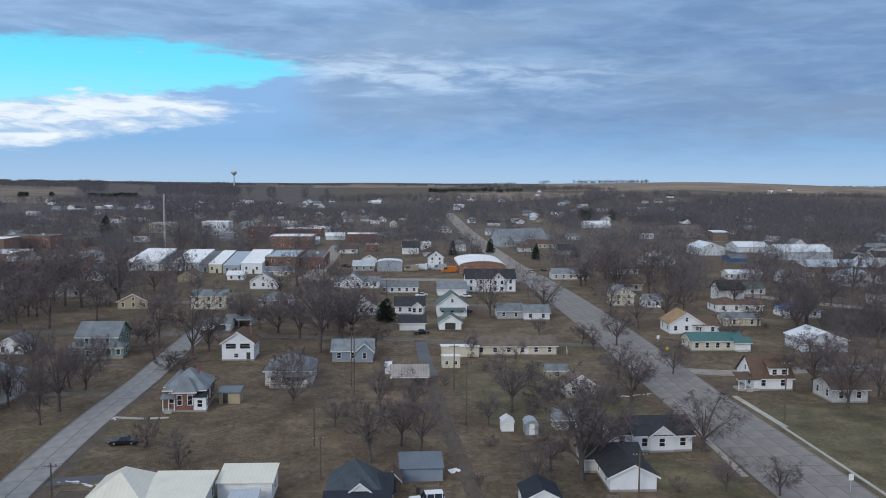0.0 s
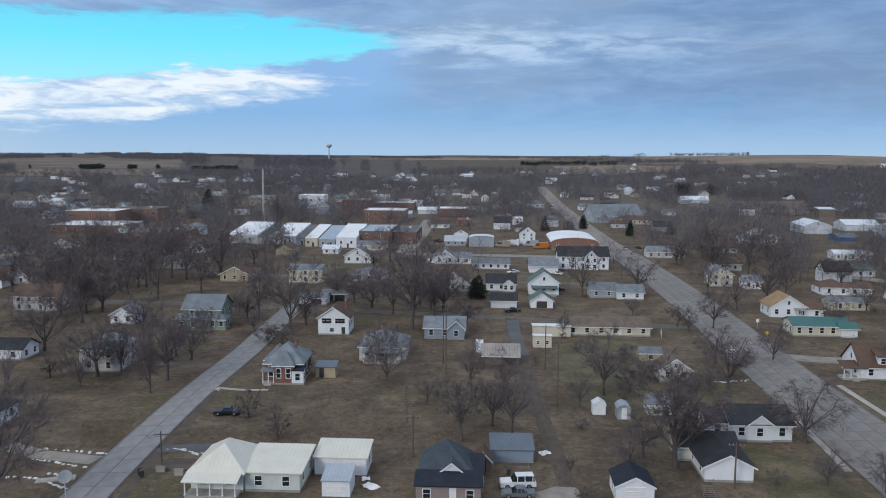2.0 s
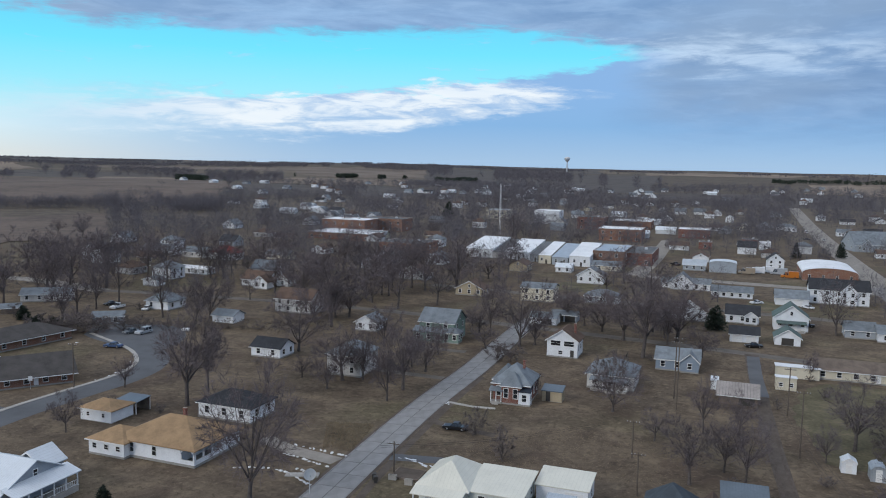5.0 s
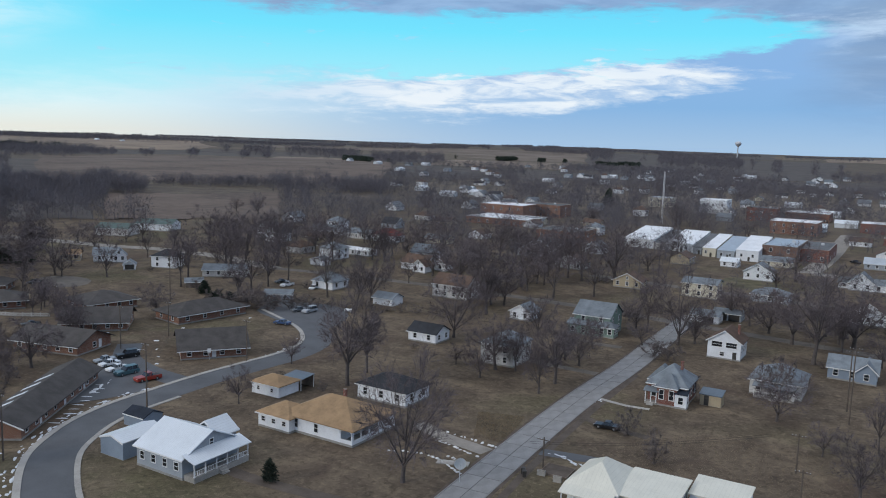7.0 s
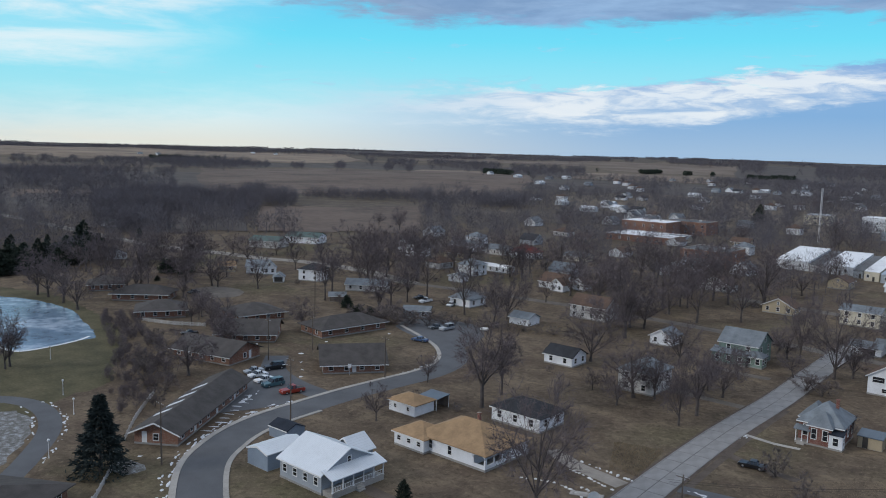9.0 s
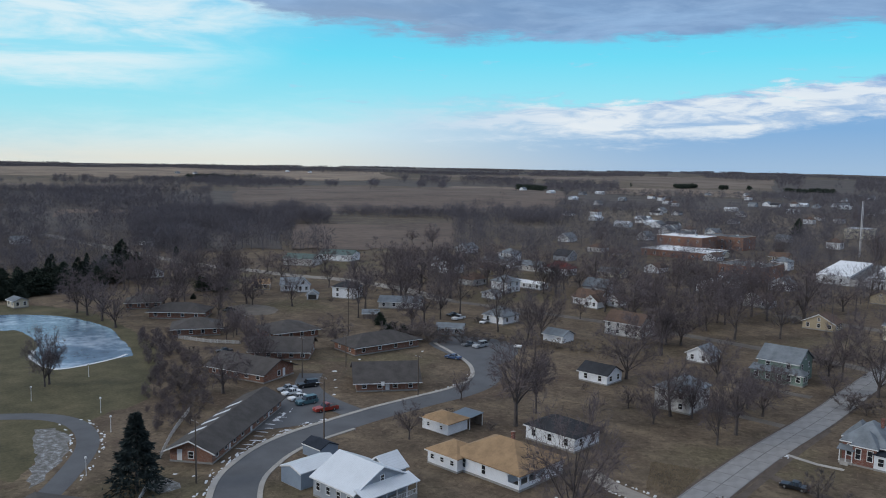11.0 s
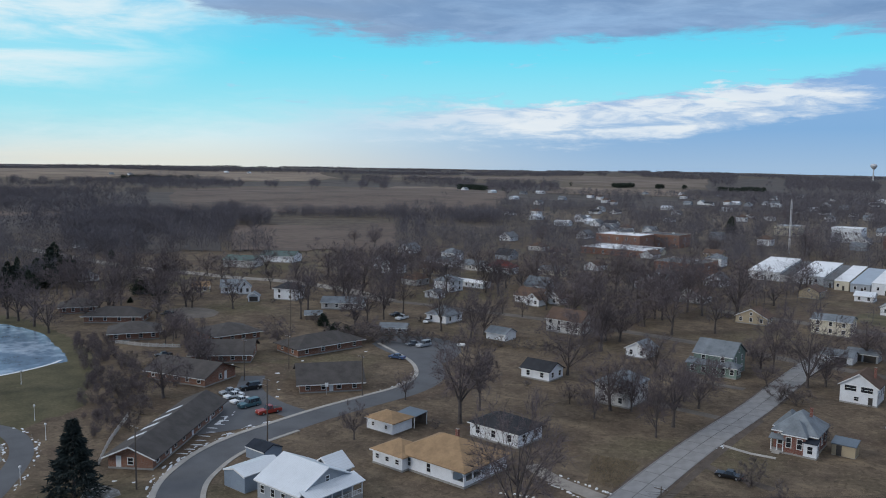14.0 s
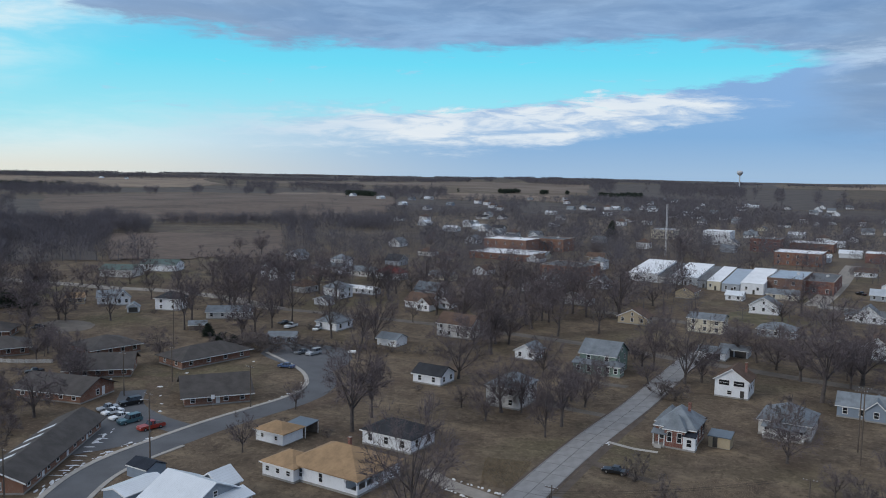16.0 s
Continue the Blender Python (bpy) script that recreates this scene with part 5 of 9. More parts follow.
def vehicle(x, y, rot, kind, col, label, group="parked cars"):
    """A parked car, van or pickup: body, cabin glass, wheels with rims, lamps."""
    L, W, H, hood, cab0, cab1 = {"sedan": (4.7, 1.8, 1.42, 0.82, -0.95, 1.15), "suv": (5.1, 1.95, 1.85, 1.05, -0.9, 2.35), "pickup": (5.5, 1.95, 1.8, 1.05, -0.9, 0.75), "van": (4.9, 1.95, 1.8, 0.95, -1.3, 2.25), "truck": (7.5, 2.3, 2.7, 1.3, -2.6, -0.6)}[kind]
    p = thing("pickup_truck" if kind == "pickup" else "car" if kind != "truck" else "truck", x, y, 0.04, rot, label, "car" if kind != "truck" else "truck", group)
    paint_m = paint("paint_" + col, PAINTS[col])
    bm = bmesh.new()
    g, l, w = 0.28, L / 2, W / 2
    # nose at -x; outline of the side, then both flanks drawn in a little
    o = [(-l, g), (-l, hood - 0.25), (-l + 0.12, hood - 0.08), (cab0 - 0.15, hood), (l - 0.1, hood), (l, hood - 0.15), (l, g)]
    a = [bm.verts.new((q[0], -w, q[1])) for q in o]
    b = [bm.verts.new((q[0], w, q[1])) for q in o]
    bm.faces.new(a)
    bm.faces.new(b[::-1])
    for i in range(len(o)):
        bm.faces.new((a[i], a[(i + 1) % len(o)], b[(i + 1) % len(o)], b[i]))
    bmesh.ops.bevel(bm, geom=[e for e in bm.edges if abs(e.verts[0].co.y) == w and abs(e.verts[1].co.y) == w and e.verts[0].co.y == e.verts[1].co.y], offset=0.07, segments=2, affect="EDGES")
    part("body", bm, paint_m, p)
    bm = bmesh.new()
    w2 = w - 0.22
    prism_bm(bm, [(cab0, -w + 0.07, hood - 0.02), (cab1, -w + 0.07, hood - 0.02), (cab1 - (0.15 if kind != "sedan" else 0.55), -w2, H - 0.06), (cab0 + 0.6, -w2, H - 0.06)],
             [(cab0, w - 0.07, hood - 0.02), (cab1, w - 0.07, hood - 0.02), (cab1 - (0.15 if kind != "sedan" else 0.55), w2, H - 0.06), (cab0 + 0.6, w2, H - 0.06)])
    part("glass", bm, M_GLASS, p, "dark window glass")
    bm = bmesh.new()
    box_bm(bm, cab0 + 0.56, cab1 - (0.12 if kind != "sedan" else 0.5), -w2 - 0.02, w2 + 0.02, H - 0.07, H)
    part("roof", bm, paint_m, p)
    for q in ((cab0 + 0.75, 0), (cab1 - 0.3, 0), ((cab0 + cab1) / 2 + 0.2, 0)):
        for s in (-1, 1):
            bm = bmesh.new()
            prism_bm(bm, [(q[0] - 0.05, s * (w - 0.06), hood - 0.02), (q[0] + 0.06, s * (w - 0.06), hood - 0.02), (q[0] + 0.06, s * (w2 + 0.015), H - 0.06), (q[0] - 0.05, s * (w2 + 0.015), H - 0.06)],
                     [(q[0] - 0.05, s * (w - 0.10), hood - 0.02), (q[0] + 0.06, s * (w - 0.10), hood - 0.02), (q[0] + 0.06, s * (w2 - 0.02), H - 0.06), (q[0] - 0.05, s * (w2 - 0.02), H - 0.06)])
            part("pillar", bm, paint_m, p)
    if kind == "pickup":
        bm = bmesh.new()
        box_bm(bm, cab1 + 0.12, l - 0.12, -w + 0.14, w - 0.14, hood - 0.02, hood + 0.012)
        part("bed", bm, M_DARKTRIM, p, "dark open load bed")
    if kind == "truck":
        bm = bmesh.new()
        box_bm(bm, cab1 + 0.1, l, -w, w, hood, H + 0.3)
        part("box", bm, paint_m, p, "box load body")
    if "tyre" not in CACHE:
        bm = bmesh.new()
        cyl_bm(bm, (0, -0.11, 0), (0, 0.11, 0), 0.34, 0.34, 14)
        CACHE["tyre"] = finish(bm, "wheel", M_TYRE)
        bm = bmesh.new()
        cyl_bm(bm, (0, -0.125, 0), (0, 0.125, 0), 0.2, 0.2, 10)
        CACHE["rim"] = finish(bm, "rim", M_RIM)
    for sx in (-l * 0.62, l * 0.6):
        for sy in (-1, 1):
            o = put("wheel", CACHE["tyre"], p, "", pose(sx, sy * (w - 0.1), 0.34))
            put("rim", CACHE["rim"], o)
    for sx, mt, nm in ((-l, M_HEAD, "headlight"), (l, M_LAMP, "tail_light")):
        for sy in (-1, 1):
            bm = bmesh.new()
            box_bm(bm, sx - 0.03, sx + 0.03, sy * (w - 0.3) - 0.16, sy * (w - 0.3) + 0.16, hood - 0.32, hood - 0.18)
            part(nm, bm, mt, p)
    return p


PAINTS = {"black": (0.012, 0.013, 0.015), "white": (0.72, 0.73, 0.74), "silver": (0.36, 0.38, 0.40), "red": (0.30, 0.035, 0.02), "blue": (0.05, 0.09, 0.18), "teal": (0.06, 0.13, 0.15), "grey": (0.12, 0.13, 0.14), "orange": (0.5, 0.16, 0.02), "tan": (0.33, 0.27, 0.2)}
CREAM = (-40.4, 109.5)
MAUVE = (-11.5, 110.2)
MAST = (-183.5, 536.5, 35.0)

# ======================= houses =======================
h = house(-51.3, 163.2, 5.0, 7.8, 9.2, 4.2, 7.4, "hip", M_BRICK, M_SH_GREY, "red brick house with grey hipped roof and white trim", wins={"f": 3, "l": 3, "r": 3, "b": 2}, win=(0.9, 2.0), base=0.5)
brick_house = h
h = house(-43.5, 164.9, 3.3, 4.2, 3.0, 2.2, 2.8, "shed_front", M_TAN, M_MT_SLATE, "small tan garden shed with bluish metal roof", "shed", "shed", wins={}, doors=(("f", -0.8, "dark"),), base=0.05, over=0.2)
h = house(-51.8, 206.9, 3.3, 8.0, 8.0, 4.6, 7.3, "gable_y", M_WHITE, M_SH_BROWN, "white two-storey house with enclosed upper porch", wins={"l": 3, "r": 3, "b": 2}, gable_win=False)
white_gable = h
h = house(-34.4, 183.7, 3.3, 10.4, 11.0, 3.4, 6.2, "hip", M_DIRTY, M_SH_GREY, "weathered white bungalow with grey hipped roof")
porch(h, pose(0, -5.5, 0), 8.0, 2.2, 2.5, M_SH_GREY, rail=True)
h = house(-22.8, 206.4, 3.3, 10.2, 8.0, 2.9, 5.0, "gable_x", M_BLUEGREY, M_SH_GREY, "blue-grey single-storey house with grey roof", doors=(("f", 1.5, "white"),))
block(h, 3.0, -1.2, 4.2, 7.0, 2.9, 4.8, "gable_y", M_BLUEGREY, M_SH_GREY, wins={"f": 1, "r": 2}, gable_win=False)
h = house(-7.4, 182.3, 3.3, 7.9, 7.0, 2.2, 4.0, "gable_x", M_BOARD, M_MT_RUST, "old board barn with streaky tin roof", "barn", "barn", wins={}, doors=(("f", 1.8, "open"),), base=0, over=0.5)
h = house(-12.8, 190.6, 3.3, 1.6, 2.0, 2.0, 2.5, "shed_front", M_WHITE, M_MT_WHITE, "small white lean-to beside the barn", "shed", "shed", wins={}, base=0, over=0.1)
h = house(-28.2, 115.9, 3.3, 7.7, 5.8, 2.6, 3.3, "shed_front", M_WHITE, M_MT_CREAM, "white garage with flat cream metal roof", "garage", "garage", wins={"r": 1}, doors=(("f", 1.8, "garage"),), base=0.1, over=0.25)
h = house(-27.0, 107.6, 3.3, 3.9, 4.3, 2.2, 2.9, "shed_front", M_WHITE, M_MT_GREY, "small white shed with bluish ribbed roof", "shed", "shed", wins={}, doors=(("f", 0, "garage"),), base=0.05, over=0.15)
h = house(-7.3, 118.1, 3.3, 2.5, 3.5, 1.9, 3.2, "gable_y", M_BOARD, M_SH_BROWN, "small brown board shed behind house", "shed", "shed", wins={}, doors=(("f", 0, "dark"),), base=0.05, over=0.2)
h = house(-3.2, 123.3, 5.0, 6.5, 4.3, 1.9, 3.0, "shed_front", M_BLUEGREY, M_MT_SLATE, "long slate-blue metal shed on grass", "shed", "shed", wins={}, base=0.05, over=0.2)
h = house(13.9, 111.7, 3.3, 5.2, 5.8, 2.2, 3.5, "gable_y", M_WHITE, M_SH_NAVY, "white shed with charcoal gable roof", "shed", "shed", wins={"l": 1}, doors=(("f", 0, "garage"),), base=0.1, over=0.2)
h = house(12.0, 147.2, 3.3, 2.3, 2.3, 1.9, 2.6, "gable_y", M_WHITE, M_MT_WHITE, "little white garden shed on the lawn", "shed", "shed", wins={}, doors=(("f", 0, "white"),), base=0.05, over=0.1)
h = house(16.2, 145.6, 3.3, 2.3, 3.2, 1.9, 2.7, "gambrel", M_MT_GREY, M_MT_GREY, "galvanised barn-shaped garden shed", "shed", "shed", wins={}, doors=(("f", 0, "white"),), base=0.05)
h = house(37.4, 139.8, 5.0, 10.0, 8.6, 3.0, 5.0, "gable_x", M_WHITE, M_SH_BLACK, "white cottage with charcoal roof and front gable", wins={"f": 3, "l": 2, "r": 2, "b": 2})
block(h, -0.4, -3.3, 4.2, 2.6, 3.0, 4.6, "gable_y", M_WHITE, M_SH_BLACK, wins={"f": 1}, gable_win=False)
block(h, -6.6, 0.8, 3.4, 6.0, 2.6, 4.0, "gable_x", M_WHITE, M_SH_BLACK, wins={"f": 1, "l": 1}, gable_win=False)
h = house(28.2, 122.0, 3.3, 7.0, 9.0, 2.4, 4.1, "gable_y", M_WHITE, M_SH_BLACK, "white garage with charcoal gable roof", "garage", "garage", wins={"l": 2}, gable_win=False)
block(h, -1.0, 6.5, 9.0, 6.0, 2.4, 3.8, "gable_x", M_DIRTY, M_SH_BLACK, wins={"l": 1})
M_SH_DUN = material("dun_shingles", (0.150, 0.118, 0.095), 0.9, var=0.3, scale=0.5, fine=9, stripes=("Z", 0.12, 0.3, 0.5))
h = house(19.0, 215.9, 3.3, 21.7, 9.0, 2.5, 4.3, "gable_x", M_CREAM, M_SH_DUN, "long cream ranch house with dun-brown roof", doors=(("f", 3.0, "white"),))
h = house(2.1, 198.3, 3.3, 4.4, 4.0, 2.4, 2.9, "shed_back", M_CREAM, M_MEMBRANE, "small cream flat-roofed outbuilding", "shed", "shed", wins={"f": 2}, base=0.05, over=0.2, win=(0.7, 0.8))
h = house(4.6, 211.3, 3.3, 9.6, 5.0, 2.2, 2.7, "shed_back", M_CREAM, M_MEMBRANE, "flat pale carport beside the ranch house", "carport", "carport", wins={}, base=0.05, over=0.3)
h = house(26.6, 188.4, 3.3, 5.0, 4.0, 1.9, 2.9, "gable_x", M_TAN, M_SH_GREY, "small tan outbuilding with grey roof", "shed", "shed", wins={"f": 1}, base=0.05, over=0.25)
h = house(29.3, 172.6, 3.3, 6.4, 6.0, 2.8, 5.0, "gable_y", M_DIRTY, M_SH_DUN, "weathered white cottage behind tall bare trees", wins={"f": 2, "l": 1})
h = house(23.0, 149.1, 3.3, 4.6, 4.0, 2.2, 3.4, "gable_x", M_DIRTY, M_SH_GREY, "weathered pale shed behind tall bare trees", "shed", "shed", wins={}, doors=(("f", 1.0, "dark"),), base=0.1)
h = house(3.0, 274.1, 3.3, 9.9, 9.0, 4.4, 8.0, "gable_y", M_WHITE, M_SH_GREEN, "white two-storey house with dark gable roof", storeys=1, wins={"f": 3, "l": 3, "r": 3})
porch(h, pose(0, -4.5, 0), 8.0, 2.2, 2.7, M_SH_GREEN)
h = house(2.2, 250.6, 3.3, 6.8, 7.0, 2.4, 4.6, "gable_y", M_WHITE, M_SH_GREEN, "white gabled garage with open door", "garage", "garage", wins={}, doors=(("f", 0, "open"),), gable_win=False, base=0.1)
h = house(-11.4, 279.8, 3.3, 10.0, 9.0, 2.9, 5.4, "gable_x", M_WHITE, M_SH_BLACK, "white house with charcoal roof")
block(h, 2.5, -4.6, 4.0, 2.5, 2.8, 4.3, "gable_y", M_WHITE, M_SH_BLACK, wins={"f": 2}, gable_win=False)
h = house(-9.3, 248.4, 3.3, 7.8, 6.0, 2.5, 4.2, "gable_x", M_WHITE, M_SH_BLACK, "white double garage with charcoal roof", "garage", "garage", wins={}, doors=(("f", -1.9, "garage"), ("f", 1.9, "garage")), base=0.1)
h = house(-27.7, 277.2, 3.3, 10.3, 11.0, 3.4, 7.0, "gable_y", M_WHITE, M_SH_BROWN, "white storey-and-a-half house with brown gable roof")
block(h, 7.0, -2.0, 3.0, 4.0, 2.4, 3.4, "gable_y", M_WHITE, M_SH_BROWN, wins={"f": 1}, gable_win=False)
h = house(-17.7, 330.6, 3.3, 14.9, 7.0, 2.5, 4.3, "gable_x", M_WHITE, M_SH_GREY, "white ranch house with grey roof", wins={"f": 5, "l": 1, "r": 1})
h = house(-37.9, 343.4, 3.3, 8.5, 9.0, 3.2, 6.6, "gable_y", M_WHITE, M_SH_GREY, "white house with grey cross-gabled roof")
block(h, 7.5, 0.0, 7.0, 7.0, 2.8, 4.6, "gable_x", M_WHITE, M_SH_GREY, wins={"f": 2}, gable_win=False)
block(h, -6.0, 1.0, 4.0, 6.0, 2.6, 4.2, "gable_x", M_WHITE, M_SH_GREY, wins={"f": 1}, gable_win=False)
h = house(3.4, 326.0, 3.3, 11.3, 10.0, 2.7, 5.2, "gable_x", M_WHITE, M_SH_GREY, "white double garage with grey roof", "garage", "garage", wins={}, doors=(("f", 2.2, "garage"),), base=0.1)
h = house(19.4, 336.3, 3.3, 20.3, 10.0, 5.6, 9.0, "gable_x", M_WHITE, M_SH_BLACK, "large white two-storey house with charcoal roof", storeys=2, wins={"f": 5, "l": 2, "r": 3, "b": 3})
block(h, 3.0, -5.0, 5.5, 3.0, 5.4, 8.2, "gable_y", M_WHITE, M_SH_BLACK, wins={"f": 2}, storeys=2)
h = house(22.1, 271.7, 3.3, 8.2, 8.0, 2.6, 4.6, "gable_x", M_GREY, M_SH_GREY, "grey ranch house with white end wing")
block(h, 8.5, -3.0, 8.5, 8.0, 2.6, 4.5, "gable_x", M_WHITE, M_SH_GREY, wins={"f": 2})
h = house(74.5, 222.4, 3.3, 14.4, 8.0, 2.8, 4.4, "gable_x", M_CREAM, M_MT_TEAL, "cream ranch house with teal metal roof", wins={"f": 5, "l": 2, "r": 1})
block(h, 6.6, -3.0, 4.2, 4.0, 2.5, 3.6, "gable_x", M_WHITE, M_MT_TEAL, wins={}, doors=(("f", 0, "garage"),), gable_win=False)
h = house(73.0, 246.4, 3.3, 10.1, 9.0, 3.4, 6.6, "gable_y", M_WHITE, M_SH_TAN, "white house with tan gabled roof")
block(h, 6.0, -1.0, 8.0, 7.0, 2.8, 4.4, "gable_x", M_WHITE, M_SH_BROWN, wins={"f": 2, "r": 1}, gable_win=False)
h = house(72.8, 181.4, 3.3, 8.8, 9.0, 3.0, 7.0, "gable_x", M_WHITE, M_SH_BROWN, "white house with brown roof, dormer and porch")
block(h, 1.4, -2.2, 4.2, 4.0, 5.0, 6.2, "shed_front", M_WHITE, M_SH_BROWN, wins={"f": 2}, base=3.0, gable_win=False)
porch(h, pose(-5.6, -1.8, 0), 4.6, 3.0, 2.6, M_SH_BROWN, posts=4, drop=0.9)
h = house(100.4, 287.4, 3.3, 9.2, 9.0, 2.9, 5.0, "hip", M_WHITE, M_SH_BROWN, "white bungalow with brown hipped roof")
block(h, 8.4, 0.0, 7.8, 7.0, 2.6, 4.0, "gable_x", M_WHITE, M_SH_BROWN, wins={"f": 2}, gable_win=False)
h = house(95.5, 260.4, 3.3, 11.6, 7.0, 2.6, 3.5, "gable_x", M_CREAM, M_SH_GREY, "cream garage with grey roof", "garage", "garage", wins={"f": 2}, base=0.1, gable_win=False)
h = house(121.2, 276.5, 3.3, 12.2, 9.0, 2.9, 5.2, "hip", M_WHITE, M_MT_BLUE, "white bungalow with bright blue metal roof", doors=(("f", 2.0, "white"),))
h = house(103.3, 222.8, 3.3, 12.4, 10.5, 3.4, 5.6, "gable_y", M_MT_WHITE, M_MT_WHITE, "white ribbed metal shed with gable front", "shed", "shed", wins={}, base=0.05)
h = house(84.9, 171.0, 3.3, 7.6, 8.0, 3.0, 4.8, "gable_x", M_DIRTY, M_SH_BROWN, "weathered white house behind bare trees")
h = house(121.2, 331.9, 3.3, 18.6, 9.0, 2.8, 4.6, "gable_x", M_WHITE, M_SH_GREEN, "white house with dark green roof")
h = house(66.1, 300.8, 3.3, 7.8, 9.0, 4.6, 7.0, "gable_y", M_CREAM, M_SH_GREY, "cream two-storey house among trees", storeys=2)
h = house(75.9, 295.5, 3.3, 5.8, 7.0, 3.0, 4.6, "gable_x", M_WHITE, M_SH_GREY, "white cottage among bare trees")
h = house(18.5, 416.9, 3.3, 22.7, 36.0, 3.6, 6.0, "arch", M_BRICK_OR, M_MEMBRANE, "orange brick hall with white arched roof", "hall", "hall", wins={"f": 4}, over=0.3, roof_label="white membrane arched roof")

# ---- the house with the cream metal roof beside the west street
h = thing("house", *CREAM, 0, G, "pale grey-green house with cream metal roofs and porch", "house")
block(h, -3.6, 0.6, 7.4, 9.8, 3.0, 5.6, "hip", M_PALE, M_MT_CREAM, wins={"f": 2, "l": 3, "b": 2}, doors=(("f", 0.0, "white"),))
block(h, 4.1, 0.5, 7.8, 8.6, 2.8, 3.6, "shed_front", M_PALE, M_MT_CREAM, wins={"f": 2, "r": 2, "b": 2}, gable_win=False)
porch(h, pose(-3.8, -4.15, 0), 7.2, 2.6, 2.35, M_MT_CREAM, posts=5, rail=False, drop=0.6)

# ---- the mauve house with the dark blue-grey roof
h = thing("house", *MAUVE, 0, G, "mauve house with dark blue-grey cross-gabled roof", "house")
block(h, -0.6, 2.2, 7.0, 7.4, 3.2, 6.4, "hip", M_MAUVE, M_SH_SLATE, wins={"l": 2, "r": 2, "b": 2}, gable_win=False)
block(h, 3.4, 1.0, 2.6, 5.0, 2.8, 3.8, "shed_front", M_MAUVE, M_SH_NAVY, wins={"r": 1}, gable_win=False, over=0.2)
block(h, 0.3, -0.6, 2.8, 3.6, 3.6, 4.7, "gable_y", M_WHITE, M_SH_SLATE, wins={}, gable_win=False, over=0.25)
block(h, 0.0, -3.9, 8.8, 3.0, 2.6, 3.5, "shed_front", M_MAUVE, M_SH_NAVY, wins={"f": 3}, doors=(("f", 0.6, "white"),), gable_win=False, over=0.3)

# ---- west of the street
h = thing("house", -93.7, 106.9, 0, 2.0, "white house with tan hipped roof and arched corner porch", "house")
tan_house = h
bm = bmesh.new()
roof_solid(bm, "hip", 16.0, 12.4, 3.0, 6.0, 0.5)
part("roof", bm, M_SH_TAN, h, "tan shingled hipped roof")
bm = bmesh.new()
wall_solid(bm, "flat", 13.2, 12.4, 3.0, 3.0)
part("wall", bm, M_WHITE, h, "", pose(-1.4, 0, 0))
bm = bmesh.new()
wall_solid(bm, "flat", 2.8, 5.2, 3.0, 3.0)
part("wall", bm, M_WHITE, h, "", pose(6.6, 3.6, 0))
bm = bmesh.new()
box_bm(bm, -8.04, 8.04, -6.24, 6.24, -0.3, 0.4)
part("foundation", bm, M_FOUND, h, "grey block foundation")
for u in (-5.6, -3.2, 1.4):
    add_window(h, pose(-1.4, 0, 0) @ side_pose("f", 13.2, 12.4, u, 1.0), 0.8, 1.5)


def arch_wall(p, m, w, n, hgt=2.9, half=1.1):
    """A porch wall with n round-headed openings over a half wall, along x from 0 to w."""
    bm = bmesh.new()
    bay, pier = w / n, 0.28
    box_bm(bm, 0, w, 0, 0.18, 0.3, half)
    for i in range(n + 1):
        x = min(max(0.0, i * bay - pier / 2), w - pier)
        box_bm(bm, x, x + pier, 0.004, 0.176, half, 2.0)
    for i in range(n):
        x0, x1 = i * bay + pier * 0.5, (i + 1) * bay - pier * 0.5
        c, r = (x0 + x1) / 2, (x1 - x0) / 2
        k = 8
        for q in range(k):
            a, b = math.pi * q / k, math.pi * (q + 1) / k
            o = [(c - r * math.cos(a), 2.0 + min(r, 0.75) * math.sin(a)), (c - r * math.cos(b), 2.0 + min(r, 0.75) * math.sin(b)), (c - r * math.cos(b), hgt), (c - r * math.cos(a), hgt)]
            prism_bm(bm, [(x, 0, z) for x, z in o], [(x, 0.18, z) for x, z in o])
    part("porch_wall", bm, M_WHITE, p, "white porch wall with round arches", m)


arch_wall(tan_house, pose(5.2, -6.2, 0), 2.8, 1)
arch_wall(tan_house, pose(8.0, -6.0, 0, 0, 0, 90), 6.9, 3)
block(h, -8.6, -4.2, 7.4, 7.0, 2.7, 4.3, "hip", M_WHITE, M_SH_TAN, wins={"f": 3, "l": 1}, win=(0.8, 0.8))
h = house(-117.6, 114.6, 3.3, 7.2, 6.0, 2.4, 3.6, "hip", M_WHITE, M_SH_TAN, "white garage with tan roof", "garage", "garage", wins={"f": 2, "l": 1}, win=(0.6, 0.7), base=0.1)
carport(h, 1.6, 5.2, 5.2, 4.2, 2.3, M_MT_SLATE)
h = house(-96.7, 127.0, 2.0, 11.7, 8.5, 3.0, 5.0, "hip", M_WHITE, M_SH_BLACK, "white bungalow with charcoal hipped roof")
h = house(-102.4, 80.7, 2.5, 10.4, 11.6, 3.4, 6.2, "gable_x", M_GREY, M_MT_WHITE, "grey bungalow with white metal roof and porch", wins={"f": 4, "l": 2, "b": 2}, win=(0.9, 1.2))
metal_house = h
h = house(-113.4, 78.3, 2.5, 5.6, 8.2, 2.8, 3.6, "gable_y", M_BLUEGREY, M_MT_WHITE, "blue-grey garage with pale metal roof beside drive", "garage", "garage", wins={}, base=0.05, over=0.15)
h = house(-122.2, 86.6, 3.3, 5.2, 4.2, 2.0, 2.9, "gable_x", M_BLUEGREY, M_SH_NAVY, "dark blue garden shed behind garage", "shed", "shed", wins={}, base=0.05, over=0.15)
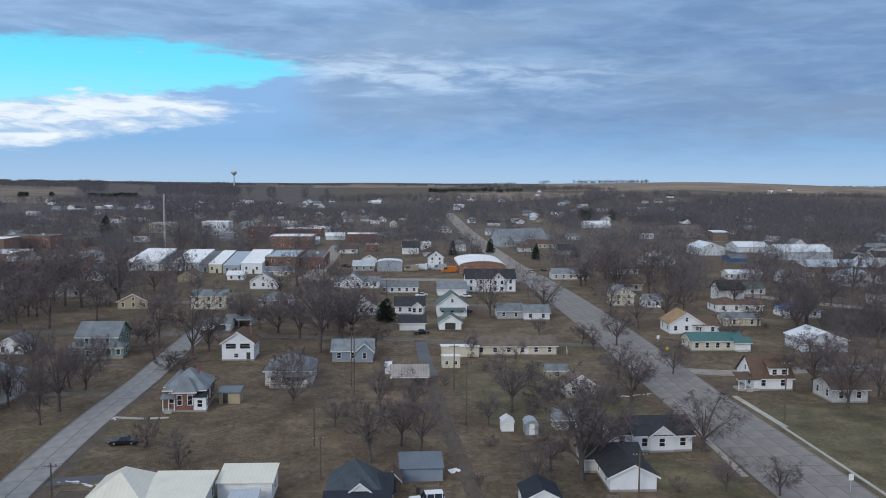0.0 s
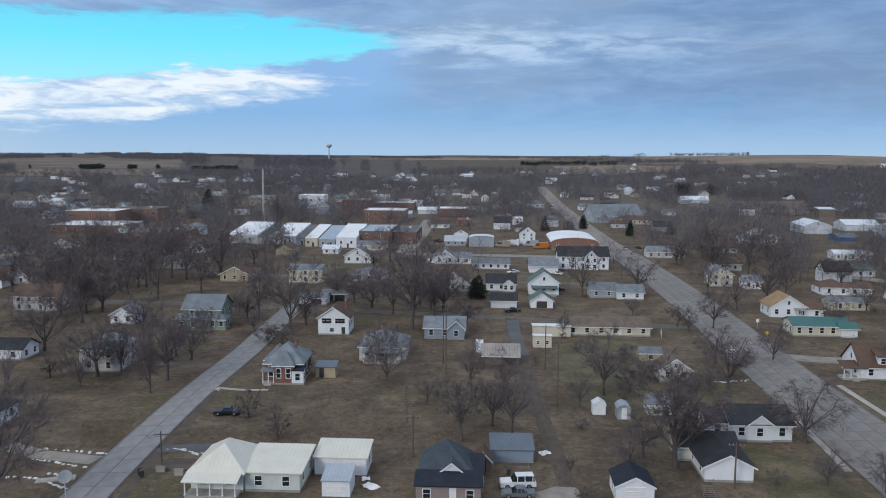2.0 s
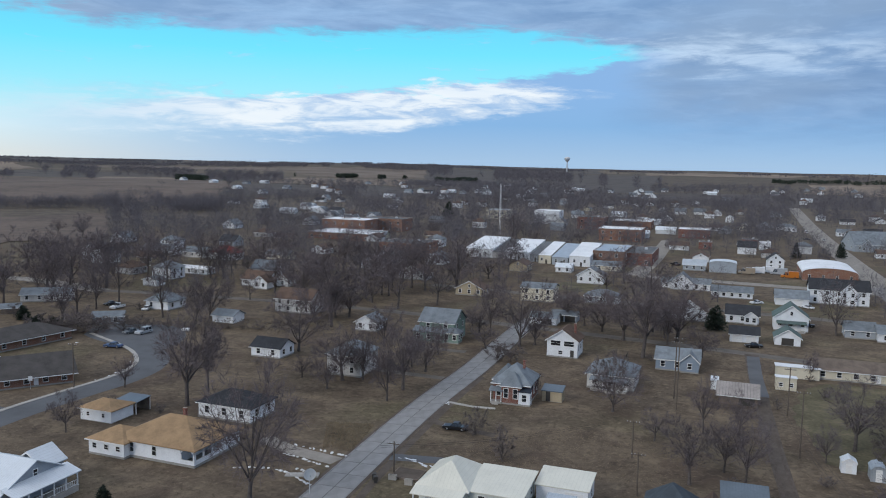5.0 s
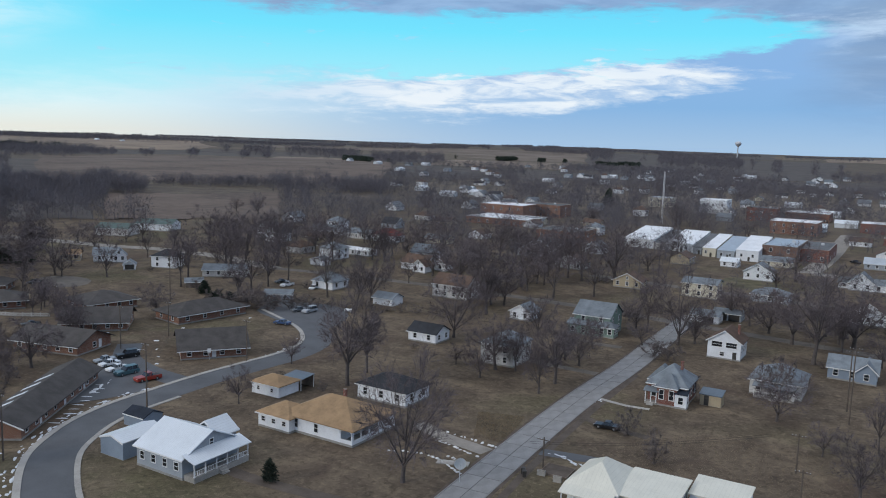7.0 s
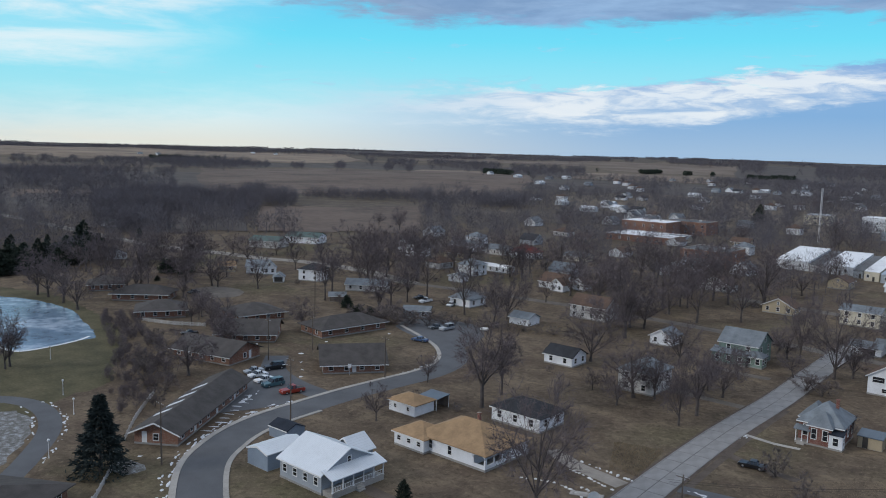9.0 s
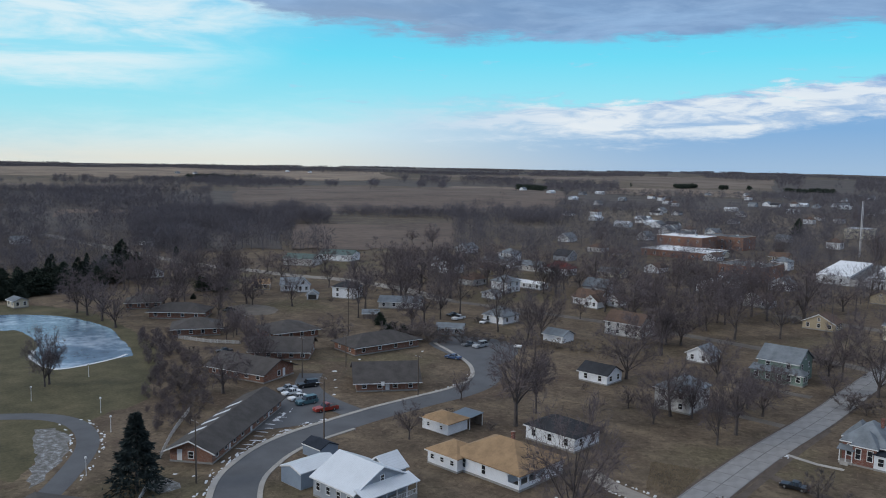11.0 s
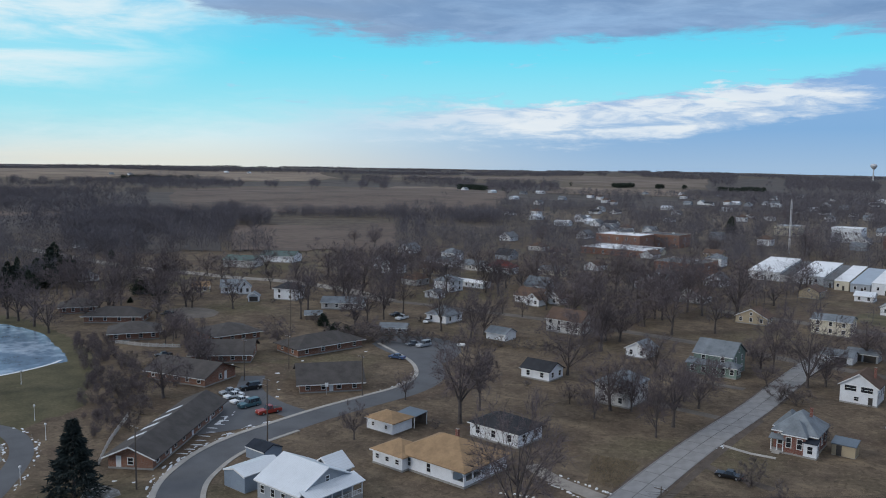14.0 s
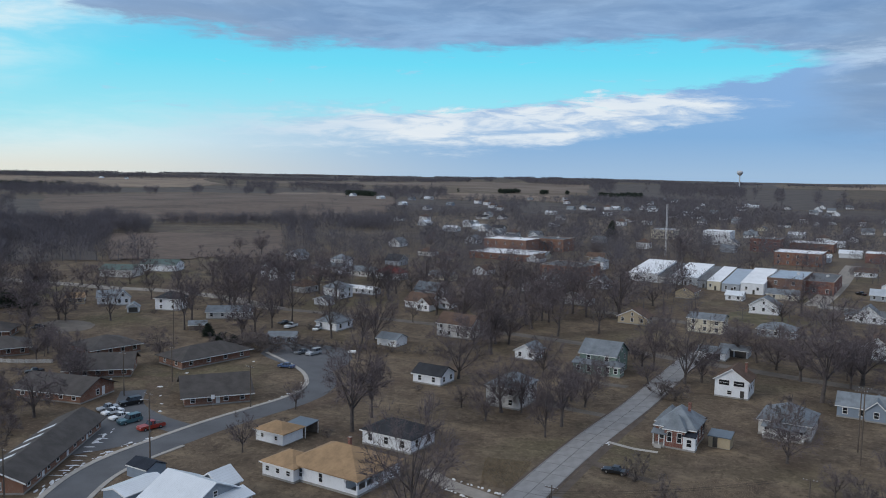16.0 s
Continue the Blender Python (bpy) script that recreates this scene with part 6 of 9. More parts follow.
h = house(-155.2, 200.3, 3.3, 7.3, 6.0, 2.3, 3.7, "gable_x", M_WHITE, M_SH_GREY, "small white garage with grey roof", "garage", "garage", wins={}, base=0.1)
h = house(-118.8, 171.0, 3.3, 8.3, 7.0, 2.6, 4.4, "gable_x", M_WHITE, M_SH_BLACK, "small white house with charcoal roof")
h = house(-92.9, 166.3, 3.3, 8.5, 10.0, 5.0, 7.6, "hip", M_DIRTY, M_SH_GREY, "weathered white two-storey house behind trees", storeys=2)
h = house(-111.9, 211.0, 3.3, 6.6, 7.0, 2.7, 4.6, "gable_y", M_WHITE, M_SH_GREY, "small white gabled house with grey roof")
h = house(-88.4, 210.4, 3.3, 10.3, 10.0, 5.4, 8.4, "gable_x", M_GREEN, M_SH_GREY, "green two-storey house with porch bay", storeys=2, wins={"f": 2, "l": 2, "r": 2, "b": 2})
block(h, 4.6, -4.8, 4.6, 3.6, 3.0, 4.2, "hip", M_GREEN, M_SH_GREY, wins={"f": 2, "r": 2})
block(h, -1.5, -6.2, 9.0, 2.6, 2.8, 3.8, "shed_front", M_GREEN, M_SH_GREY, wins={"f": 3}, gable_win=False)
h = house(-188.5, 264.0, 3.3, 11.4, 10.0, 3.0, 5.8, "gable_x", M_WHITE, M_SH_BROWN, "white house with brown cross-gabled roof")
block(h, 5.0, -6.0, 6.0, 6.0, 3.0, 5.2, "gable_y", M_WHITE, M_SH_BROWN, wins={"f": 2})
block(h, 9.5, 3.0, 5.0, 6.0, 3.0, 5.0, "gable_y", M_WHITE, M_SH_BROWN, wins={"f": 1})
h = house(-186.8, 208.6, 3.3, 8.7, 9.0, 2.9, 5.8, "hip", M_WHITE, M_SH_GREY, "small white house with grey hipped roof")
h = house(-250.9, 323.5, 3.3, 13.6, 9.0, 3.6, 6.6, "hip", M_WHITE, M_SH_RED, "white two-storey house with red roof", storeys=2)
h = house(-363.3, 270.5, 30.2, 19.4, 12.0, 3.8, 5.8, "gable_x", M_WHITE, M_SH_GREEN, "white shed with green metal roof", "shed", "shed", wins={}, doors=(("f", 4, "garage"),))
h = house(-359.1, 243.5, 28.5, 16.7, 12.0, 3.8, 5.8, "gable_x", M_DIRTY, M_SH_GREEN, "weathered shed with green metal roof", "shed", "shed", wins={})
h = house(-548.3, 160.8, 55.0, 8.8, 8.0, 3.0, 5.0, "gable_x", M_WHITE, M_SH_GREY, "white farmhouse across the road")
h = house(-301.2, 183.3, 51.8, 6.8, 6.0, 2.6, 4.2, "gable_x", M_TAN, M_SH_TAN, "small tan cottage with tan roof")
h = house(-290.2, 191.5, 51.7, 9.3, 8.0, 3.0, 5.4, "gable_x", M_WHITE, M_SH_GREY, "white house with grey cross-gabled roof")
block(h, 5.0, -4.4, 5.0, 4.0, 3.2, 5.6, "gable_y", M_WHITE, M_SH_GREY, wins={"f": 2})
h = house(-266.4, 185.2, 51.3, 4.2, 5.0, 2.2, 3.6, "gable_y", M_WHITE, M_SH_GREY, "little white garage by the hedge", "garage", "garage", wins={}, doors=(("f", 0, "open"),), gable_win=False)
h = house(-261.4, 198.6, 26.2, 9.6, 8.0, 4.6, 6.8, "hip", M_WHITE, M_SH_BLACK, "white two-storey house with dark hipped roof", storeys=2)
h = house(-230.8, 200.7, 37.8, 15.5, 8.0, 2.6, 4.2, "gable_x", M_DIRTY, M_SH_GREY, "long low grey-roofed house")
h = house(-221.4, 178.5, 50.7, 5.5, 4.0, 2.0, 3.0, "gable_x", M_BOARD, M_SH_GREY, "weathered grey garden shed", "shed", "shed", wins={}, base=0.05)
h = house(-184.5, 181.8, 38.7, 8.5, 6.0, 2.4, 3.4, "gable_x", M_GREY, M_SH_GREY, "low grey outbuilding by the hedge", "shed", "shed", wins={"f": 2}, base=0.05)
h = house(-496.1, 221.0, 3.3, 8.9, 8.0, 3.0, 5.0, "gable_x", M_WHITE, M_SH_GREEN, "small white house with green roof by the road")
h = house(-361.5, 161.8, 3.3, 8.3, 8.0, 2.8, 4.6, "gable_x", M_WHITE, M_SH_GREY, "low white house among conifers")
h = house(-549.1, 161.8, 3.3, 10.9, 8.0, 2.8, 4.6, "gable_x", M_WHITE, M_SH_GREY, "white farmhouse by the road")
h = house(-319.0, 92.3, 3.3, 6.5, 5.0, 2.6, 3.6, "gable_x", M_CREAM, M_SH_GREY, "small park shelter with pale walls")
h = house(-289.8, 321.5, 3.3, 17.5, 9.0, 3.0, 5.4, "gable_x", M_WHITE, M_SH_GREY, "white house with grey cross gables")
h = house(-268.7, 323.7, 3.3, 12.3, 9.0, 2.9, 5.0, "gable_x", M_DIRTY, M_SH_GREY, "weathered white bungalow with grey roof")
h = house(-232.3, 276.7, 3.3, 17.8, 6.0, 2.6, 3.4, "gable_x", M_WHITE, M_MEMBRANE, "long white mobile home with pale roof", "mobile home")
h = house(-222.9, 242.8, 3.3, 6.5, 5.0, 2.5, 3.6, "gable_y", M_WHITE, M_SH_GREY, "little white shed with grey roof", "shed", "shed", wins={})
h = house(-173.7, 334.3, 3.3, 11.9, 12.0, 3.2, 6.6, "gable_y", M_WHITE, M_MT_WHITE, "pale house with light metal roof")
h = house(-145.9, 225.4, 3.3, 13.0, 9.0, 4.6, 7.4, "gable_x", M_DIRTY, M_SH_BROWN, "weathered two-storey house behind bare trees", storeys=2)
h = house(-144.0, 312.7, 3.3, 12.3, 9.0, 3.0, 6.0, "gable_y", M_DIRTY, M_SH_BROWN, "dim white house behind bare trees")
h = house(-108.3, 286.3, 3.3, 10.7, 8.0, 2.7, 5.4, "gable_y", M_TAN, M_SH_BROWN, "tan bungalow with broad brown gables")
h = house(-74.5, 339.6, 3.3, 11.0, 9.0, 3.6, 6.8, "gable_y", M_WHITE, M_SH_GREY, "white house with wide grey gable and porch")
h = house(-93.4, 367.5, 3.3, 7.2, 7.0, 2.6, 4.0, "gable_x", M_WHITE, M_MT_WHITE, "small white outbuilding with metal roof", "shed", "shed")
h = house(-59.9, 293.1, 3.3, 12.0, 9.0, 2.8, 4.8, "hip", M_GREY, M_SH_GREY, "grey bungalow with hipped roof")
h = house(-81.9, 286.6, 3.3, 12.0, 9.0, 5.0, 6.4, "gable_x", M_CREAM, M_SH_GREY, "two-storey cream house behind the road-end tree", storeys=2)
h = house(-67.9, 244.8, 3.3, 8.2, 6.0, 2.4, 3.6, "gable_x", M_WHITE, M_SH_GREY, "white outbuilding with grey roof", "garage", "garage", doors=(("f", 1.0, "open"),), wins={})
h = house(-63.5, 253.0, 3.3, 8.1, 6.0, 2.3, 3.2, "gable_x", M_GREY, M_SH_GREY, "grey double carport with open bays", "garage", "garage", wins={}, doors=(("f", -1.7, "open"), ("f", 2.0, "open")), base=0.05)
h = house(-39.8, 409.3, 3.3, 10.4, 8.0, 2.8, 5.0, "gable_x", M_GREY, M_MT_GREY, "pale grey house with light metal roof")
h = house(-26.6, 408.1, 3.3, 12.3, 9.0, 4.5, 5.6, "arch", M_MT_GREY, M_MT_WHITE, "pale quonset-roofed metal shed", "shed", "shed", wins={})
h = house(-48.9, 667.8, 3.3, 17.0, 9.0, 2.8, 4.8, "hip", M_WHITE, M_SH_BROWN, "white bungalow with brown roof")
h = house(-30.9, 682.7, 3.3, 10.4, 8.0, 3.4, 6.4, "gable_y", M_CREAM, M_SH_GREY, "cream gabled house with grey roof")
h = house(-15.3, 691.4, 3.3, 11.9, 8.0, 3.6, 6.8, "gable_y", M_GREY, M_SH_GREY, "grey gabled house with grey roof")
h = house(0.1, 700.7, 3.3, 14.6, 9.0, 3.6, 6.0, "hip", M_WHITE, M_SH_GREY, "white house with wrap porch")
h = house(-47.2, 776.6, 3.3, 7.0, 8.0, 4.4, 6.6, "gable_y", M_WHITE, M_SH_GREY, "narrow white two-storey house", storeys=2)
h = house(40.7, 676.5, 3.3, 11.3, 9.0, 3.2, 5.4, "gable_x", M_WHITE, M_SH_GREY, "white house beside the main road")
h = house(52.8, 568.1, 19.6, 35.4, 20.0, 4.6, 12.0, "gable_x", M_GREY, M_SH_GREY, "large old hall with steep grey cross-gabled roofs", wins={"f": 6, "l": 2, "r": 3})
block(h, 4.0, -9.5, 9.0, 8.0, 4.4, 10.5, "gable_y", M_GREY, M_SH_GREY, wins={"f": 2})
block(h, -11.0, -8.0, 7.0, 6.0, 3.6, 7.6, "gable_y", M_GREY, M_SH_GREY, wins={"f": 2})
h = house(66.7, 552.2, 3.3, 19.3, 10.0, 2.9, 5.6, "gable_x", M_CREAM, M_SH_BROWN, "cream house with brown roof")
h = house(100.5, 631.7, 3.3, 9.3, 9.0, 3.0, 4.8, "gable_x", M_WHITE, M_SH_GREY, "white bungalow with grey roof")
h = house(146.7, 784.4, 3.3, 24.9, 16.0, 4.0, 7.0, "gable_x", M_MT_WHITE, M_MT_WHITE, "white metal shed far across the trees", "shed", "shed", wins={})
h = house(58.9, 378.1, 3.3, 17.0, 8.0, 2.9, 5.0, "gable_x", M_DIRTY, M_SH_GREY, "weathered house beside the main road")
h = house(115.7, 442.1, 3.3, 18.8, 9.0, 2.8, 4.8, "gable_x", M_WHITE, M_SH_GREY, "white house among bare trees")
h = house(88.7, 401.5, 3.3, 13.2, 9.0, 2.8, 4.8, "gable_x", M_WHITE, M_SH_BROWN, "white house with brown roof among trees")
h = house(165.0, 510.7, 3.3, 16.3, 22.0, 5.0, 8.0, "gable_y", M_MT_WHITE, M_MT_WHITE, "white ribbed metal warehouse", "warehouse", "warehouse", wins={})
h = house(199.1, 532.5, 3.3, 20.5, 18.0, 4.0, 6.6, "gable_x", M_MT_WHITE, M_MT_WHITE, "long white metal warehouse", "warehouse", "warehouse", wins={})
h = house(212.5, 486.8, 3.3, 31.0, 22.0, 5.0, 8.4, "gable_x", M_MT_WHITE, M_MT_WHITE, "broad white metal farm-supply shed", "warehouse", "warehouse", wins={})
h = house(198.1, 412.0, 3.3, 41.7, 20.0, 4.2, 6.6, "gable_x", M_BOARD, M_MT_GREY, "long open lumber shed with blue-grey roof", "shed", "shed", wins={}, doors=(("f", -10, "open"), ("f", -6, "open"), ("f", -2, "open"), ("f", 2, "open"), ("f", 6, "open"), ("f", 10, "open")))
h = house(185.0, 363.0, 3.3, 18.6, 14.0, 3.6, 7.0, "gable_y", M_WHITE, M_MT_GREY, "white shed with pale blue roof", "shed", "shed")
h = house(140.8, 382.3, 3.3, 16.0, 8.0, 3.0, 4.4, "gable_x", M_WHITE, M_MT_WHITE, "long white roofed house", "house")
h = house(166.8, 463.3, 3.3, 10.5, 12.0, 3.0, 4.4, "gable_x", M_MT_BLUE, M_MT_SLATE, "low blue metal shed by the yard", "shed", "shed", wins={})
h = house(211.0, 624.7, 3.3, 11.6, 10.0, 7.0, 8.0, "shed_front", M_BOARD, M_MT_WHITE, "tall open grain shed with pale roof", "shed", "shed", wins={})

# ---- downtown blocks
h = house(-149.0, 417.5, 3.3, 15.1, 36.0, 4.4, 8.0, "shed_front", M_WHITE, M_MEMBRANE, "white storefront block with white roof", "building", "commercial_building", "downtown buildings", wins={"f": 2}, doors=(("f", 0.8, "dark"),), over=0.15, base=0.1, gable_win=False)
h = house(-138.1, 418.2, 3.3, 6.8, 36.0, 3.4, 7.0, "shed_front", M_DIRTY, M_TAR, "low storefront with grey felt roof", "building", "commercial_building", "downtown buildings", wins={"f": 1}, doors=(("f", 0.8, "dark"),), over=0.15, base=0.1, gable_win=False)
h = house(-128.1, 418.5, 3.3, 13.1, 36.0, 4.0, 7.6, "shed_front", M_WHITE, M_MEMBRANE, "white storefront with awning and white roof", "building", "commercial_building", "downtown buildings", wins={"f": 2}, doors=(("f", 0.8, "dark"),), over=0.15, base=0.1, gable_win=False)
h = house(-118.1, 414.9, 3.3, 4.1, 36.0, 3.4, 7.0, "shed_front", M_GREY, M_TAR, "narrow grey storefront with felt roof", "building", "commercial_building", "downtown buildings", wins={"f": 1}, doors=(("f", 0.8, "dark"),), over=0.15, base=0.1, gable_win=False)
h = house(-111.1, 410.2, 3.3, 6.2, 36.0, 4.2, 7.8, "shed_front", M_CREAM, M_MEMBRANE, "cream storefront with white roof", "building", "commercial_building", "downtown buildings", wins={"f": 2}, doors=(("f", 0.8, "dark"),), over=0.15, base=0.1, gable_win=False)
h = house(-102.9, 408.7, 3.3, 8.0, 36.0, 3.8, 7.4, "shed_front", M_GREY, M_MT_GREY, "grey storefront with metal roof", "building", "commercial_building", "downtown buildings", wins={"f": 2}, doors=(("f", 0.8, "dark"),), over=0.15, base=0.1, gable_win=False)
h = house(-93.0, 408.1, 3.3, 10.1, 36.0, 5.0, 8.6, "shed_front", M_WHITE, M_MEMBRANE, "white-walled commercial block with white roof", "building", "commercial_building", "downtown buildings", wins={"f": 2}, doors=(("f", 0.8, "dark"),), over=0.15, base=0.1, gable_win=False)
h = shop(-81.1, 419.4, 3.3, 15.4, 38.0, 7.4, M_BRICK_BR, M_MT_GREY, "brown brick two-storey block with pale roof")
h = shop(-70.0, 430.1, 3.3, 16.9, 38.0, 6.1, M_BRICK, M_TAR, "red brick two-storey block")
h = shop(-100.8, 547.3, 3.3, 27.5, 24.0, 7.9, M_BRICK_OR, M_MEMBRANE, "brick block with white roof")
h = shop(-111.9, 653.4, 3.3, 29.8, 24.0, 6.3, M_BRICK_OR, M_MEMBRANE, "far orange brick block with white roof")
h = shop(-138.1, 625.5, 3.3, 20.6, 20.0, 9.6, M_BRICK, M_TAR, "red brick storefront across the square")
h = shop(-183.0, 661.1, 3.3, 20.9, 18.0, 10.8, M_WHITE, M_MEMBRANE, "white corner building with flat roof")
h = shop(-235.6, 687.3, 3.3, 18.2, 22.0, 8.0, M_CREAM, M_MT_GREY, "pale stone building with grey roof")
h = shop(-59.2, 596.1, 3.3, 20.7, 20.0, 6.2, M_BRICK, M_MEMBRANE, "red brick building with white front windows")
h = shop(-44.9, 521.0, 3.3, 7.5, 10.0, 4.2, M_BRICK, M_TAR, "small red brick shop")
h = shop(-20.3, 537.6, 3.3, 8.9, 12.0, 5.9, M_BRICK, M_TAR, "small brick service building")
h = shop(-11.4, 537.3, 3.3, 6.7, 10.0, 4.5, M_WHITE, M_MEMBRANE, "small white service building")
h = shop(-256.4, 454.0, 3.3, 43.5, 30.0, 4.1, M_BRICK_OR, M_MEMBRANE, "low school gymnasium with white flat roof")
h = shop(-279.6, 496.6, 3.3, 32.3, 22.0, 8.6, M_BRICK_OR, M_MEMBRANE, "orange brick school block")
h = shop(-261.7, 520.1, 3.3, 28.6, 20.0, 8.7, M_BRICK_OR, M_TAR, "two-storey brick school wing")
h = shop(-179.7, 380.9, 3.3, 23.2, 24.0, 8.3, M_BRICK_OR, M_TAR, "orange brick block with tall windows")

# ---- brick apartments by the curved drive
h = house(-152.4, 127.5, 55.0, 14.8, 14.4, 2.5, 5.5, "gable_x", M_BRICK_OR, M_SH_APT, "single-storey brick apartment with brown-grey gabled roof", "apartment", "apartment_house", "brick apartments", wins={"f": 4, "l": 2, "r": 2}, over=0.9, doors=(("f", 0, "white"),))
h = house(-194.4, 125.2, 47.5, 15.8, 13.0, 2.5, 5.1, "gable_x", M_BRICK_OR, M_SH_APT, "single-storey brick apartment with brown-grey hipped roof", "apartment", "apartment_house", "brick apartments", wins={"f": 5, "l": 2, "r": 2}, over=0.9)
h = house(-184.1, 150.8, 83.9, 22.0, 11.5, 2.5, 4.8, "hip", M_BRICK_OR, M_SH_APT, "single-storey brick apartment with brown-grey hipped roof", "apartment", "apartment_house", "brick apartments", wins={"f": 4, "l": 2, "r": 2}, over=0.9)
h = house(-215.6, 140.2, 82.0, 14.6, 13.5, 2.5, 4.8, "hip", M_BRICK_OR, M_SH_APT, "single-storey brick apartment with brown-grey hipped roof", "apartment", "apartment_house", "brick apartments", wins={"f": 4, "l": 2, "r": 2}, over=0.9)
h = house(-237.2, 120.8, 62.0, 14.2, 11.5, 2.5, 4.8, "hip", M_BRICK_OR, M_SH_APT, "single-storey brick apartment with brown-grey hipped roof", "apartment", "apartment_house", "brick apartments", wins={"f": 4, "l": 2, "r": 2}, over=0.9)
h = house(-265.5, 129.2, 45.0, 18.6, 10.5, 2.5, 4.8, "hip", M_BRICK_OR, M_SH_APT, "single-storey brick apartment with brown-grey hipped roof", "apartment", "apartment_house", "brick apartments", wins={"f": 4, "l": 2, "r": 2}, over=0.9)
h = house(-291.5, 127.5, 62.0, 11.5, 10.5, 2.5, 4.8, "hip", M_BRICK_OR, M_SH_APT, "single-storey brick apartment with brown-grey hipped roof", "apartment", "apartment_house", "brick apartments", wins={"f": 4, "l": 2, "r": 2}, over=0.9)

# ---- further parts of the nearer houses
# brick house: front porch, white bay, chimney
porch(brick_house, pose(-2.9, -4.6, 0), 2.4, 1.5, 2.7, M_SH_GREY, posts=3, rail=False, drop=0.5)
block(brick_house, 3.1, -5.0, 2.4, 2.0, 2.9, 3.7, "shed_front", M_WHITE, M_SH_NAVY, wins={"f": 1, "r": 1}, over=0.2, win=(0.9, 1.5), gable_win=False)
chimney(brick_house, 1.6, 0.5, 6.4, 8.0)
block(brick_house, 0.2, -4.2, 4.0, 3.4, 4.2, 6.6, "hip", M_BRICK, M_SH_GREY, wins={"f": 2}, over=0.4, win=(0.85, 1.9))
block(brick_house, -2.4, 1.6, 4.2, 6.0, 4.2, 6.6, "hip", M_BRICK, M_SH_GREY, wins={}, over=0.45)
# upper glazed porch of the white gabled house
add_window(white_gable, pose(-0.4, -4.0, 0.9), 1.0, 0.9, M_TRIM)
add_door(white_gable, pose(2.6, -4.0, 0.05), mat=M_DARKTRIM)
for u in (-1.75, 1.75):
    add_window(white_gable, pose(u, -4.0, 3.1), 2.5, 1.25, M_TRIM)
chimney(white_gable, 2.4, 1.0, 5.6, 8.2)
# tan-roofed house
chimney(tan_house, 0.6, 1.0, 5.4, 7.0)
# metal-roofed bungalow: gabled front porch, rear wing
block(metal_house, -1.4, 7.0, 5.4, 4.0, 3.0, 4.9, "gable_y", M_GREY, M_MT_WHITE, wins={"b": 1, "r": 1}, gable_win=False)
porch(metal_house, pose(5.2, 0, 0, 0, 0, 90), 11.2, 2.4, 3.0, M_MT_WHITE, posts=6, rail=True, drop=0.9, deck=0.9)


# ---- the long apartment wing along the drive
h = thing("apartment_house", -144.6, 80.6, 0, 37.0, "long brick apartment wing with low brown-grey gable roof", "apartment", "brick apartments")
block(h, 0, 0, 8.2, 35.0, 2.5, 4.3, "gable_y", M_BRICK_OR, M_SH_APT, wins={"r": 9, "l": 6, "f": 1}, over=0.9, doors=(("f", -2.2, "white"), ("r", -10.0, "white"), ("r", 0.5, "white"), ("r", 10.0, "white")), gable_win=False)
for k in range(4):
    bm = bmesh.new()
    box_bm(bm, -1.7 - 0.1 * (k % 3), 1.7, -0.8, 0.7, -0.03, 0.06)
    part("roof_snow", bm, M_SNOW, h, "strip of old snow on the roof", pose(-2.3, -10.0 + 5.6 * k, 3.52, 0, -23.7, 0))
h = thing("apartment_house", -181.6, 107.2, 0, 18.0, "brick apartment wing with gabled end and white door", "apartment", "brick apartments")
block(h, 0, 0, 18.0, 11.6, 2.5, 4.9, "gable_x", M_BRICK_OR, M_SH_APT, wins={"f": 5, "r": 1}, over=0.9, doors=(("r", 2.0, "white"),), gable_win=False)
h = thing("apartment_house", -122.0, 36.0, 0, 33.0, "brick apartment with brown-grey hipped roof", "apartment", "brick apartments")
block(h, 0, 0, 12.0, 16.0, 2.5, 4.3, "hip", M_BRICK_OR, M_SH_APT, wins={"r": 4, "l": 4, "b": 2}, over=0.9)

# ======================= trees, one by one =======================
plant(21.6, 122.1, 18.5, 6.9)
plant(25.2, 127.1, 12.9, 5.2)
plant(44.6, 135.6, 12.0, 6.2, "tree", 4)
plant(39.5, 166.6, 12.4, 5.2)
plant(40.9, 185.9, 9.6, 4.7)
plant(13.8, 158.6, 13.1, 6.3)
plant(-11.6, 129.5, 10.6, 4.8)
plant(-7.0, 137.5, 9.9, 3.8)
plant(-3.5, 134.6, 10.2, 3.9)
plant(-30.3, 162.4, 11.4, 5.6)
plant(-32.5, 212.6, 21.8, 9.1)
plant(-65.2, 209.5, 20.7, 8.5)
plant(-41.1, 231.4, 16.4, 6.6)
plant(-30.9, 240.4, 11.9, 5.1)
plant(-18.2, 220.3, 9.4, 4.3)
plant(34.5, 279.1, 13.8, 7.4)
plant(16.0, 270.3, 17.5, 5.7)
plant(-17.9, 260.3, 8.3, 3.3, "fir", 1)
plant(7.4, 209.0, 7.0, 1.9)
plant(28.8, 239.0, 5.4, 2.4)
plant(39.2, 226.1, 6.1, 3.2)
plant(41.0, 218.5, 6.2, 2.4)
plant(-74.8, 148.4, 15.1, 4.2)
plant(-86.9, 160.2, 13.8, 3.9)
plant(-41.9, 126.3, 5.8, 2.4, "shrub")
plant(-50.4, 136.6, 5.4, 2.4, "shrub")
plant(-66.0, 194.1, 4.4, 4.0, "shrub")
plant(-61.8, 191.9, 5.2, 3.9, "shrub")
plant(42.5, 118.3, 5.9, 2.8)
plant(49.7, 116.3, 6.6, 3.0)
plant(82.5, 177.8, 12.7, 7.7)
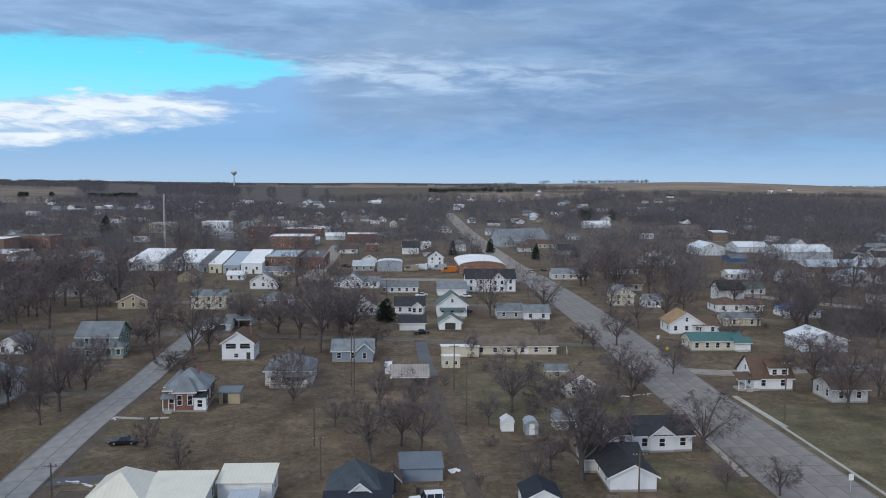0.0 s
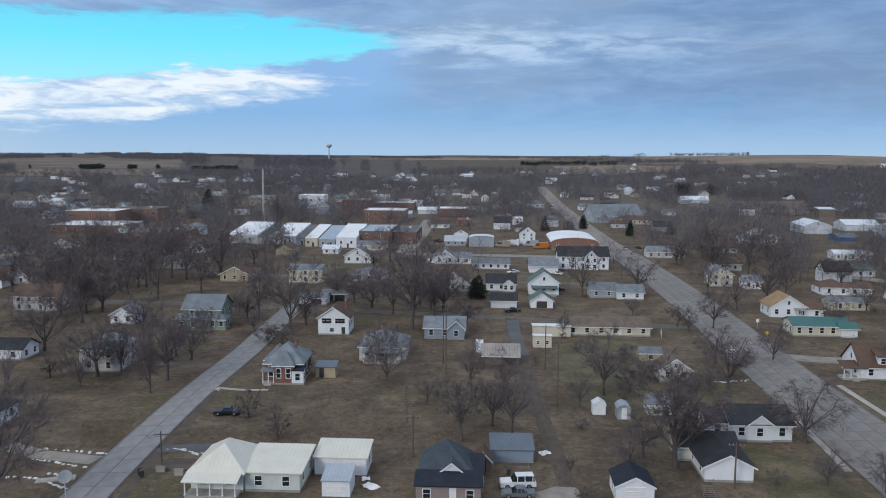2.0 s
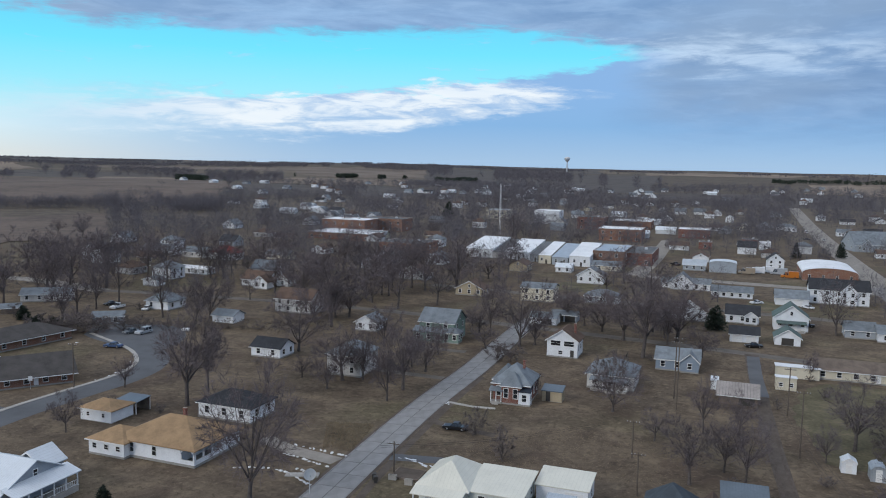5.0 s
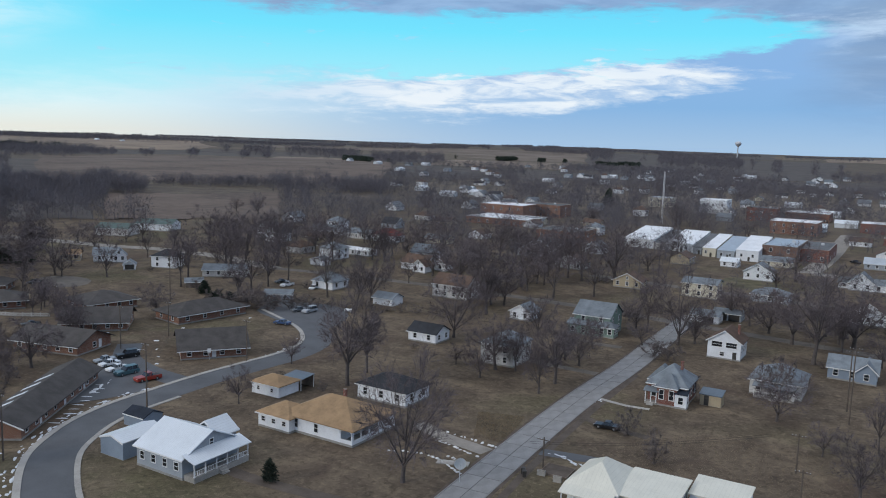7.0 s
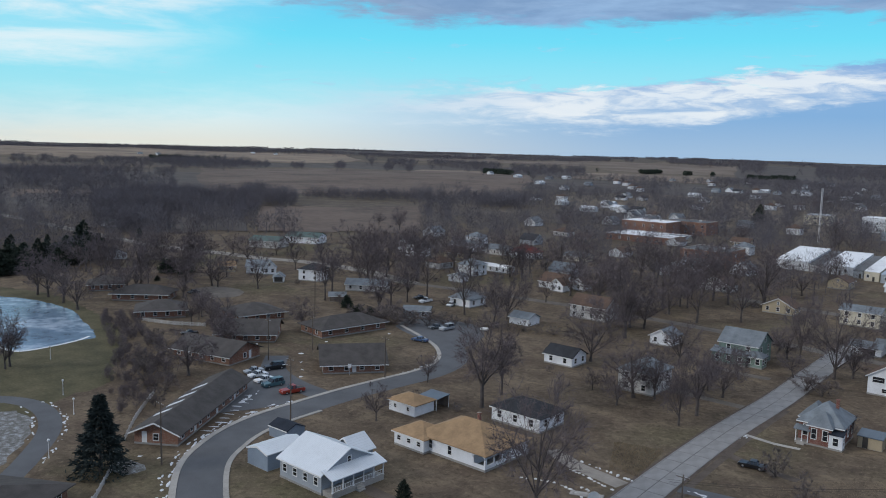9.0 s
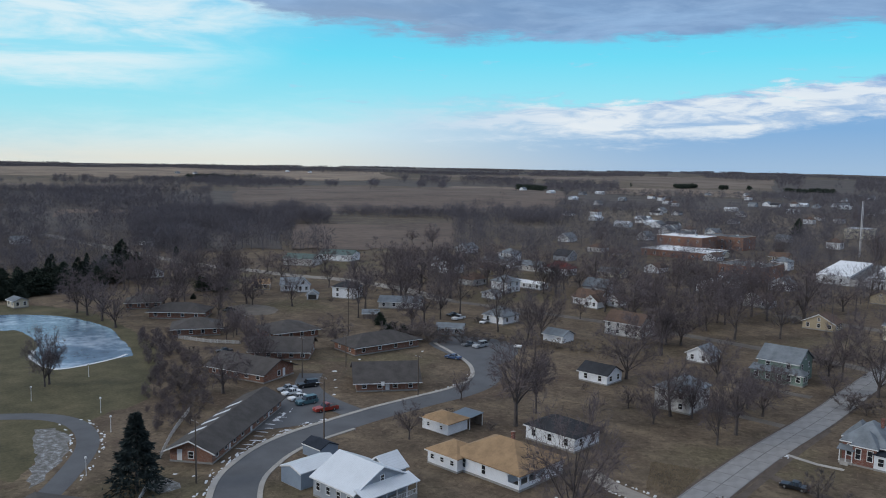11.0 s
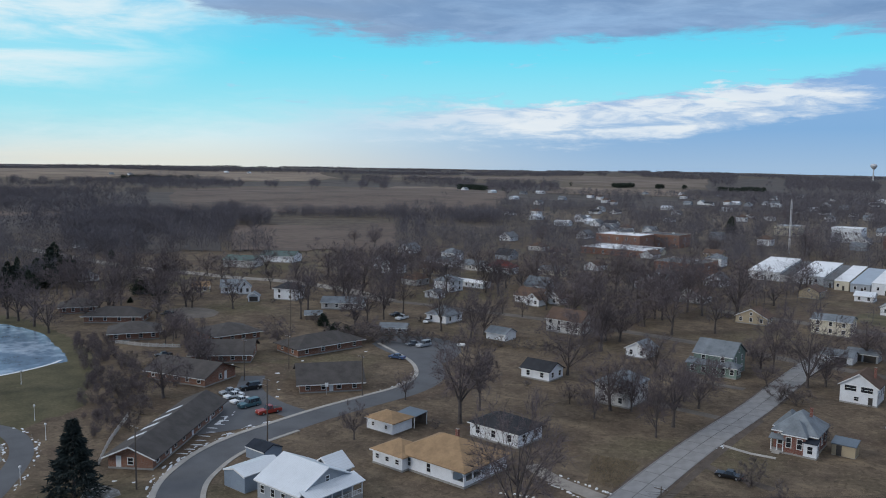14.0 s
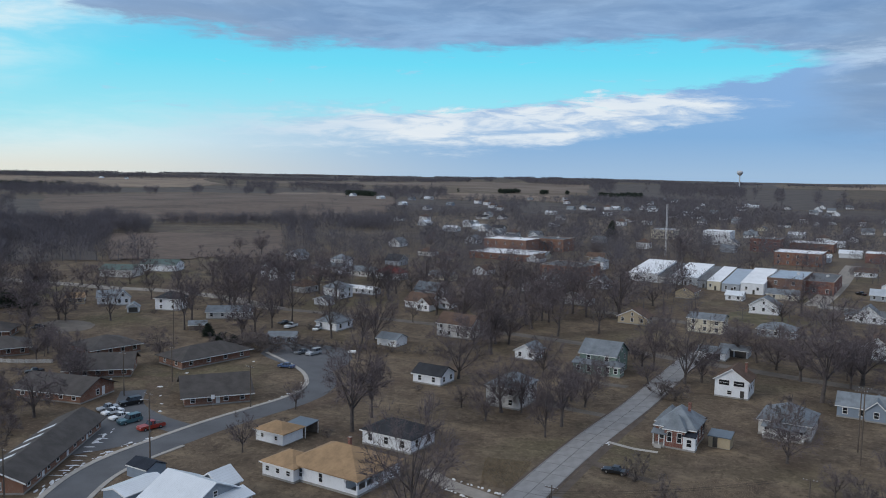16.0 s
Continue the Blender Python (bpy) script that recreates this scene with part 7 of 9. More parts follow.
plant(82.9, 163.4, 15.4, 6.5)
plant(94.0, 172.4, 13.2, 4.9)
plant(96.0, 200.1, 10.0, 7.1)
plant(72.7, 261.7, 17.0, 6.2)
plant(57.9, 278.9, 13.0, 7.0)
plant(82.2, 275.2, 13.6, 5.0)
plant(132.3, 309.5, 17.4, 7.1)
plant(130.4, 332.6, 11.7, 5.0)
plant(-132.4, 250.8, 13.3, 6.0)
plant(-81.0, 220.5, 9.7, 5.4)
plant(-86.8, 229.9, 6.5, 3.9)
plant(-127.1, 284.7, 21.0, 8.7)
plant(-116.9, 291.6, 22.5, 9.9)
plant(-163.8, 353.8, 19.8, 9.5)
plant(-171.1, 528.4, 20.2, 10.6)
plant(-265.7, 775.1, 21.5, 8.5)
plant(-70.5, 95.1, 21.2, 7.4)
plant(-90.4, 150.2, 9.9, 4.4)
plant(-129.6, 131.4, 7.2, 2.7)
plant(-109.0, 127.0, 20.1, 7.3)
plant(-111.8, 137.0, 16.8, 4.5)
plant(-117.5, 104.7, 7.6, 2.9)
plant(-90.8, 157.8, 13.3, 5.9)
plant(-75.2, 156.9, 14.4, 5.7)
plant(-77.2, 173.4, 11.9, 5.5)
plant(-170.3, 93.0, 12.9, 6.6)
plant(-128.2, 54.1, 13.7, 4.4, "fir", 0)
plant(-202.8, 63.9, 14.8, 3.4)
plant(-291.8, 143.6, 14.2, 5.7)
plant(-288.3, 137.4, 11.8, 5.1)
plant(-258.7, 139.9, 8.1, 5.2)
plant(-329.4, 236.4, 16.9, 7.1)
plant(-308.7, 270.4, 14.4, 8.6)
plant(-381.8, 358.2, 16.5, 5.5)
plant(-306.2, 236.2, 13.5, 6.8)
plant(-336.4, 187.7, 13.1, 6.1)
plant(-242.7, 270.1, 15.3, 8.9)
plant(-233.8, 229.5, 23.1, 10.4)
plant(-234.3, 205.6, 13.2, 6.6)
plant(-190.5, 162.7, 5.4, 7.1, "shrub")
plant(-183.2, 165.7, 5.3, 7.0, "shrub")
plant(-176.2, 168.7, 5.3, 5.2, "shrub")
plant(-162.6, 200.7, 16.5, 6.4)
plant(-159.9, 190.6, 14.2, 5.3)
plant(-172.4, 234.7, 10.2, 4.1)
plant(-155.3, 241.3, 15.9, 10.1)
plant(-149.3, 249.7, 14.0, 8.2)
plant(-138.1, 256.9, 16.9, 8.2)
plant(-136.9, 266.8, 14.2, 7.4)
plant(-119.5, 245.0, 18.3, 7.7)
plant(-110.3, 257.4, 16.7, 7.9)
plant(-134.5, 287.9, 21.1, 10.1)
plant(-271.2, 655.7, 15.9, 4.9, "fir", 1)
plant(-178.7, 311.2, 19.5, 8.8)
plant(-194.4, 287.9, 19.2, 8.5)
plant(-218.6, 307.3, 18.3, 7.9)
plant(-99.4, 83.0, 3.7, 1.1, "fir", 2)
plant(-86.4, 82.9, 4.1, 1.1, "fir", 2)
plant(-33.7, 178.2, 9.4, 3.9, "shrub")
plant(-19.8, 148.1, 6.2, 2.8)
plant(-5.8, 158.1, 8.3, 3.5)
plant(-28.7, 231.2, 12.3, 5.0)
plant(-26.7, 236.7, 17.9, 8.5)
plant(-40.3, 277.4, 19.4, 8.9)
plant(-61.8, 344.3, 16.2, 9.8)
plant(-76.8, 217.9, 19.5, 4.9)
plant(-98.0, 192.5, 12.4, 4.6)
plant(-48.8, 165.7, 5.7, 2.5, "shrub")
plant(-72.5, 202.9, 5.9, 3.8)
plant(42.5, 176.2, 7.6, 3.9)
plant(28.3, 158.3, 6.9, 3.5)
plant(14.2, 118.0, 8.3, 2.7)
plant(17.4, 126.4, 7.4, 3.3)
plant(8.8, 149.9, 6.5, 2.2)
plant(-12.0, 156.2, 11.3, 2.5)
plant(-293.3, 104.0, 16.5, 7.7)
plant(-286.8, 105.1, 15.8, 7.5)
plant(-273.8, 105.1, 16.1, 7.2)
plant(-260.0, 104.1, 14.4, 5.9)
plant(-335.2, 195.3, 9.0, 4.1)
plant(-337.6, 192.2, 8.2, 3.4)
plant(-257.6, 169.8, 16.7, 5.4)
plant(-286.3, 207.5, 12.8, 5.0)
plant(-224.2, 175.2, 19.7, 6.0)
plant(-249.8, 217.3, 18.0, 8.7)
plant(-249.4, 227.0, 16.2, 7.1)
plant(-195.4, 143.9, 9.8, 4.7)
plant(-207.7, 209.3, 19.2, 6.2)
plant(-225.3, 252.8, 21.4, 8.3)
plant(-187.1, 172.7, 6.7, 4.1)
plant(-392.8, 369.2, 10.2, 5.6)
plant(-412.2, 367.9, 10.0, 4.8)
plant(-292.3, 317.5, 13.6, 5.3)
plant(-281.8, 130.5, 11.4, 5.5)
plant(-269.4, 120.0, 11.8, 5.2)
plant(-308.0, 148.6, 11.9, 4.8)
plant(-344.0, 212.9, 11.1, 5.7)
plant(-204.2, 65.4, 14.0, 4.0)
plant(-331.6, 229.1, 8.4, 4.2)
plant(-352.4, 101.6, 7.8, 3.2, "fir", 1)
plant(-344.7, 89.5, 6.8, 5.0, "fir", 1)
plant(-342.8, 98.2, 6.9, 3.1, "fir", 1)
plant(-336.2, 98.0, 4.8, 4.2, "fir", 1)
plant(-357.4, 132.4, 7.9, 4.4, "fir", 1)
plant(-342.7, 91.9, 9.2, 3.9, "fir", 2)
plant(-349.1, 101.3, 11.4, 4.7, "fir", 1)
plant(-350.7, 90.5, 9.6, 3.6, "fir", 2)
plant(-344.0, 107.7, 8.0, 3.2, "fir", 1)
plant(-338.9, 98.8, 5.3, 3.7, "fir", 1)
plant(-345.1, 113.2, 9.9, 3.2, "fir", 2)
plant(-336.6, 89.3, 8.8, 3.7, "fir", 2)
plant(-340.1, 103.7, 7.2, 4.0, "fir", 1)
plant(-352.2, 95.1, 6.6, 4.6, "fir", 2)
plant(-335.0, 91.3, 6.7, 2.7, "fir", 1)
plant(-341.0, 120.8, 11.9, 4.4, "fir", 1)
plant(-350.4, 90.8, 11.4, 4.6, "fir", 3)
plant(-344.5, 130.8, 10.0, 3.0, "fir", 2)
plant(-357.4, 137.7, 7.2, 4.4, "fir", 2)
plant(-355.4, 107.2, 5.4, 3.2, "fir", 1)
plant(-352.5, 141.4, 8.7, 3.5, "fir", 2)
plant(-351.8, 95.6, 9.9, 4.2, "fir", 2)
plant(-348.3, 118.7, 9.2, 3.6, "fir", 1)
plant(-343.1, 93.6, 9.9, 3.6, "fir", 2)
plant(-352.3, 113.6, 8.0, 3.0, "fir", 3)
plant(-343.1, 108.9, 8.0, 3.3, "fir", 2)
plant(-363.3, 155.9, 15.1, 2.8, "fir", 2)
plant(-365.2, 153.3, 13.0, 3.0, "fir", 2)
plant(-361.8, 140.4, 12.6, 3.3, "fir", 2)
plant(-359.6, 132.3, 11.9, 3.5, "fir", 1)
plant(-430.8, 207.4, 7.0, 2.3, "fir", 1)
plant(-311.2, 160.9, 8.3, 4.2, "fir", 3)
plant(-305.8, 167.7, 6.2, 3.7, "fir", 3)
plant(-304.0, 162.9, 2.6, 1.1, "fir", 3)
plant(-295.4, 149.1, 2.7, 1.2, "fir", 3)
plant(-208.6, 172.1, 4.2, 2.5, "fir", 3)
plant(-198.3, 168.8, 3.7, 2.2, "fir", 3)
plant(-192.7, 168.7, 4.4, 2.2, "fir", 3)
plant(-185.4, 167.0, 3.9, 3.0, "shrub")
plant(-180.2, 168.2, 3.9, 3.0, "shrub")
plant(-175.7, 171.1, 3.9, 3.0, "shrub")
plant(-172.3, 175.1, 3.9, 3.0, "shrub")
plant(-170.6, 179.6, 3.9, 3.0, "shrub")
plant(-214.1, 174.6, 4.3, 3.3, "shrub")
plant(-115.1, 177.2, 16.6, 8.3)
plant(-123.4, 207.7, 22.9, 6.9)
plant(-181.0, 234.1, 9.5, 2.9)
plant(-100.3, 155.8, 6.0, 2.7)
plant(-49.2, 240.9, 12.0, 8.3)
plant(-62.5, 251.8, 11.9, 5.5)
plant(-81.9, 176.1, 9.7, 3.5)
plant(-81.2, 190.7, 8.7, 3.7)
plant(-53.9, 267.6, 11.4, 5.8)
plant(-55.9, 247.0, 10.5, 5.3)
plant(-66.5, 261.7, 9.3, 4.7)
plant(-62.1, 213.8, 10.7, 4.7)
plant(-28.1, 263.2, 10.2, 5.6)
plant(-35.2, 247.8, 10.5, 5.3)
plant(55.2, 192.0, 8.9, 4.3)
plant(80.6, 226.1, 11.2, 4.2)
plant(98.8, 252.8, 10.7, 5.7)
plant(61.3, 251.4, 10.7, 4.6)
plant(48.7, 225.0, 11.2, 4.5)
plant(89.0, 304.8, 11.8, 5.0)
plant(111.4, 253.2, 10.7, 5.8)
plant(144.2, 300.3, 12.7, 5.8)
plant(76.9, 383.3, 10.7, 5.5)
plant(-347.3, 92.6, 12.2, 5.4, "fir", 1)
plant(-366.6, 134.1, 8.6, 4.6, "fir", 3)
plant(-361.9, 129.3, 14.5, 3.8, "fir", 2)
plant(-368.3, 143.5, 15.1, 4.4, "fir", 2)
plant(-346.9, 95.3, 9.4, 3.3, "fir", 1)
plant(-356.9, 96.0, 8.0, 3.9, "fir", 3)
plant(-341.5, 106.4, 10.6, 4.6, "fir", 1)
plant(-354.5, 120.6, 10.5, 5.5, "fir", 3)
plant(-364.8, 120.2, 11.7, 4.0, "fir", 1)
plant(-368.5, 120.8, 14.5, 3.8, "fir", 1)
plant(-361.5, 97.1, 10.6, 5.0, "fir", 1)
plant(-342.2, 107.7, 8.6, 4.1, "fir", 1)
plant(-357.9, 116.3, 12.4, 3.7, "fir", 3)
plant(-356.6, 110.6, 12.5, 4.6, "fir", 2)
plant(-362.5, 118.1, 11.4, 5.5, "fir", 3)
plant(-365.4, 147.2, 11.3, 5.0, "fir", 3)
plant(-358.0, 103.9, 9.1, 4.8, "fir", 3)
plant(-374.6, 141.1, 9.1, 4.1, "fir", 1)
plant(-362.2, 148.4, 10.5, 5.9, "fir", 1)
plant(-378.0, 155.2, 17.1, 5.7, "fir", 1)

for x, y, hh, sp in ((22.3, 168.2, 4.2, 3.0), (24.3, 172.2, 5.0, 3.2), (35.3, 167.2, 3.6, 2.8), (30.3, 164.2, 3.4, 2.6), (19.3, 161.2, 4.6, 3.2), (27.3, 159.2, 3.8, 2.6)):
    plant(x, y, hh, sp, "shrub")

# ======================= poles and vehicles =======================
pole(4.6, 150.1, 12.1)
pole(-18.6, 169.6, 15.4)
pole(-18.5, 121.4, 6.9)
pole(-55.9, 113.6, 5.2)
pole(66.1, 154.1, 11.6)
pole(28.7, 115.1, 6.9)
pole(2.6, 175.7, 10.1)
pole(-128.3, 91.8, 12.9, 1, True)
pole(-169.8, 114.8, 10.6)
pole(-171.3, 129.7, 9.2)
pole(-124.8, 62.9, 11.1)
pole(-138.9, 126.4, 9.8)
pole(-210.3, 122.8, 9.3)
pole(-204.9, 189.1, 9.9)
pole(-198.8, 151.4, 15.9)
pole(-20.1, 177.8, 12.8)
pole(-22.0, 137.3, 6.8)
vehicle(-54.9, 137.6, 8, "sedan", "black", "black car parked on the grass verge")
vehicle(-2.0, 112.1, 10, "suv", "white", "long white utility wagon with dark windows")
vehicle(-1.8, 108.7, 7, "sedan", "grey", "grey car with open tailgate load")
vehicle(-143.6, 103.2, 81, "pickup", "red", "orange-red pickup in the parking bay")
vehicle(-159.1, 104.6, 86, "sedan", "white", "snow-dusted white car in the parking bay")
vehicle(-154.7, 103.5, 88, "sedan", "white", "white car in the parking bay")
vehicle(-150.6, 103.0, 87, "suv", "teal", "dark teal wagon in the parking bay")
vehicle(-162.0, 111.2, 75, "suv", "black", "black wagon in the parking bay")
vehicle(-162.5, 105.7, 82, "sedan", "silver", "silver car dusted with snow")
vehicle(-159.5, 158.3, 16, "sedan", "blue", "blue-grey car at the kerb")
vehicle(-167.9, 173.5, 74, "sedan", "grey", "dark car on the corner lot")
vehicle(-164.6, 174.7, 90, "suv", "silver", "silver wagon on the corner lot")
vehicle(-205.5, 203.5, 80, "sedan", "black", "dark car by the bungalow")
vehicle(-199.4, 200.3, 96, "pickup", "white", "pale pickup by the bungalow")
vehicle(-187.9, 184.3, 86, "van", "silver", "silver van behind the hedge")
vehicle(-189.3, 202.6, 113, "sedan", "white", "white car by the garden street")
vehicle(-207.1, 113.7, 70, "sedan", "black", "dark car between the apartments")
vehicle(-263.5, 146.5, 100, "sedan", "black", "black car in the upper lot")
vehicle(-6.3, 240.0, 19, "sedan", "black", "dark car in front of the garage")
vehicle(8.0, 280.4, 2, "sedan", "black", "dark car beside the gabled house")
vehicle(-50.3, 421.7, -43, "pickup", "black", "dark pickup on the pale street")
vehicle(-11.7, 412.1, 3, "truck", "white", "white service truck in the yard")
vehicle(-7.2, 417.6, 4, "truck", "white", "white box truck in the yard")
vehicle(-1.9, 412.6, 3, "truck", "silver", "grey utility truck in the yard")
vehicle(-15.8, 406.7, 3, "truck", "tan", "tan flatbed truck in the yard")
vehicle(2.9, 402.8, 3, "truck", "orange", "yellow-orange digger truck in the yard")
vehicle(13.8, 625.2, 5, "sedan", "black", "dark car on the main road")
vehicle(24.7, 626.4, -86, "sedan", "white", "white car on the main road")
vehicle(7.6, 575.7, -77, "sedan", "white", "white car by the open lot")
vehicle(14.6, 694.2, -85, "suv", "white", "white van on the main road")
vehicle(28.8, 450.0, -84, "pickup", "red", "red pickup by the main road")
vehicle(51.1, 410.8, -73, "sedan", "black", "dark car beside the road")
vehicle(-8.3, 318.8, 33, "sedan", "white", "white car by the garage")
vehicle(193.1, 357.0, 3, "van", "white", "white van by the shed")
vehicle(189.4, 362.6, 3, "pickup", "white", "white pickup by the shed")
vehicle(8.9, 317.3, -38, "sedan", "white", "white car beside the big house")
vehicle(44.0, 404.1, -83, "sedan", "silver", "silver car beside the main road")
vehicle(76.8, 428.5, -90, "sedan", "grey", "grey car at the kerb")

# ======================= water tower, mast =======================
def water_tower(x, y, hgt):
    p = thing("water_tower", x, y, ground_z(x, y), 0, "pale steel water tower with a wide tank on a single stem", "water tower")
    bm = bmesh.new()
    cyl_bm(bm, (0, 0, -1), (0, 0, hgt * 0.8), 2.4, 1.6, 16)
    part("stem", bm, M_STEEL, p)
    bm = bmesh.new()
    prof = [(2.4, 0.70), (7.0, 0.78), (10.0, 0.86), (10.0, 0.91), (7.0, 0.97), (0.3, 1.0)]
    rows = [[bm.verts.new((r * math.cos(2 * math.pi * i / 20), r * math.sin(2 * math.pi * i / 20), z * hgt)) for i in range(20)] for r, z in prof]
    for a, b in zip(rows, rows[1:]):
        for i in range(20):
            bm.faces.new((a[i], a[(i + 1) % 20], b[(i + 1) % 20], b[i]))
    bm.faces.new(rows[-1])
    bm.faces.new(rows[0][::-1])
    part("tank", bm, M_STEEL, p, "pale steel tank")
    return p


water_tower(-716, 2800, 72 - ground_z(-716, 2800))


def mast(x, y, hgt):
    p = thing("radio_mast", x, y, 0, 20, "slim pale lattice radio mast", "mast")
    legs = [Vector((0.55 * math.cos(a), 0.55 * math.sin(a), 0)) for a in (0.3, 2.39, 4.49)]
    for i, q in enumerate(legs):
        bm = bmesh.new()
        cyl_bm(bm, (q.x, q.y, -0.3), (q.x, q.y, hgt), 0.11, 0.08, 5)
        part("leg", bm, M_TRIM, p)
    bm = bmesh.new()
    n = int(hgt / 1.6)
    for k in range(n):
        for i in range(3):
            a, b = legs[i], legs[(i + 1) % 3]
            cyl_bm(bm, (a.x, a.y, k * 1.6), (b.x, b.y, (k + 1) * 1.6), 0.05, 0.05, 4)
    br = part("bracing", bm, M_TRIM, p)
    br["kind"] = "stuff"
    return p


mast(*MAST)

# ======================= the rest of the town =======================
rs = random.Random(5)
SITES = [o for o in scene.objects if o.parent is None and o.get("category") in ("house", "building", "garage", "shed", "apartment", "warehouse", "hall", "barn")]
TAKEN = [(o.matrix_basis.translation.x, o.matrix_basis.translation.y, 11.0) for o in SITES]
LANES = []
for line, half in ((COUNTRY, 6.0), (DRIVE, 6.0), (PARK_PATH, 4.0), (((-71, 236), (-150, 238), (-232, 224)), 5.0), (((55, 196), (95, 198), (150, 206), (230, 214)), 5.0), (((120, 330), (160, 290), (210, 262), (300, 235)), 6.0), (((-60, 372), (36, 370)), 7.0), (((-62, 372), (-72, 560)), 7.0), (((-130, 300), (42, 293)), 5.0), (((41, 388), (25, 640), (14, 900), (4, 1150)), 9.0)):
    LANES += [(p[0], p[1], q[0] - p[0], q[1] - p[1], half) for p, q in zip(line, line[1:])]
# (name, from and to azimuth, from and to distance, material, label); no material: a clearing of the plain ground
M_PLOUGH = material("ploughed_field", (0.132, 0.098, 0.078), 0.95, var=0.4, scale=0.012, fine=0.15, bump=0.0, stripes=("X", 14.0, 0.22, 0.0))
M_STUBBLE = material("corn_stubble", (0.215, 0.165, 0.122), 0.95, var=0.4, scale=0.008, fine=0.12, bump=0.0)
M_TILLED = material("pale_tilled_field", (0.160, 0.124, 0.097), 0.95, var=0.4, scale=0.008, fine=0.12, bump=0.0)
FIELDS = (("ploughed_field", 38, 60, 880, 1640, M_PLOUGH, "wide brown ploughed field"), ("meadow", 45, 56.5, 505, 715, M_PLOUGH, "rough brown meadow beside the creek"),
          ("pale_strip", 40.5, 46, 1660, 1900, M_STUBBLE, "pale strip of mown grass behind the ploughed field"),
          ("west_stubble_field", 50, 79, 2150, 2950, M_STUBBLE, "tan stubble fields on the western hill"), ("west_tilled_field", 64, 74, 1450, 1640, M_TILLED, "brown tilled field beyond the creek"),
          ("creek_field", 62, 72, 830, 900, M_PLOUGH, "narrow brown field between creek woods"),
          ("stubble_field", 25.5, 34.5, 1430, 1980, M_STUBBLE, "tan stubble field beyond town"), ("brown_field", 24, 33, 2130, 2700, M_TILLED, "brown field behind dark trees"), ("hill_field", 33, 47, 2450, 2750, M_TILLED, "brown tilled field on a rise"),
          ("east_field", -10, -1, 1380, 2050, M_STUBBLE, "dry tan field by the main road"), ("east_hill_field", -30, -7, 2150, 3500, M_STUBBLE, "wide tan fields on the eastern hill"), ("north_hill_field", -7, 9, 3050, 3700, M_STUBBLE, "tan field along the northern ridge"),
          ("east_clearing", -18, -10, 690, 850, M_TILLED, "olive-brown clearing among trees"), ("yard_clearing", -21, -16.5, 520, 640, None, ""))


def edge_noise(a, r):
    return noise.noise(Vector((a * 0.3, r * 0.003, 1.7))) + 0.3 * noise.noise(Vector((a * 0.9, r * 0.008, 4.1)))


def in_field(x, y, pad=0.0):
    a, r = math.degrees(math.atan2(-x, y)), math.hypot(x, y)
    w = edge_noise(a, r)
    return any(f[1] + w - pad < a < f[2] + w + pad and f[3] * (1 + 0.06 * w) < r < f[4] * (1 + 0.06 * w) for f in FIELDS)


def field(name, a0, a1, r0, r1, mat, label, lift=0.45):
    nx, ny = 40, 16
    vs, fs = [], []
    for j in range(ny + 1):
        for i in range(nx + 1):
            a, r = a0 + (a1 - a0) * i / nx, r0 + (r1 - r0) * j / ny
            w = edge_noise(a, r)
            a, r = radians(a + 1.0 * w), r * (1 + 0.06 * w)
            x, y = -math.sin(a) * r, math.cos(a) * r
            vs.append((x, y, ground_z(x, y) + lift))
    for j in range(ny):
        for i in range(nx):
            k = j * (nx + 1) + i
            fs.append((k, k + nx + 1, k + nx + 2, k + 1))
    tagged(new(name, mesh_of(name, vs, fs, mat)), label, "field", kind="structure")


for f in FIELDS:
    if f[5]:
        field(*f)
M_LITTER = material("leaf_litter", (0.088, 0.074, 0.066), 0.95, var=0.35, scale=0.03, fine=0.5, bump=0.0)
for f in (("woodland_floor", 57.5, 80, 640, 1330), ("creek_floor", 57, 66, 500, 640), ("east_floor", -36, -13, 860, 1290), ("edge_floor", -9, 41, 1080, 1360), ("ridge_floor", 12, 88, 3080, 4600), ("belt_floor", 34, 63, 1720, 2100), ("town_edge_floor", 8, 24, 1400, 2900)):
    field(*f, M_LITTER, "dark leaf litter under bare trees", 0.25)


def free(x, y, r):
    if any((x - a) ** 2 + (y - b) ** 2 < (r + c) ** 2 for a, b, c in TAKEN):
        return False
    u = x + 0.052 * (y - 250)  # across the grid
    if abs(u - 49.0) < 11 + r * 0.4 and y < 420:
        return False
    if abs(u + 66.5) < 5 + r * 0.4 and y < 250:
        return False
    if (x + 262) ** 2 + (y - 84) ** 2 < (50 + r) ** 2 or -330 < x < -150 and y < 84:
        return False
    if -112 < x < 30 and 335 < y < 470 and r < 5:  # the square and the backs of the shops
        return False
    for px, py, dx, dy, hw in LANES:
        t = max(0.0, min(1.0, ((x - px) * dx + (y - py) * dy) / (dx * dx + dy * dy)))
        if (x - px - t * dx) ** 2 + (y - py - t * dy) ** 2 < (hw + r * 0.5) ** 2:
            return False
    return True


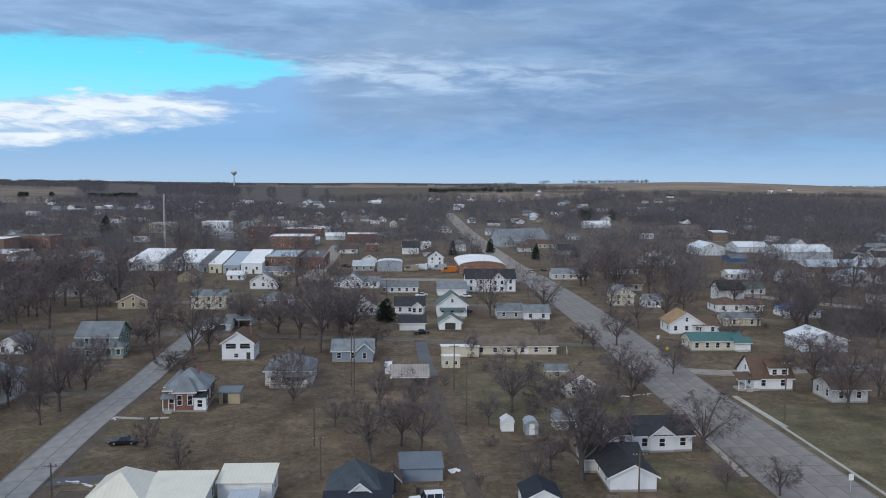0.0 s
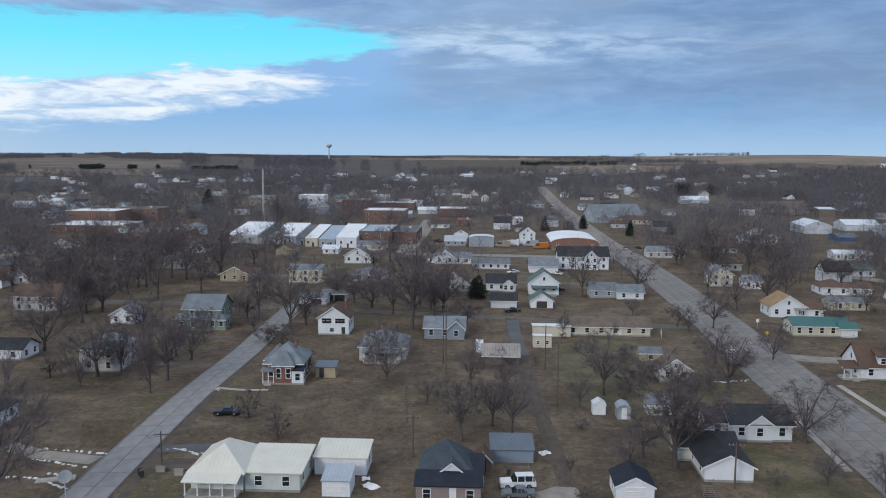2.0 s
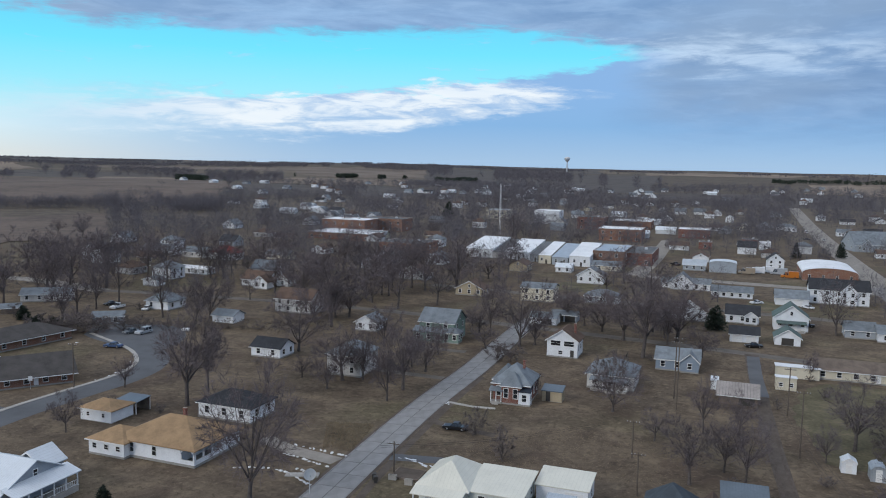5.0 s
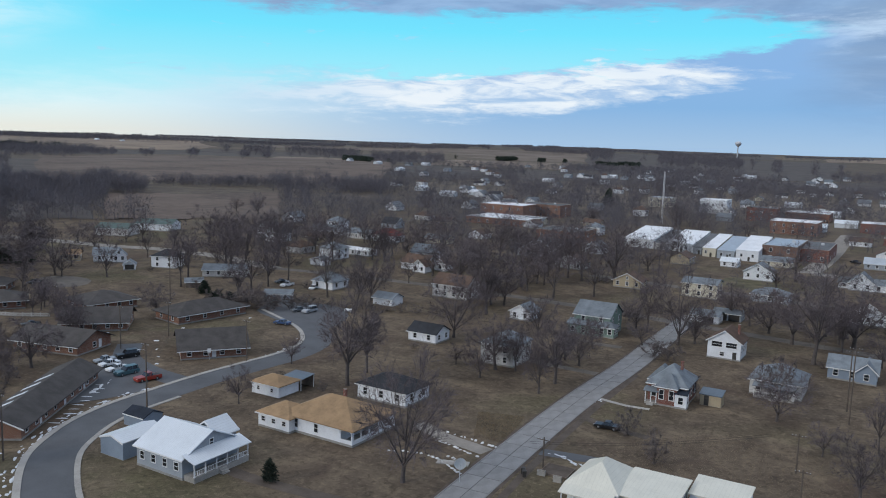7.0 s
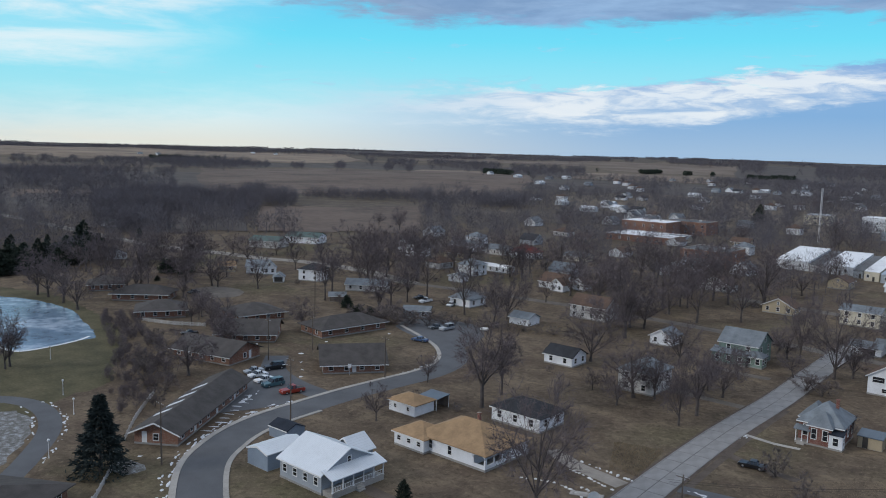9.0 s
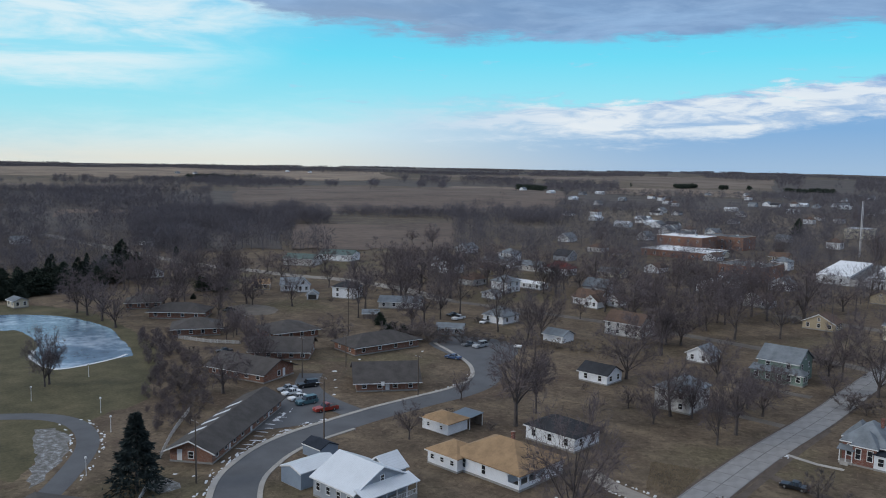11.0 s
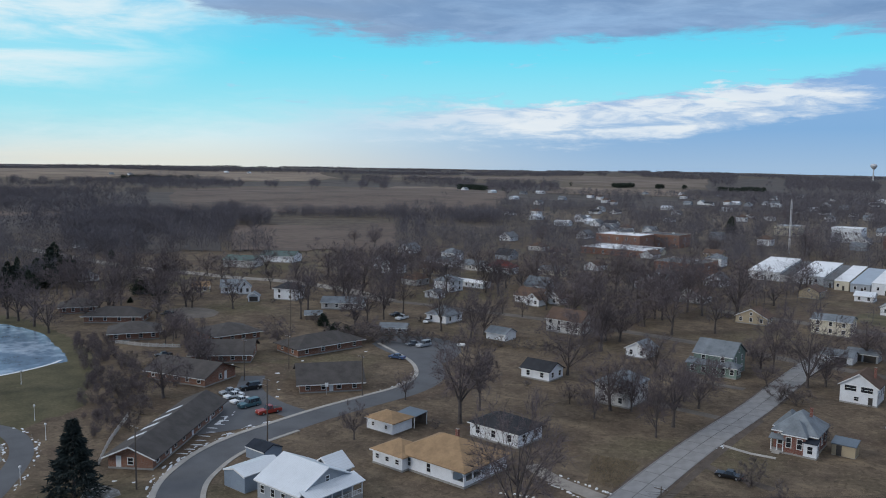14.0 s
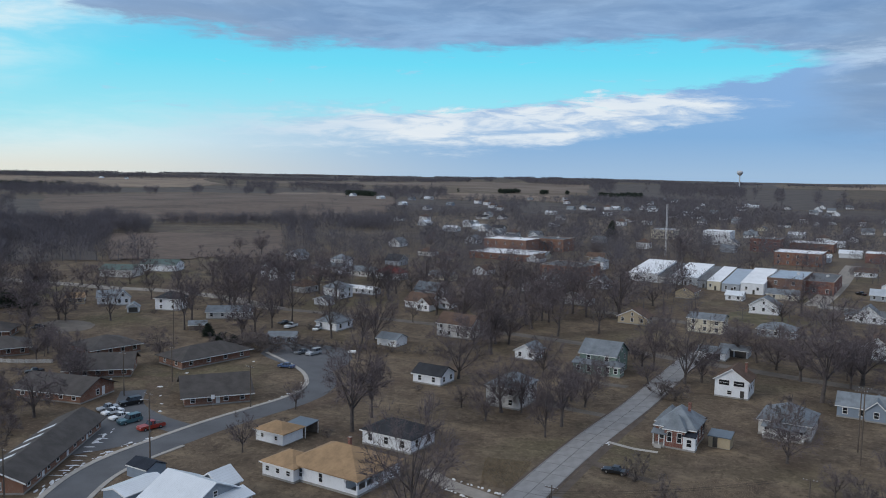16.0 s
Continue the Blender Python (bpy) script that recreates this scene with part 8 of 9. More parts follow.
GENERIC = []
for i, (w, d, e, pk, st, wl, rf, lb, so) in enumerate((
        (9, 11, 3.0, 6.0, "gable_y", M_WHITE, M_SH_GREY, "white gabled house with grey roof", 1), (11, 8, 2.9, 5.0, "gable_x", M_WHITE, M_SH_BROWN, "white cottage with brown roof", 1),
        (9, 9, 4.8, 7.2, "hip", M_WHITE, M_SH_GREY, "white two-storey house with hipped roof", 2), (13, 8, 2.7, 4.4, "gable_x", M_CREAM, M_SH_GREY, "cream ranch house with grey roof", 1),
        (9, 10, 3.2, 6.2, "gable_y", M_GREY, M_SH_BLACK, "grey gabled house with dark roof", 1), (10, 9, 3.0, 5.4, "hip", M_DIRTY, M_SH_BROWN, "weathered white bungalow with brown roof", 1),
        (8, 10, 4.6, 7.6, "gable_y", M_WHITE, M_SH_BLACK, "white two-storey house with dark gable", 2), (11, 8, 3.0, 5.2, "gable_x", M_TAN, M_SH_BROWN, "tan cottage with brown roof", 1))):
    g = house(-3000 + 40 * i, -300, 0, w, d, e, pk, st, wl, rf, lb, group="houses across town", storeys=so, wins={"f": 2})
    GENERIC.append(g)


FAR_HOUSES = []
for i, (w, d, e, pk, st, wl, rf, lb) in enumerate((
        (9, 11, 3.2, 6.4, "gable_y", M_WHITE, M_SH_GREY, "white gabled house seen far across town"), (12, 8, 2.9, 5.2, "gable_x", M_WHITE, M_SH_BLACK, "white ranch house seen far across town"),
        (9, 9, 5.0, 7.6, "hip", M_WHITE, M_SH_BROWN, "white two-storey house seen far across town"), (10, 9, 3.0, 5.6, "gable_x", M_GREY, M_SH_GREY, "grey cottage seen far across town"),
        (14, 9, 3.4, 5.4, "gable_x", M_MT_WHITE, M_MT_WHITE, "white metal shed seen far across town"))):
    FAR_HOUSES.append(house(-3000 + 40 * i, -400, 0, w, d, e, pk, st, wl, rf, lb, group="houses across town", wins={}, gable_win=False))


def town_house(x, y):
    g = rs.choice(GENERIC if math.hypot(x, y) < 560 else FAR_HOUSES)
    c = copy_thing(g, pose(x, y, ground_z(x, y) - 0.05, 0, 0, G + rs.choice((0, 0, 90, 0, 270)) + rs.uniform(-1, 1)))
    TAKEN.append((x, y, 8.0))
    return c


n, m_far = 0, 0
for k in range(4000):
    a, r = radians(rs.uniform(-30, 50)), rs.uniform(330, 1500)
    x, y = -math.sin(a) * r, math.cos(a) * r
    if math.degrees(a) > 40 and r > 560 or math.degrees(a) < -22 and r > 900 or (n if r < 560 else m_far) >= (42 if r < 560 else 150):
        continue
    if free(x, y, 7.0) and not in_field(x, y, 0.5):
        town_house(x, y)
        if r < 560:
            n += 1
        else:
            m_far += 1
for i, g in enumerate(GENERIC + FAR_HOUSES):
    x, y = -420 + 75 * i, 860 + 23 * (i % 3)
    g.matrix_basis = pose(x, y, ground_z(x, y) - 0.05, 0, 0, G + 90 * (i % 2))
    TAKEN.append((x, y, 8.0))
# farmsteads on the hills
for x, y in ((-2080, 1010), (-2040, 1040), (-2300, 1500), (-2260, 1560), (-1000, 1170), (-870, 1090), (-760, 1420), (-700, 1450), (-640, 1490), (-560, 1620), (-520, 1560), (30, 1600), (60, 1760), (100, 1500), (190, 1640), (240, 2050), (820, 2050), (880, 2080), (790, 1980)):
    town_house(x, y)

# trees between the houses, one by one
n = 0
for k in range(3000):
    a = radians(rs.uniform(-31, 68))
    r = 250 + 160 * rs.random() ** 0.85
    x, y = -math.sin(a) * r, math.cos(a) * r
    if r < 330 and -120 < x < 45 or (math.degrees(a) > 50 and r < 300):
        continue
    if free(x, y, 1.0 if r > 300 else 3.0) and not in_field(x, y):
        plant(x, y, rs.uniform(10, 20), rs.uniform(5.0, 8.4))
        n += 1
    if n >= 120:
        break
# shrubs against house walls
n = 0
for k in range(400):
    o = rs.choice(SITES)
    q = o.matrix_basis.translation
    a = rs.uniform(0, 2 * math.pi)
    x, y = q.x + math.cos(a) * rs.uniform(7.5, 10.5), q.y + math.sin(a) * rs.uniform(7.5, 10.5)
    if math.hypot(x, y) < 330 and not any(o2 is not o and (x - o2.matrix_basis.translation.x) ** 2 + (y - o2.matrix_basis.translation.y) ** 2 < 90 for o2 in SITES) and abs(x + 0.052 * (y - 250) - 49) > 9 and abs(x + 0.052 * (y - 250) + 66.5) > 6 and y > 100:
        plant(x, y, rs.uniform(1.2, 2.6), rs.uniform(0.9, 1.8), "shrub")
        n += 1
    if n >= 45:
        break
# the first of each kind stands among them
for i, (ob, h0, s0) in enumerate(TREES + LIGHT + SMALL + FIRS):
    x, y = -330 + 24 * i, 470 + 13 * (i % 4)
    ob.matrix_basis = pose(x, y, 0, 0, 0, 40 * i) @ Matrix.Diagonal((1.0, 1.0, 1.0, 1))


def spread_pts(a0, a1, r0, r1, count, seed, gaps=0.0, keep=True):
    """Points over a piece of a ring round the town, thinned in patches."""
    rg = random.Random(seed)
    out = []
    tries = 0
    while len(out) < count and tries < count * 16:
        tries += 1
        a = radians(rg.uniform(a0, a1))
        r = math.sqrt(rg.uniform(r0 * r0, r1 * r1))
        x, y = -math.sin(a) * r, math.cos(a) * r
        if gaps and noise.noise(Vector((x * 0.006, y * 0.006, seed * 0.37))) < gaps:
            continue
        if noise.noise(Vector((x * 0.021, y * 0.021, seed * 0.9))) < -0.08 and rg.random() < 0.8:
            continue
        if in_field(x, y) and rg.random() < 0.975:
            continue
        if keep and not free(x, y, 1.0):
            continue
        out.append((x, y, ground_z(x, y)))
    return out


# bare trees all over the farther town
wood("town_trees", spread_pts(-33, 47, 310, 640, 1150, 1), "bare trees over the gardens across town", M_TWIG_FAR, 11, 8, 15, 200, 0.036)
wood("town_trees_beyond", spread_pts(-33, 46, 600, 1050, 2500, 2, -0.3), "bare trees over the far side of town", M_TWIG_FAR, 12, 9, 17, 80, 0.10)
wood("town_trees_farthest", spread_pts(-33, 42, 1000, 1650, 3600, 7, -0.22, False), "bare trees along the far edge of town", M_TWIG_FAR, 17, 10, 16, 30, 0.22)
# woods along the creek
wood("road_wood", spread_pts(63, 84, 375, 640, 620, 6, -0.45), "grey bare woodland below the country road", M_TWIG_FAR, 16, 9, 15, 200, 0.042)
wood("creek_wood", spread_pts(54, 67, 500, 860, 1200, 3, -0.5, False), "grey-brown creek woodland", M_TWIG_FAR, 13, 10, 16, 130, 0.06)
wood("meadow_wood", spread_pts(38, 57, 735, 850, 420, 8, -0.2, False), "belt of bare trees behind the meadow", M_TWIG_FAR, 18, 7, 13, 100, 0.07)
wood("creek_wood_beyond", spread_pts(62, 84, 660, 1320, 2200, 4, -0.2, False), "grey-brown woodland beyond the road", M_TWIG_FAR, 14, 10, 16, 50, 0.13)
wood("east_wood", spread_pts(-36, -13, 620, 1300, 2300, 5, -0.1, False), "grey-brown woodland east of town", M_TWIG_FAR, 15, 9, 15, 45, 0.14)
# hedgerows, shelter belts and far woods to the horizon
def belt_pts(a0, a1, r0, r1, depth, count, seed):
    """Trees along a ragged line from (a0, r0) to (a1, r1), in clumps."""
    rg = random.Random(seed)
    out = []
    tries = 0
    while len(out) < count and tries < count * 12:
        tries += 1
        t = rg.random()
        a = radians(a0 + (a1 - a0) * t)
        r = r0 + (r1 - r0) * t + rg.gauss(0, depth) + 90 * noise.noise(Vector((t * 7, seed * 1.3, 0.5)))
        if noise.noise(Vector((t * (a1 - a0) * 0.21, seed * 2.1, 3.3))) + 0.7 * noise.noise(Vector((t * (a1 - a0) * 0.9, seed * 1.1, 7.3))) < -0.30 + 0.25 * rg.random():
            continue
        x, y = -math.sin(a) * r, math.cos(a) * r
        out.append((x, y, ground_z(x, y)))
    return out


for i, (a0, a1, r0, r1, dp, c, wd) in enumerate((
        (46, 63, 1740, 2000, 110, 1500, 0.36), (34, 50, 1950, 2150, 120, 1400, 0.40), (60, 76, 1980, 2060, 35, 500, 0.40), (58, 80, 1690, 1760, 60, 700, 0.36),
        (24, 40, 2780, 2900, 90, 900, 0.55), (34, 62, 2850, 3150, 130, 1800, 0.55), (56, 84, 3000, 3150, 110, 1500, 0.55), (14, 88, 3850, 4100, 170, 4600, 0.8), (14, 88, 3150, 3350, 110, 3200, 0.65),
        (-3, 30, 3500, 3900, 200, 1800, 0.7), (8, 24, 2000, 2900, 320, 2600, 0.5), (-12, -2, 2180, 2300, 60, 500, 0.45), (-14, 0, 2900, 3000, 40, 260, 0.6), (-36, -12, 3600, 3850, 40, 500, 0.7), (-32, -14, 2080, 1980, 30, 500, 0.45),
        (-30, -9, 1400, 1300, 60, 900, 0.30))):
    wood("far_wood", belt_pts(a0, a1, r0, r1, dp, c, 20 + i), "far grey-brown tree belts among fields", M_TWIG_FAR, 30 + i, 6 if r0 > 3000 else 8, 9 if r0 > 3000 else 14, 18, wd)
# dark evergreen shelter belts
for i, (a0, a1, r0, r1, dp, c) in enumerate(((37.8, 41, 1600, 1660, 22, 160), (25.5, 33.2, 2040, 2060, 12, 240), (-5.5, 1.0, 2080, 2120, 14, 150), (-13, -9.5, 940, 960, 16, 130), (20.5, 23.5, 1900, 1920, 20, 110), (59, 63.5, 2120, 2160, 14, 100))):
    wood("evergreen_belt", belt_pts(a0, a1, r0, r1, dp, c, 50 + i), "dark evergreen shelter belt on a farm", M_NEEDLE, 60 + i, 8, 12, 30, 0.7)

# ======================= small things round the houses =======================
rq = random.Random(9)


def lump_mesh(name, seed, mat, n=7):
    """A low uneven clod."""
    rg = random.Random(seed)
    bm = bmesh.new()
    ring = [bm.verts.new((math.cos(2 * math.pi * i / n) * rg.uniform(0.45, 1.35), math.sin(2 * math.pi * i / n) * rg.uniform(0.45, 1.35), 0)) for i in range(n)]
    mid = [bm.verts.new((v.co.x * 0.7, v.co.y * 0.7, rg.uniform(0.5, 0.8))) for v in ring]
    top = bm.verts.new((rg.uniform(-0.2, 0.2), rg.uniform(-0.2, 0.2), 1.0))
    for i in range(n):
        j = (i + 1) % n
        bm.faces.new((ring[i], ring[j], mid[j], mid[i]))
        bm.faces.new((mid[i], mid[j], top))
    bm.faces.new(ring[::-1])
    return finish(bm, name, mat)


CLODS = [lump_mesh("snow", 90 + i, M_SNOW) for i in range(4)]
STONES = [lump_mesh("stone", 95 + i, M_STONE, 6) for i in range(4)]


def along(pts, step):
    """Places every so many metres along a line, with the heading there."""
    L = smooth_line(pts, 0.4)
    out, s, nxt = [], 0.0, 0.0
    for a, b in zip(L, L[1:]):
        d = (b - a).length
        while nxt <= s + d:
            p = a.lerp(b, (nxt - s) / max(d, 1e-6))
            out.append((p.x, p.y, math.atan2(b.y - a.y, b.x - a.x)))
            nxt += step
        s += d
    return out


def stone_row(pts, step, size, label):
    """A border of single stones; some are missing."""
    x0, y0 = pts[0]
    p = thing("stone_border", x0, y0, 0, 0, label, "stone border", "stone borders")
    for x, y, a in along(pts, step):
        if rq.random() < 0.12:
            continue
        s = size * rq.uniform(0.7, 1.3)
        put("stone", rq.choice(STONES), p, "", pose(x - x0 + rq.uniform(-0.12, 0.12), y - y0 + rq.uniform(-0.12, 0.12), -0.03, 0, 0, rq.uniform(0, 360)) @ Matrix.Diagonal((s * 1.3, s, s * 0.7, 1)))
    return p


def snow_row(pts, step, size, off, label, miss=0.35):
    """Lumps of ploughed snow left along a kerb."""
    x0, y0 = pts[0]
    p = thing("snow_bank", x0, y0, 0, 0, label, "snow", "snow left along kerbs")
    for x, y, a in along(pts, step):
        if rq.random() < miss:
            continue
        s = size * rq.uniform(0.4, 1.5)
        o = off + rq.uniform(-0.5, 0.5)
        put("snow", rq.choice(CLODS), p, "", pose(x - x0 - math.sin(a) * o, y - y0 + math.cos(a) * o, -0.02, 0, 0, math.degrees(a) + rq.uniform(-20, 20)) @ Matrix.Diagonal((s * 1.9, s * 0.8, s * 0.32, 1)))
    return p


stone_row(((-66.4, 116.6), (-71.5, 117.0), (-77.4, 117.4)), 0.75, 0.34, "row of pale stones along the driveway")
stone_row(((-66.2, 110.8), (-71.2, 112.0), (-76.8, 113.1)), 0.75, 0.32, "row of pale stones below the driveway")
stone_row(((-65.2, 103.2), (-68.7, 104.9), (-72.1, 106.3), (-76.0, 106.0), (-80.0, 104.0)), 0.8, 0.32, "snow-topped stones edging the terrace")
stone_row(((-65.4, 106.2), (-68.9, 107.7), (-71.8, 108.3)), 0.8, 0.3, "pale stones beside the garden steps")
ribbon("terrace_drive", ((-66.6, 113.8), (-71.0, 114.4), (-77.0, 115.2), (-84, 118)), 3.4, 0.04, M_GRAVEL, "short grey gravel driveway", "driveway")
# garden steps
h = thing("garden_steps", -68.4, 106.2, 0, 201, "low worn concrete garden steps", "steps")
for i in range(6):
    bm = bmesh.new()
    box_bm(bm, -2.6 + i * 0.9, -1.75 + i * 0.9, -0.8, 0.8, 0.0, 0.08 + 0.03 * (5 - i))
    part("step", bm, M_CONC, h)
snow_row(DRIVE[3:9], 0.8, 0.36, 4.9, "dirty snow along the drive kerb", 0.25)
snow_row(DRIVE[3:9], 1.1, 0.34, 5.9, "patches of snow beside the drive", 0.4)
snow_row(DRIVE[10:14], 1.6, 0.26, 4.9, "snow and pale stones along the drive bend", 0.25)
snow_row(((-144.0, 90.0), (-147.5, 95.0), (-150, 100)), 0.9, 0.45, 0.0, "snow between the parked cars", 0.2)
snow_row(((-57.8, 120.2), (-54.5, 119.4), (-51.5, 118.2)), 0.5, 0.34, 0.0, "heap of old snow by the house drive", 0.1)
snow_row(((36.0, 171.0), (40.7, 171.6), (44.5, 173.0), (46.7, 174.6)), 0.6, 0.3, 0.0, "thin bank of snow by the side lane", 0.15)
snow_row(((-62.8, 150.0), (-62.3, 153.0)), 0.6, 0.3, 0.0, "patch of snow at the street edge", 0.1)
snow_row(PARK_PATH[3:8], 0.9, 0.30, 2.7, "snow on the inside of the path bend", 0.45)
snow_row(PARK_PATH[3:7], 0.9, 0.28, -2.7, "snow on the outside of the path bend", 0.55)
for x, y, s in ((-170, 125, 1.2), (-163, 120, 0.9), (-158, 131, 0.8), (-176, 138, 1.0), (-186, 122, 1.1), (-128, 64, 0.8), (-136, 60, 1.1), (-131, 62, 0.7), (-195, 150, 1.3), (-172, 158, 0.9), (-120, 60, 0.6), (12.8, 147, 0.3), (-152.5, 112, 1.0), (-157, 116, 0.9)):
    o = new("snow_patch", rq.choice(CLODS))
    o.matrix_basis = pose(x, y, -0.02, 0, 0, rq.uniform(0, 360)) @ Matrix.Diagonal((s * 0.8, s * 0.5, 0.08, 1))
    tagged(o, "small patch of old snow on grass", "snow", "snow patches")


def fence(pts, label, hgt=1.15, mat=M_DIRTY):
    """A picket fence: posts, two rails a bay, single pickets."""
    x0, y0 = pts[0]
    p = thing("picket_fence", x0, y0, 0, 0, label, "fence", "picket fences")
    if "fpost" not in CACHE:
        bm = bmesh.new()
        box_bm(bm, -0.07, 0.07, -0.07, 0.07, 0, hgt + 0.1)
        CACHE["fpost"] = finish(bm, "post", mat)
        bm = bmesh.new()
        prism_bm(bm, [(-0.06, -0.02, 0.08), (0.06, -0.02, 0.08), (0.06, -0.02, hgt - 0.08), (0, -0.02, hgt), (-0.06, -0.02, hgt - 0.08)], [(-0.06, 0.02, 0.08), (0.06, 0.02, 0.08), (0.06, 0.02, hgt - 0.08), (0, 0.02, hgt), (-0.06, 0.02, hgt - 0.08)])
        CACHE["picket"] = finish(bm, "picket", mat)
        bm = bmesh.new()
        box_bm(bm, 0, 2.4, 0.02, 0.06, -0.05, 0.05)
        CACHE["frail"] = finish(bm, "rail", mat)
    for x, y, a in along(pts, 2.4):
        m = pose(x - x0, y - y0, 0, 0, 0, math.degrees(a))
        put("post", CACHE["fpost"], p, "", m)
        for z in (0.35, 0.9):
            put("rail", CACHE["frail"], p, "", m @ pose(0, 0, z))
        for i in range(9):
            put("picket", CACHE["picket"], p, "", m @ pose(0.15 + i * 0.26, 0, 0))
    return p


fence(((-139.6, 63.4), (-149.7, 70.4), (-160.9, 79.4)), "weathered white picket fence above the park")
fence(((-116.0, 46.5), (-119.8, 49.8), (-131.7, 58.3)), "weathered white picket fence by the spruce")
fence(((-232, 112), (-222, 116), (-214, 122)), "white picket fence near the pond")


def park_lamp(x, y):
    p = thing("park_lamp", x, y, 0, 0, "slim white park lamp with a round globe", "lamp post", "park lamps")
    bm = bmesh.new()
    cyl_bm(bm, (0, 0, -0.2), (0, 0, 3.0), 0.07, 0.05, 8)
    cyl_bm(bm, (0, 0, -0.05), (0, 0, 0.25), 0.14, 0.09, 8)
    part("post", bm, M_TRIM, p)
    bm = bmesh.new()
    bmesh.ops.create_uvsphere(bm, u_segments=12, v_segments=8, radius=0.24, matrix=Matrix.Translation((0, 0, 3.2)))
    part("globe", bm, M_TRIM, p, "white globe")


for x, y in ((-192.6, 57.7), (-174.2, 66.0), (-140.4, 50.4), (-160.2, 62.6), (-205, 75)):
    park_lamp(x, y)

# dish on a post by the street
h = thing("satellite_dish", -63.6, 100.6, 0, 40, "white satellite dish on a short post", "dish")
bm = bmesh.new()
cyl_bm(bm, (0, 0, -0.2), (0, 0, 2.9), 0.07, 0.07, 8)
part("post", bm, M_STEEL, h)
bm = bmesh.new()
rows = []
for k in range(5):
    r = 0.95 * k / 4
    rows.append([bm.verts.new((r * math.cos(2 * math.pi * i / 16), -0.28 * (k / 4) ** 2 - 0.1, 3.1 + r * math.sin(2 * math.pi * i / 16))) for i in range(16)] if k else [bm.verts.new((0, -0.1, 3.1))])
for i in range(16):
    bm.faces.new((rows[0][0], rows[1][i], rows[1][(i + 1) % 16]))
for a, b in zip(rows[1:], rows[2:]):
    for i in range(16):
        bm.faces.new((a[i], b[i], b[(i + 1) % 16], a[(i + 1) % 16]))
bmesh.ops.solidify(bm, geom=bm.faces[:], thickness=0.04)
part("reflector", bm, M_TRIM, h)
bm = bmesh.new()
cyl_bm(bm, (0, -0.35, 2.3), (0, -0.95, 3.05), 0.03, 0.03, 6)
box_bm(bm, -0.08, 0.08, -1.02, -0.86, 3.0, 3.16)
part("feed_arm", bm, M_STEEL, h)


def bin_at(x, y, rot, mat, label):
    p = thing("rubbish_bin", x, y, 0, rot, label, "bin", "rubbish bins")
    bm = bmesh.new()
    prism_bm(bm, [(-0.25, -0.28, 0.06), (0.25, -0.28, 0.06), (0.25, 0.28, 0.06), (-0.25, 0.28, 0.06)], [(-0.31, -0.36, 1.0), (0.31, -0.36, 1.0), (0.31, 0.36, 1.0), (-0.31, 0.36, 1.0)])
    part("body", bm, mat, p)
    bm = bmesh.new()
    prism_bm(bm, [(-0.34, -0.40, 1.0), (0.34, -0.40, 1.0), (0.34, 0.40, 1.0), (-0.34, 0.40, 1.0)], [(-0.28, -0.34, 1.1), (0.28, -0.34, 1.1), (0.28, 0.34, 1.1), (-0.28, 0.34, 1.1)])
    part("lid", bm, mat, p)


bin_at(-57.3, 109.5, 20, M_DARKTRIM, "black wheeled bin by the kerb")
bin_at(-56.6, 108.6, 35, M_DARKTRIM, "black wheeled bin by the kerb")
bin_at(-3.4, 116.2, 5, M_DARKTRIM, "dark bin beside the brown shed")


def crate(x, y, rot, w, d, hgt, mat, label, name="planter_box", category="planter"):
    p = thing(name, x, y, 0, rot, label, category)
    for nm, b in (("side", (-w / 2, w / 2, -d / 2, -d / 2 + 0.08)), ("side", (-w / 2, w / 2, d / 2 - 0.08, d / 2)), ("end", (-w / 2, -w / 2 + 0.08, -d / 2 + 0.08, d / 2 - 0.08)), ("end", (w / 2 - 0.08, w / 2, -d / 2 + 0.08, d / 2 - 0.08))):
        bm = bmesh.new()
        box_bm(bm, *b, 0, hgt)
        part(nm, bm, mat, p)
    bm = bmesh.new()
    box_bm(bm, -w / 2 + 0.08, w / 2 - 0.08, -d / 2 + 0.08, d / 2 - 0.08, 0, hgt * 0.8)
    part("soil", bm, M_DIRT, p, "dark bare soil")


crate(-54.8, 110.9, 10, 1.3, 0.6, 0.8, M_CONC, "pale concrete planter box by the porch")
crate(-51.6, 110.1, 10, 1.3, 0.6, 0.9, M_CONC, "pale concrete planter box by the porch")
crate(-53.3, 113.6, 6, 4.6, 4.2, 0.35, M_BOARD, "wide raised garden bed of boards", "garden_bed", "garden bed")
crate(-2.2, 119.6, 8, 3.6, 1.6, 0.3, M_BOARD, "board-edged garden bed by the shed", "garden_bed", "garden bed")
ribbon("house_drive", ((-59.5, 119.6), (-54, 121.0), (-47, 122.6)), 3.0, 0.03, M_ASPHALT, "short asphalt driveway", "driveway")
ribbon("car_track", ((-62.6, 141.0), (-55, 138.6), (-47, 137.8)), 2.2, 0.02, M_DIRT, "worn wheel track in the grass", "track")
ribbon("front_walk", ((-63.0, 153.4), (-57, 152.6), (-52.5, 153.4)), 1.1, 0.04, M_CONC, "narrow concrete front walk", "path", thick=0.06)


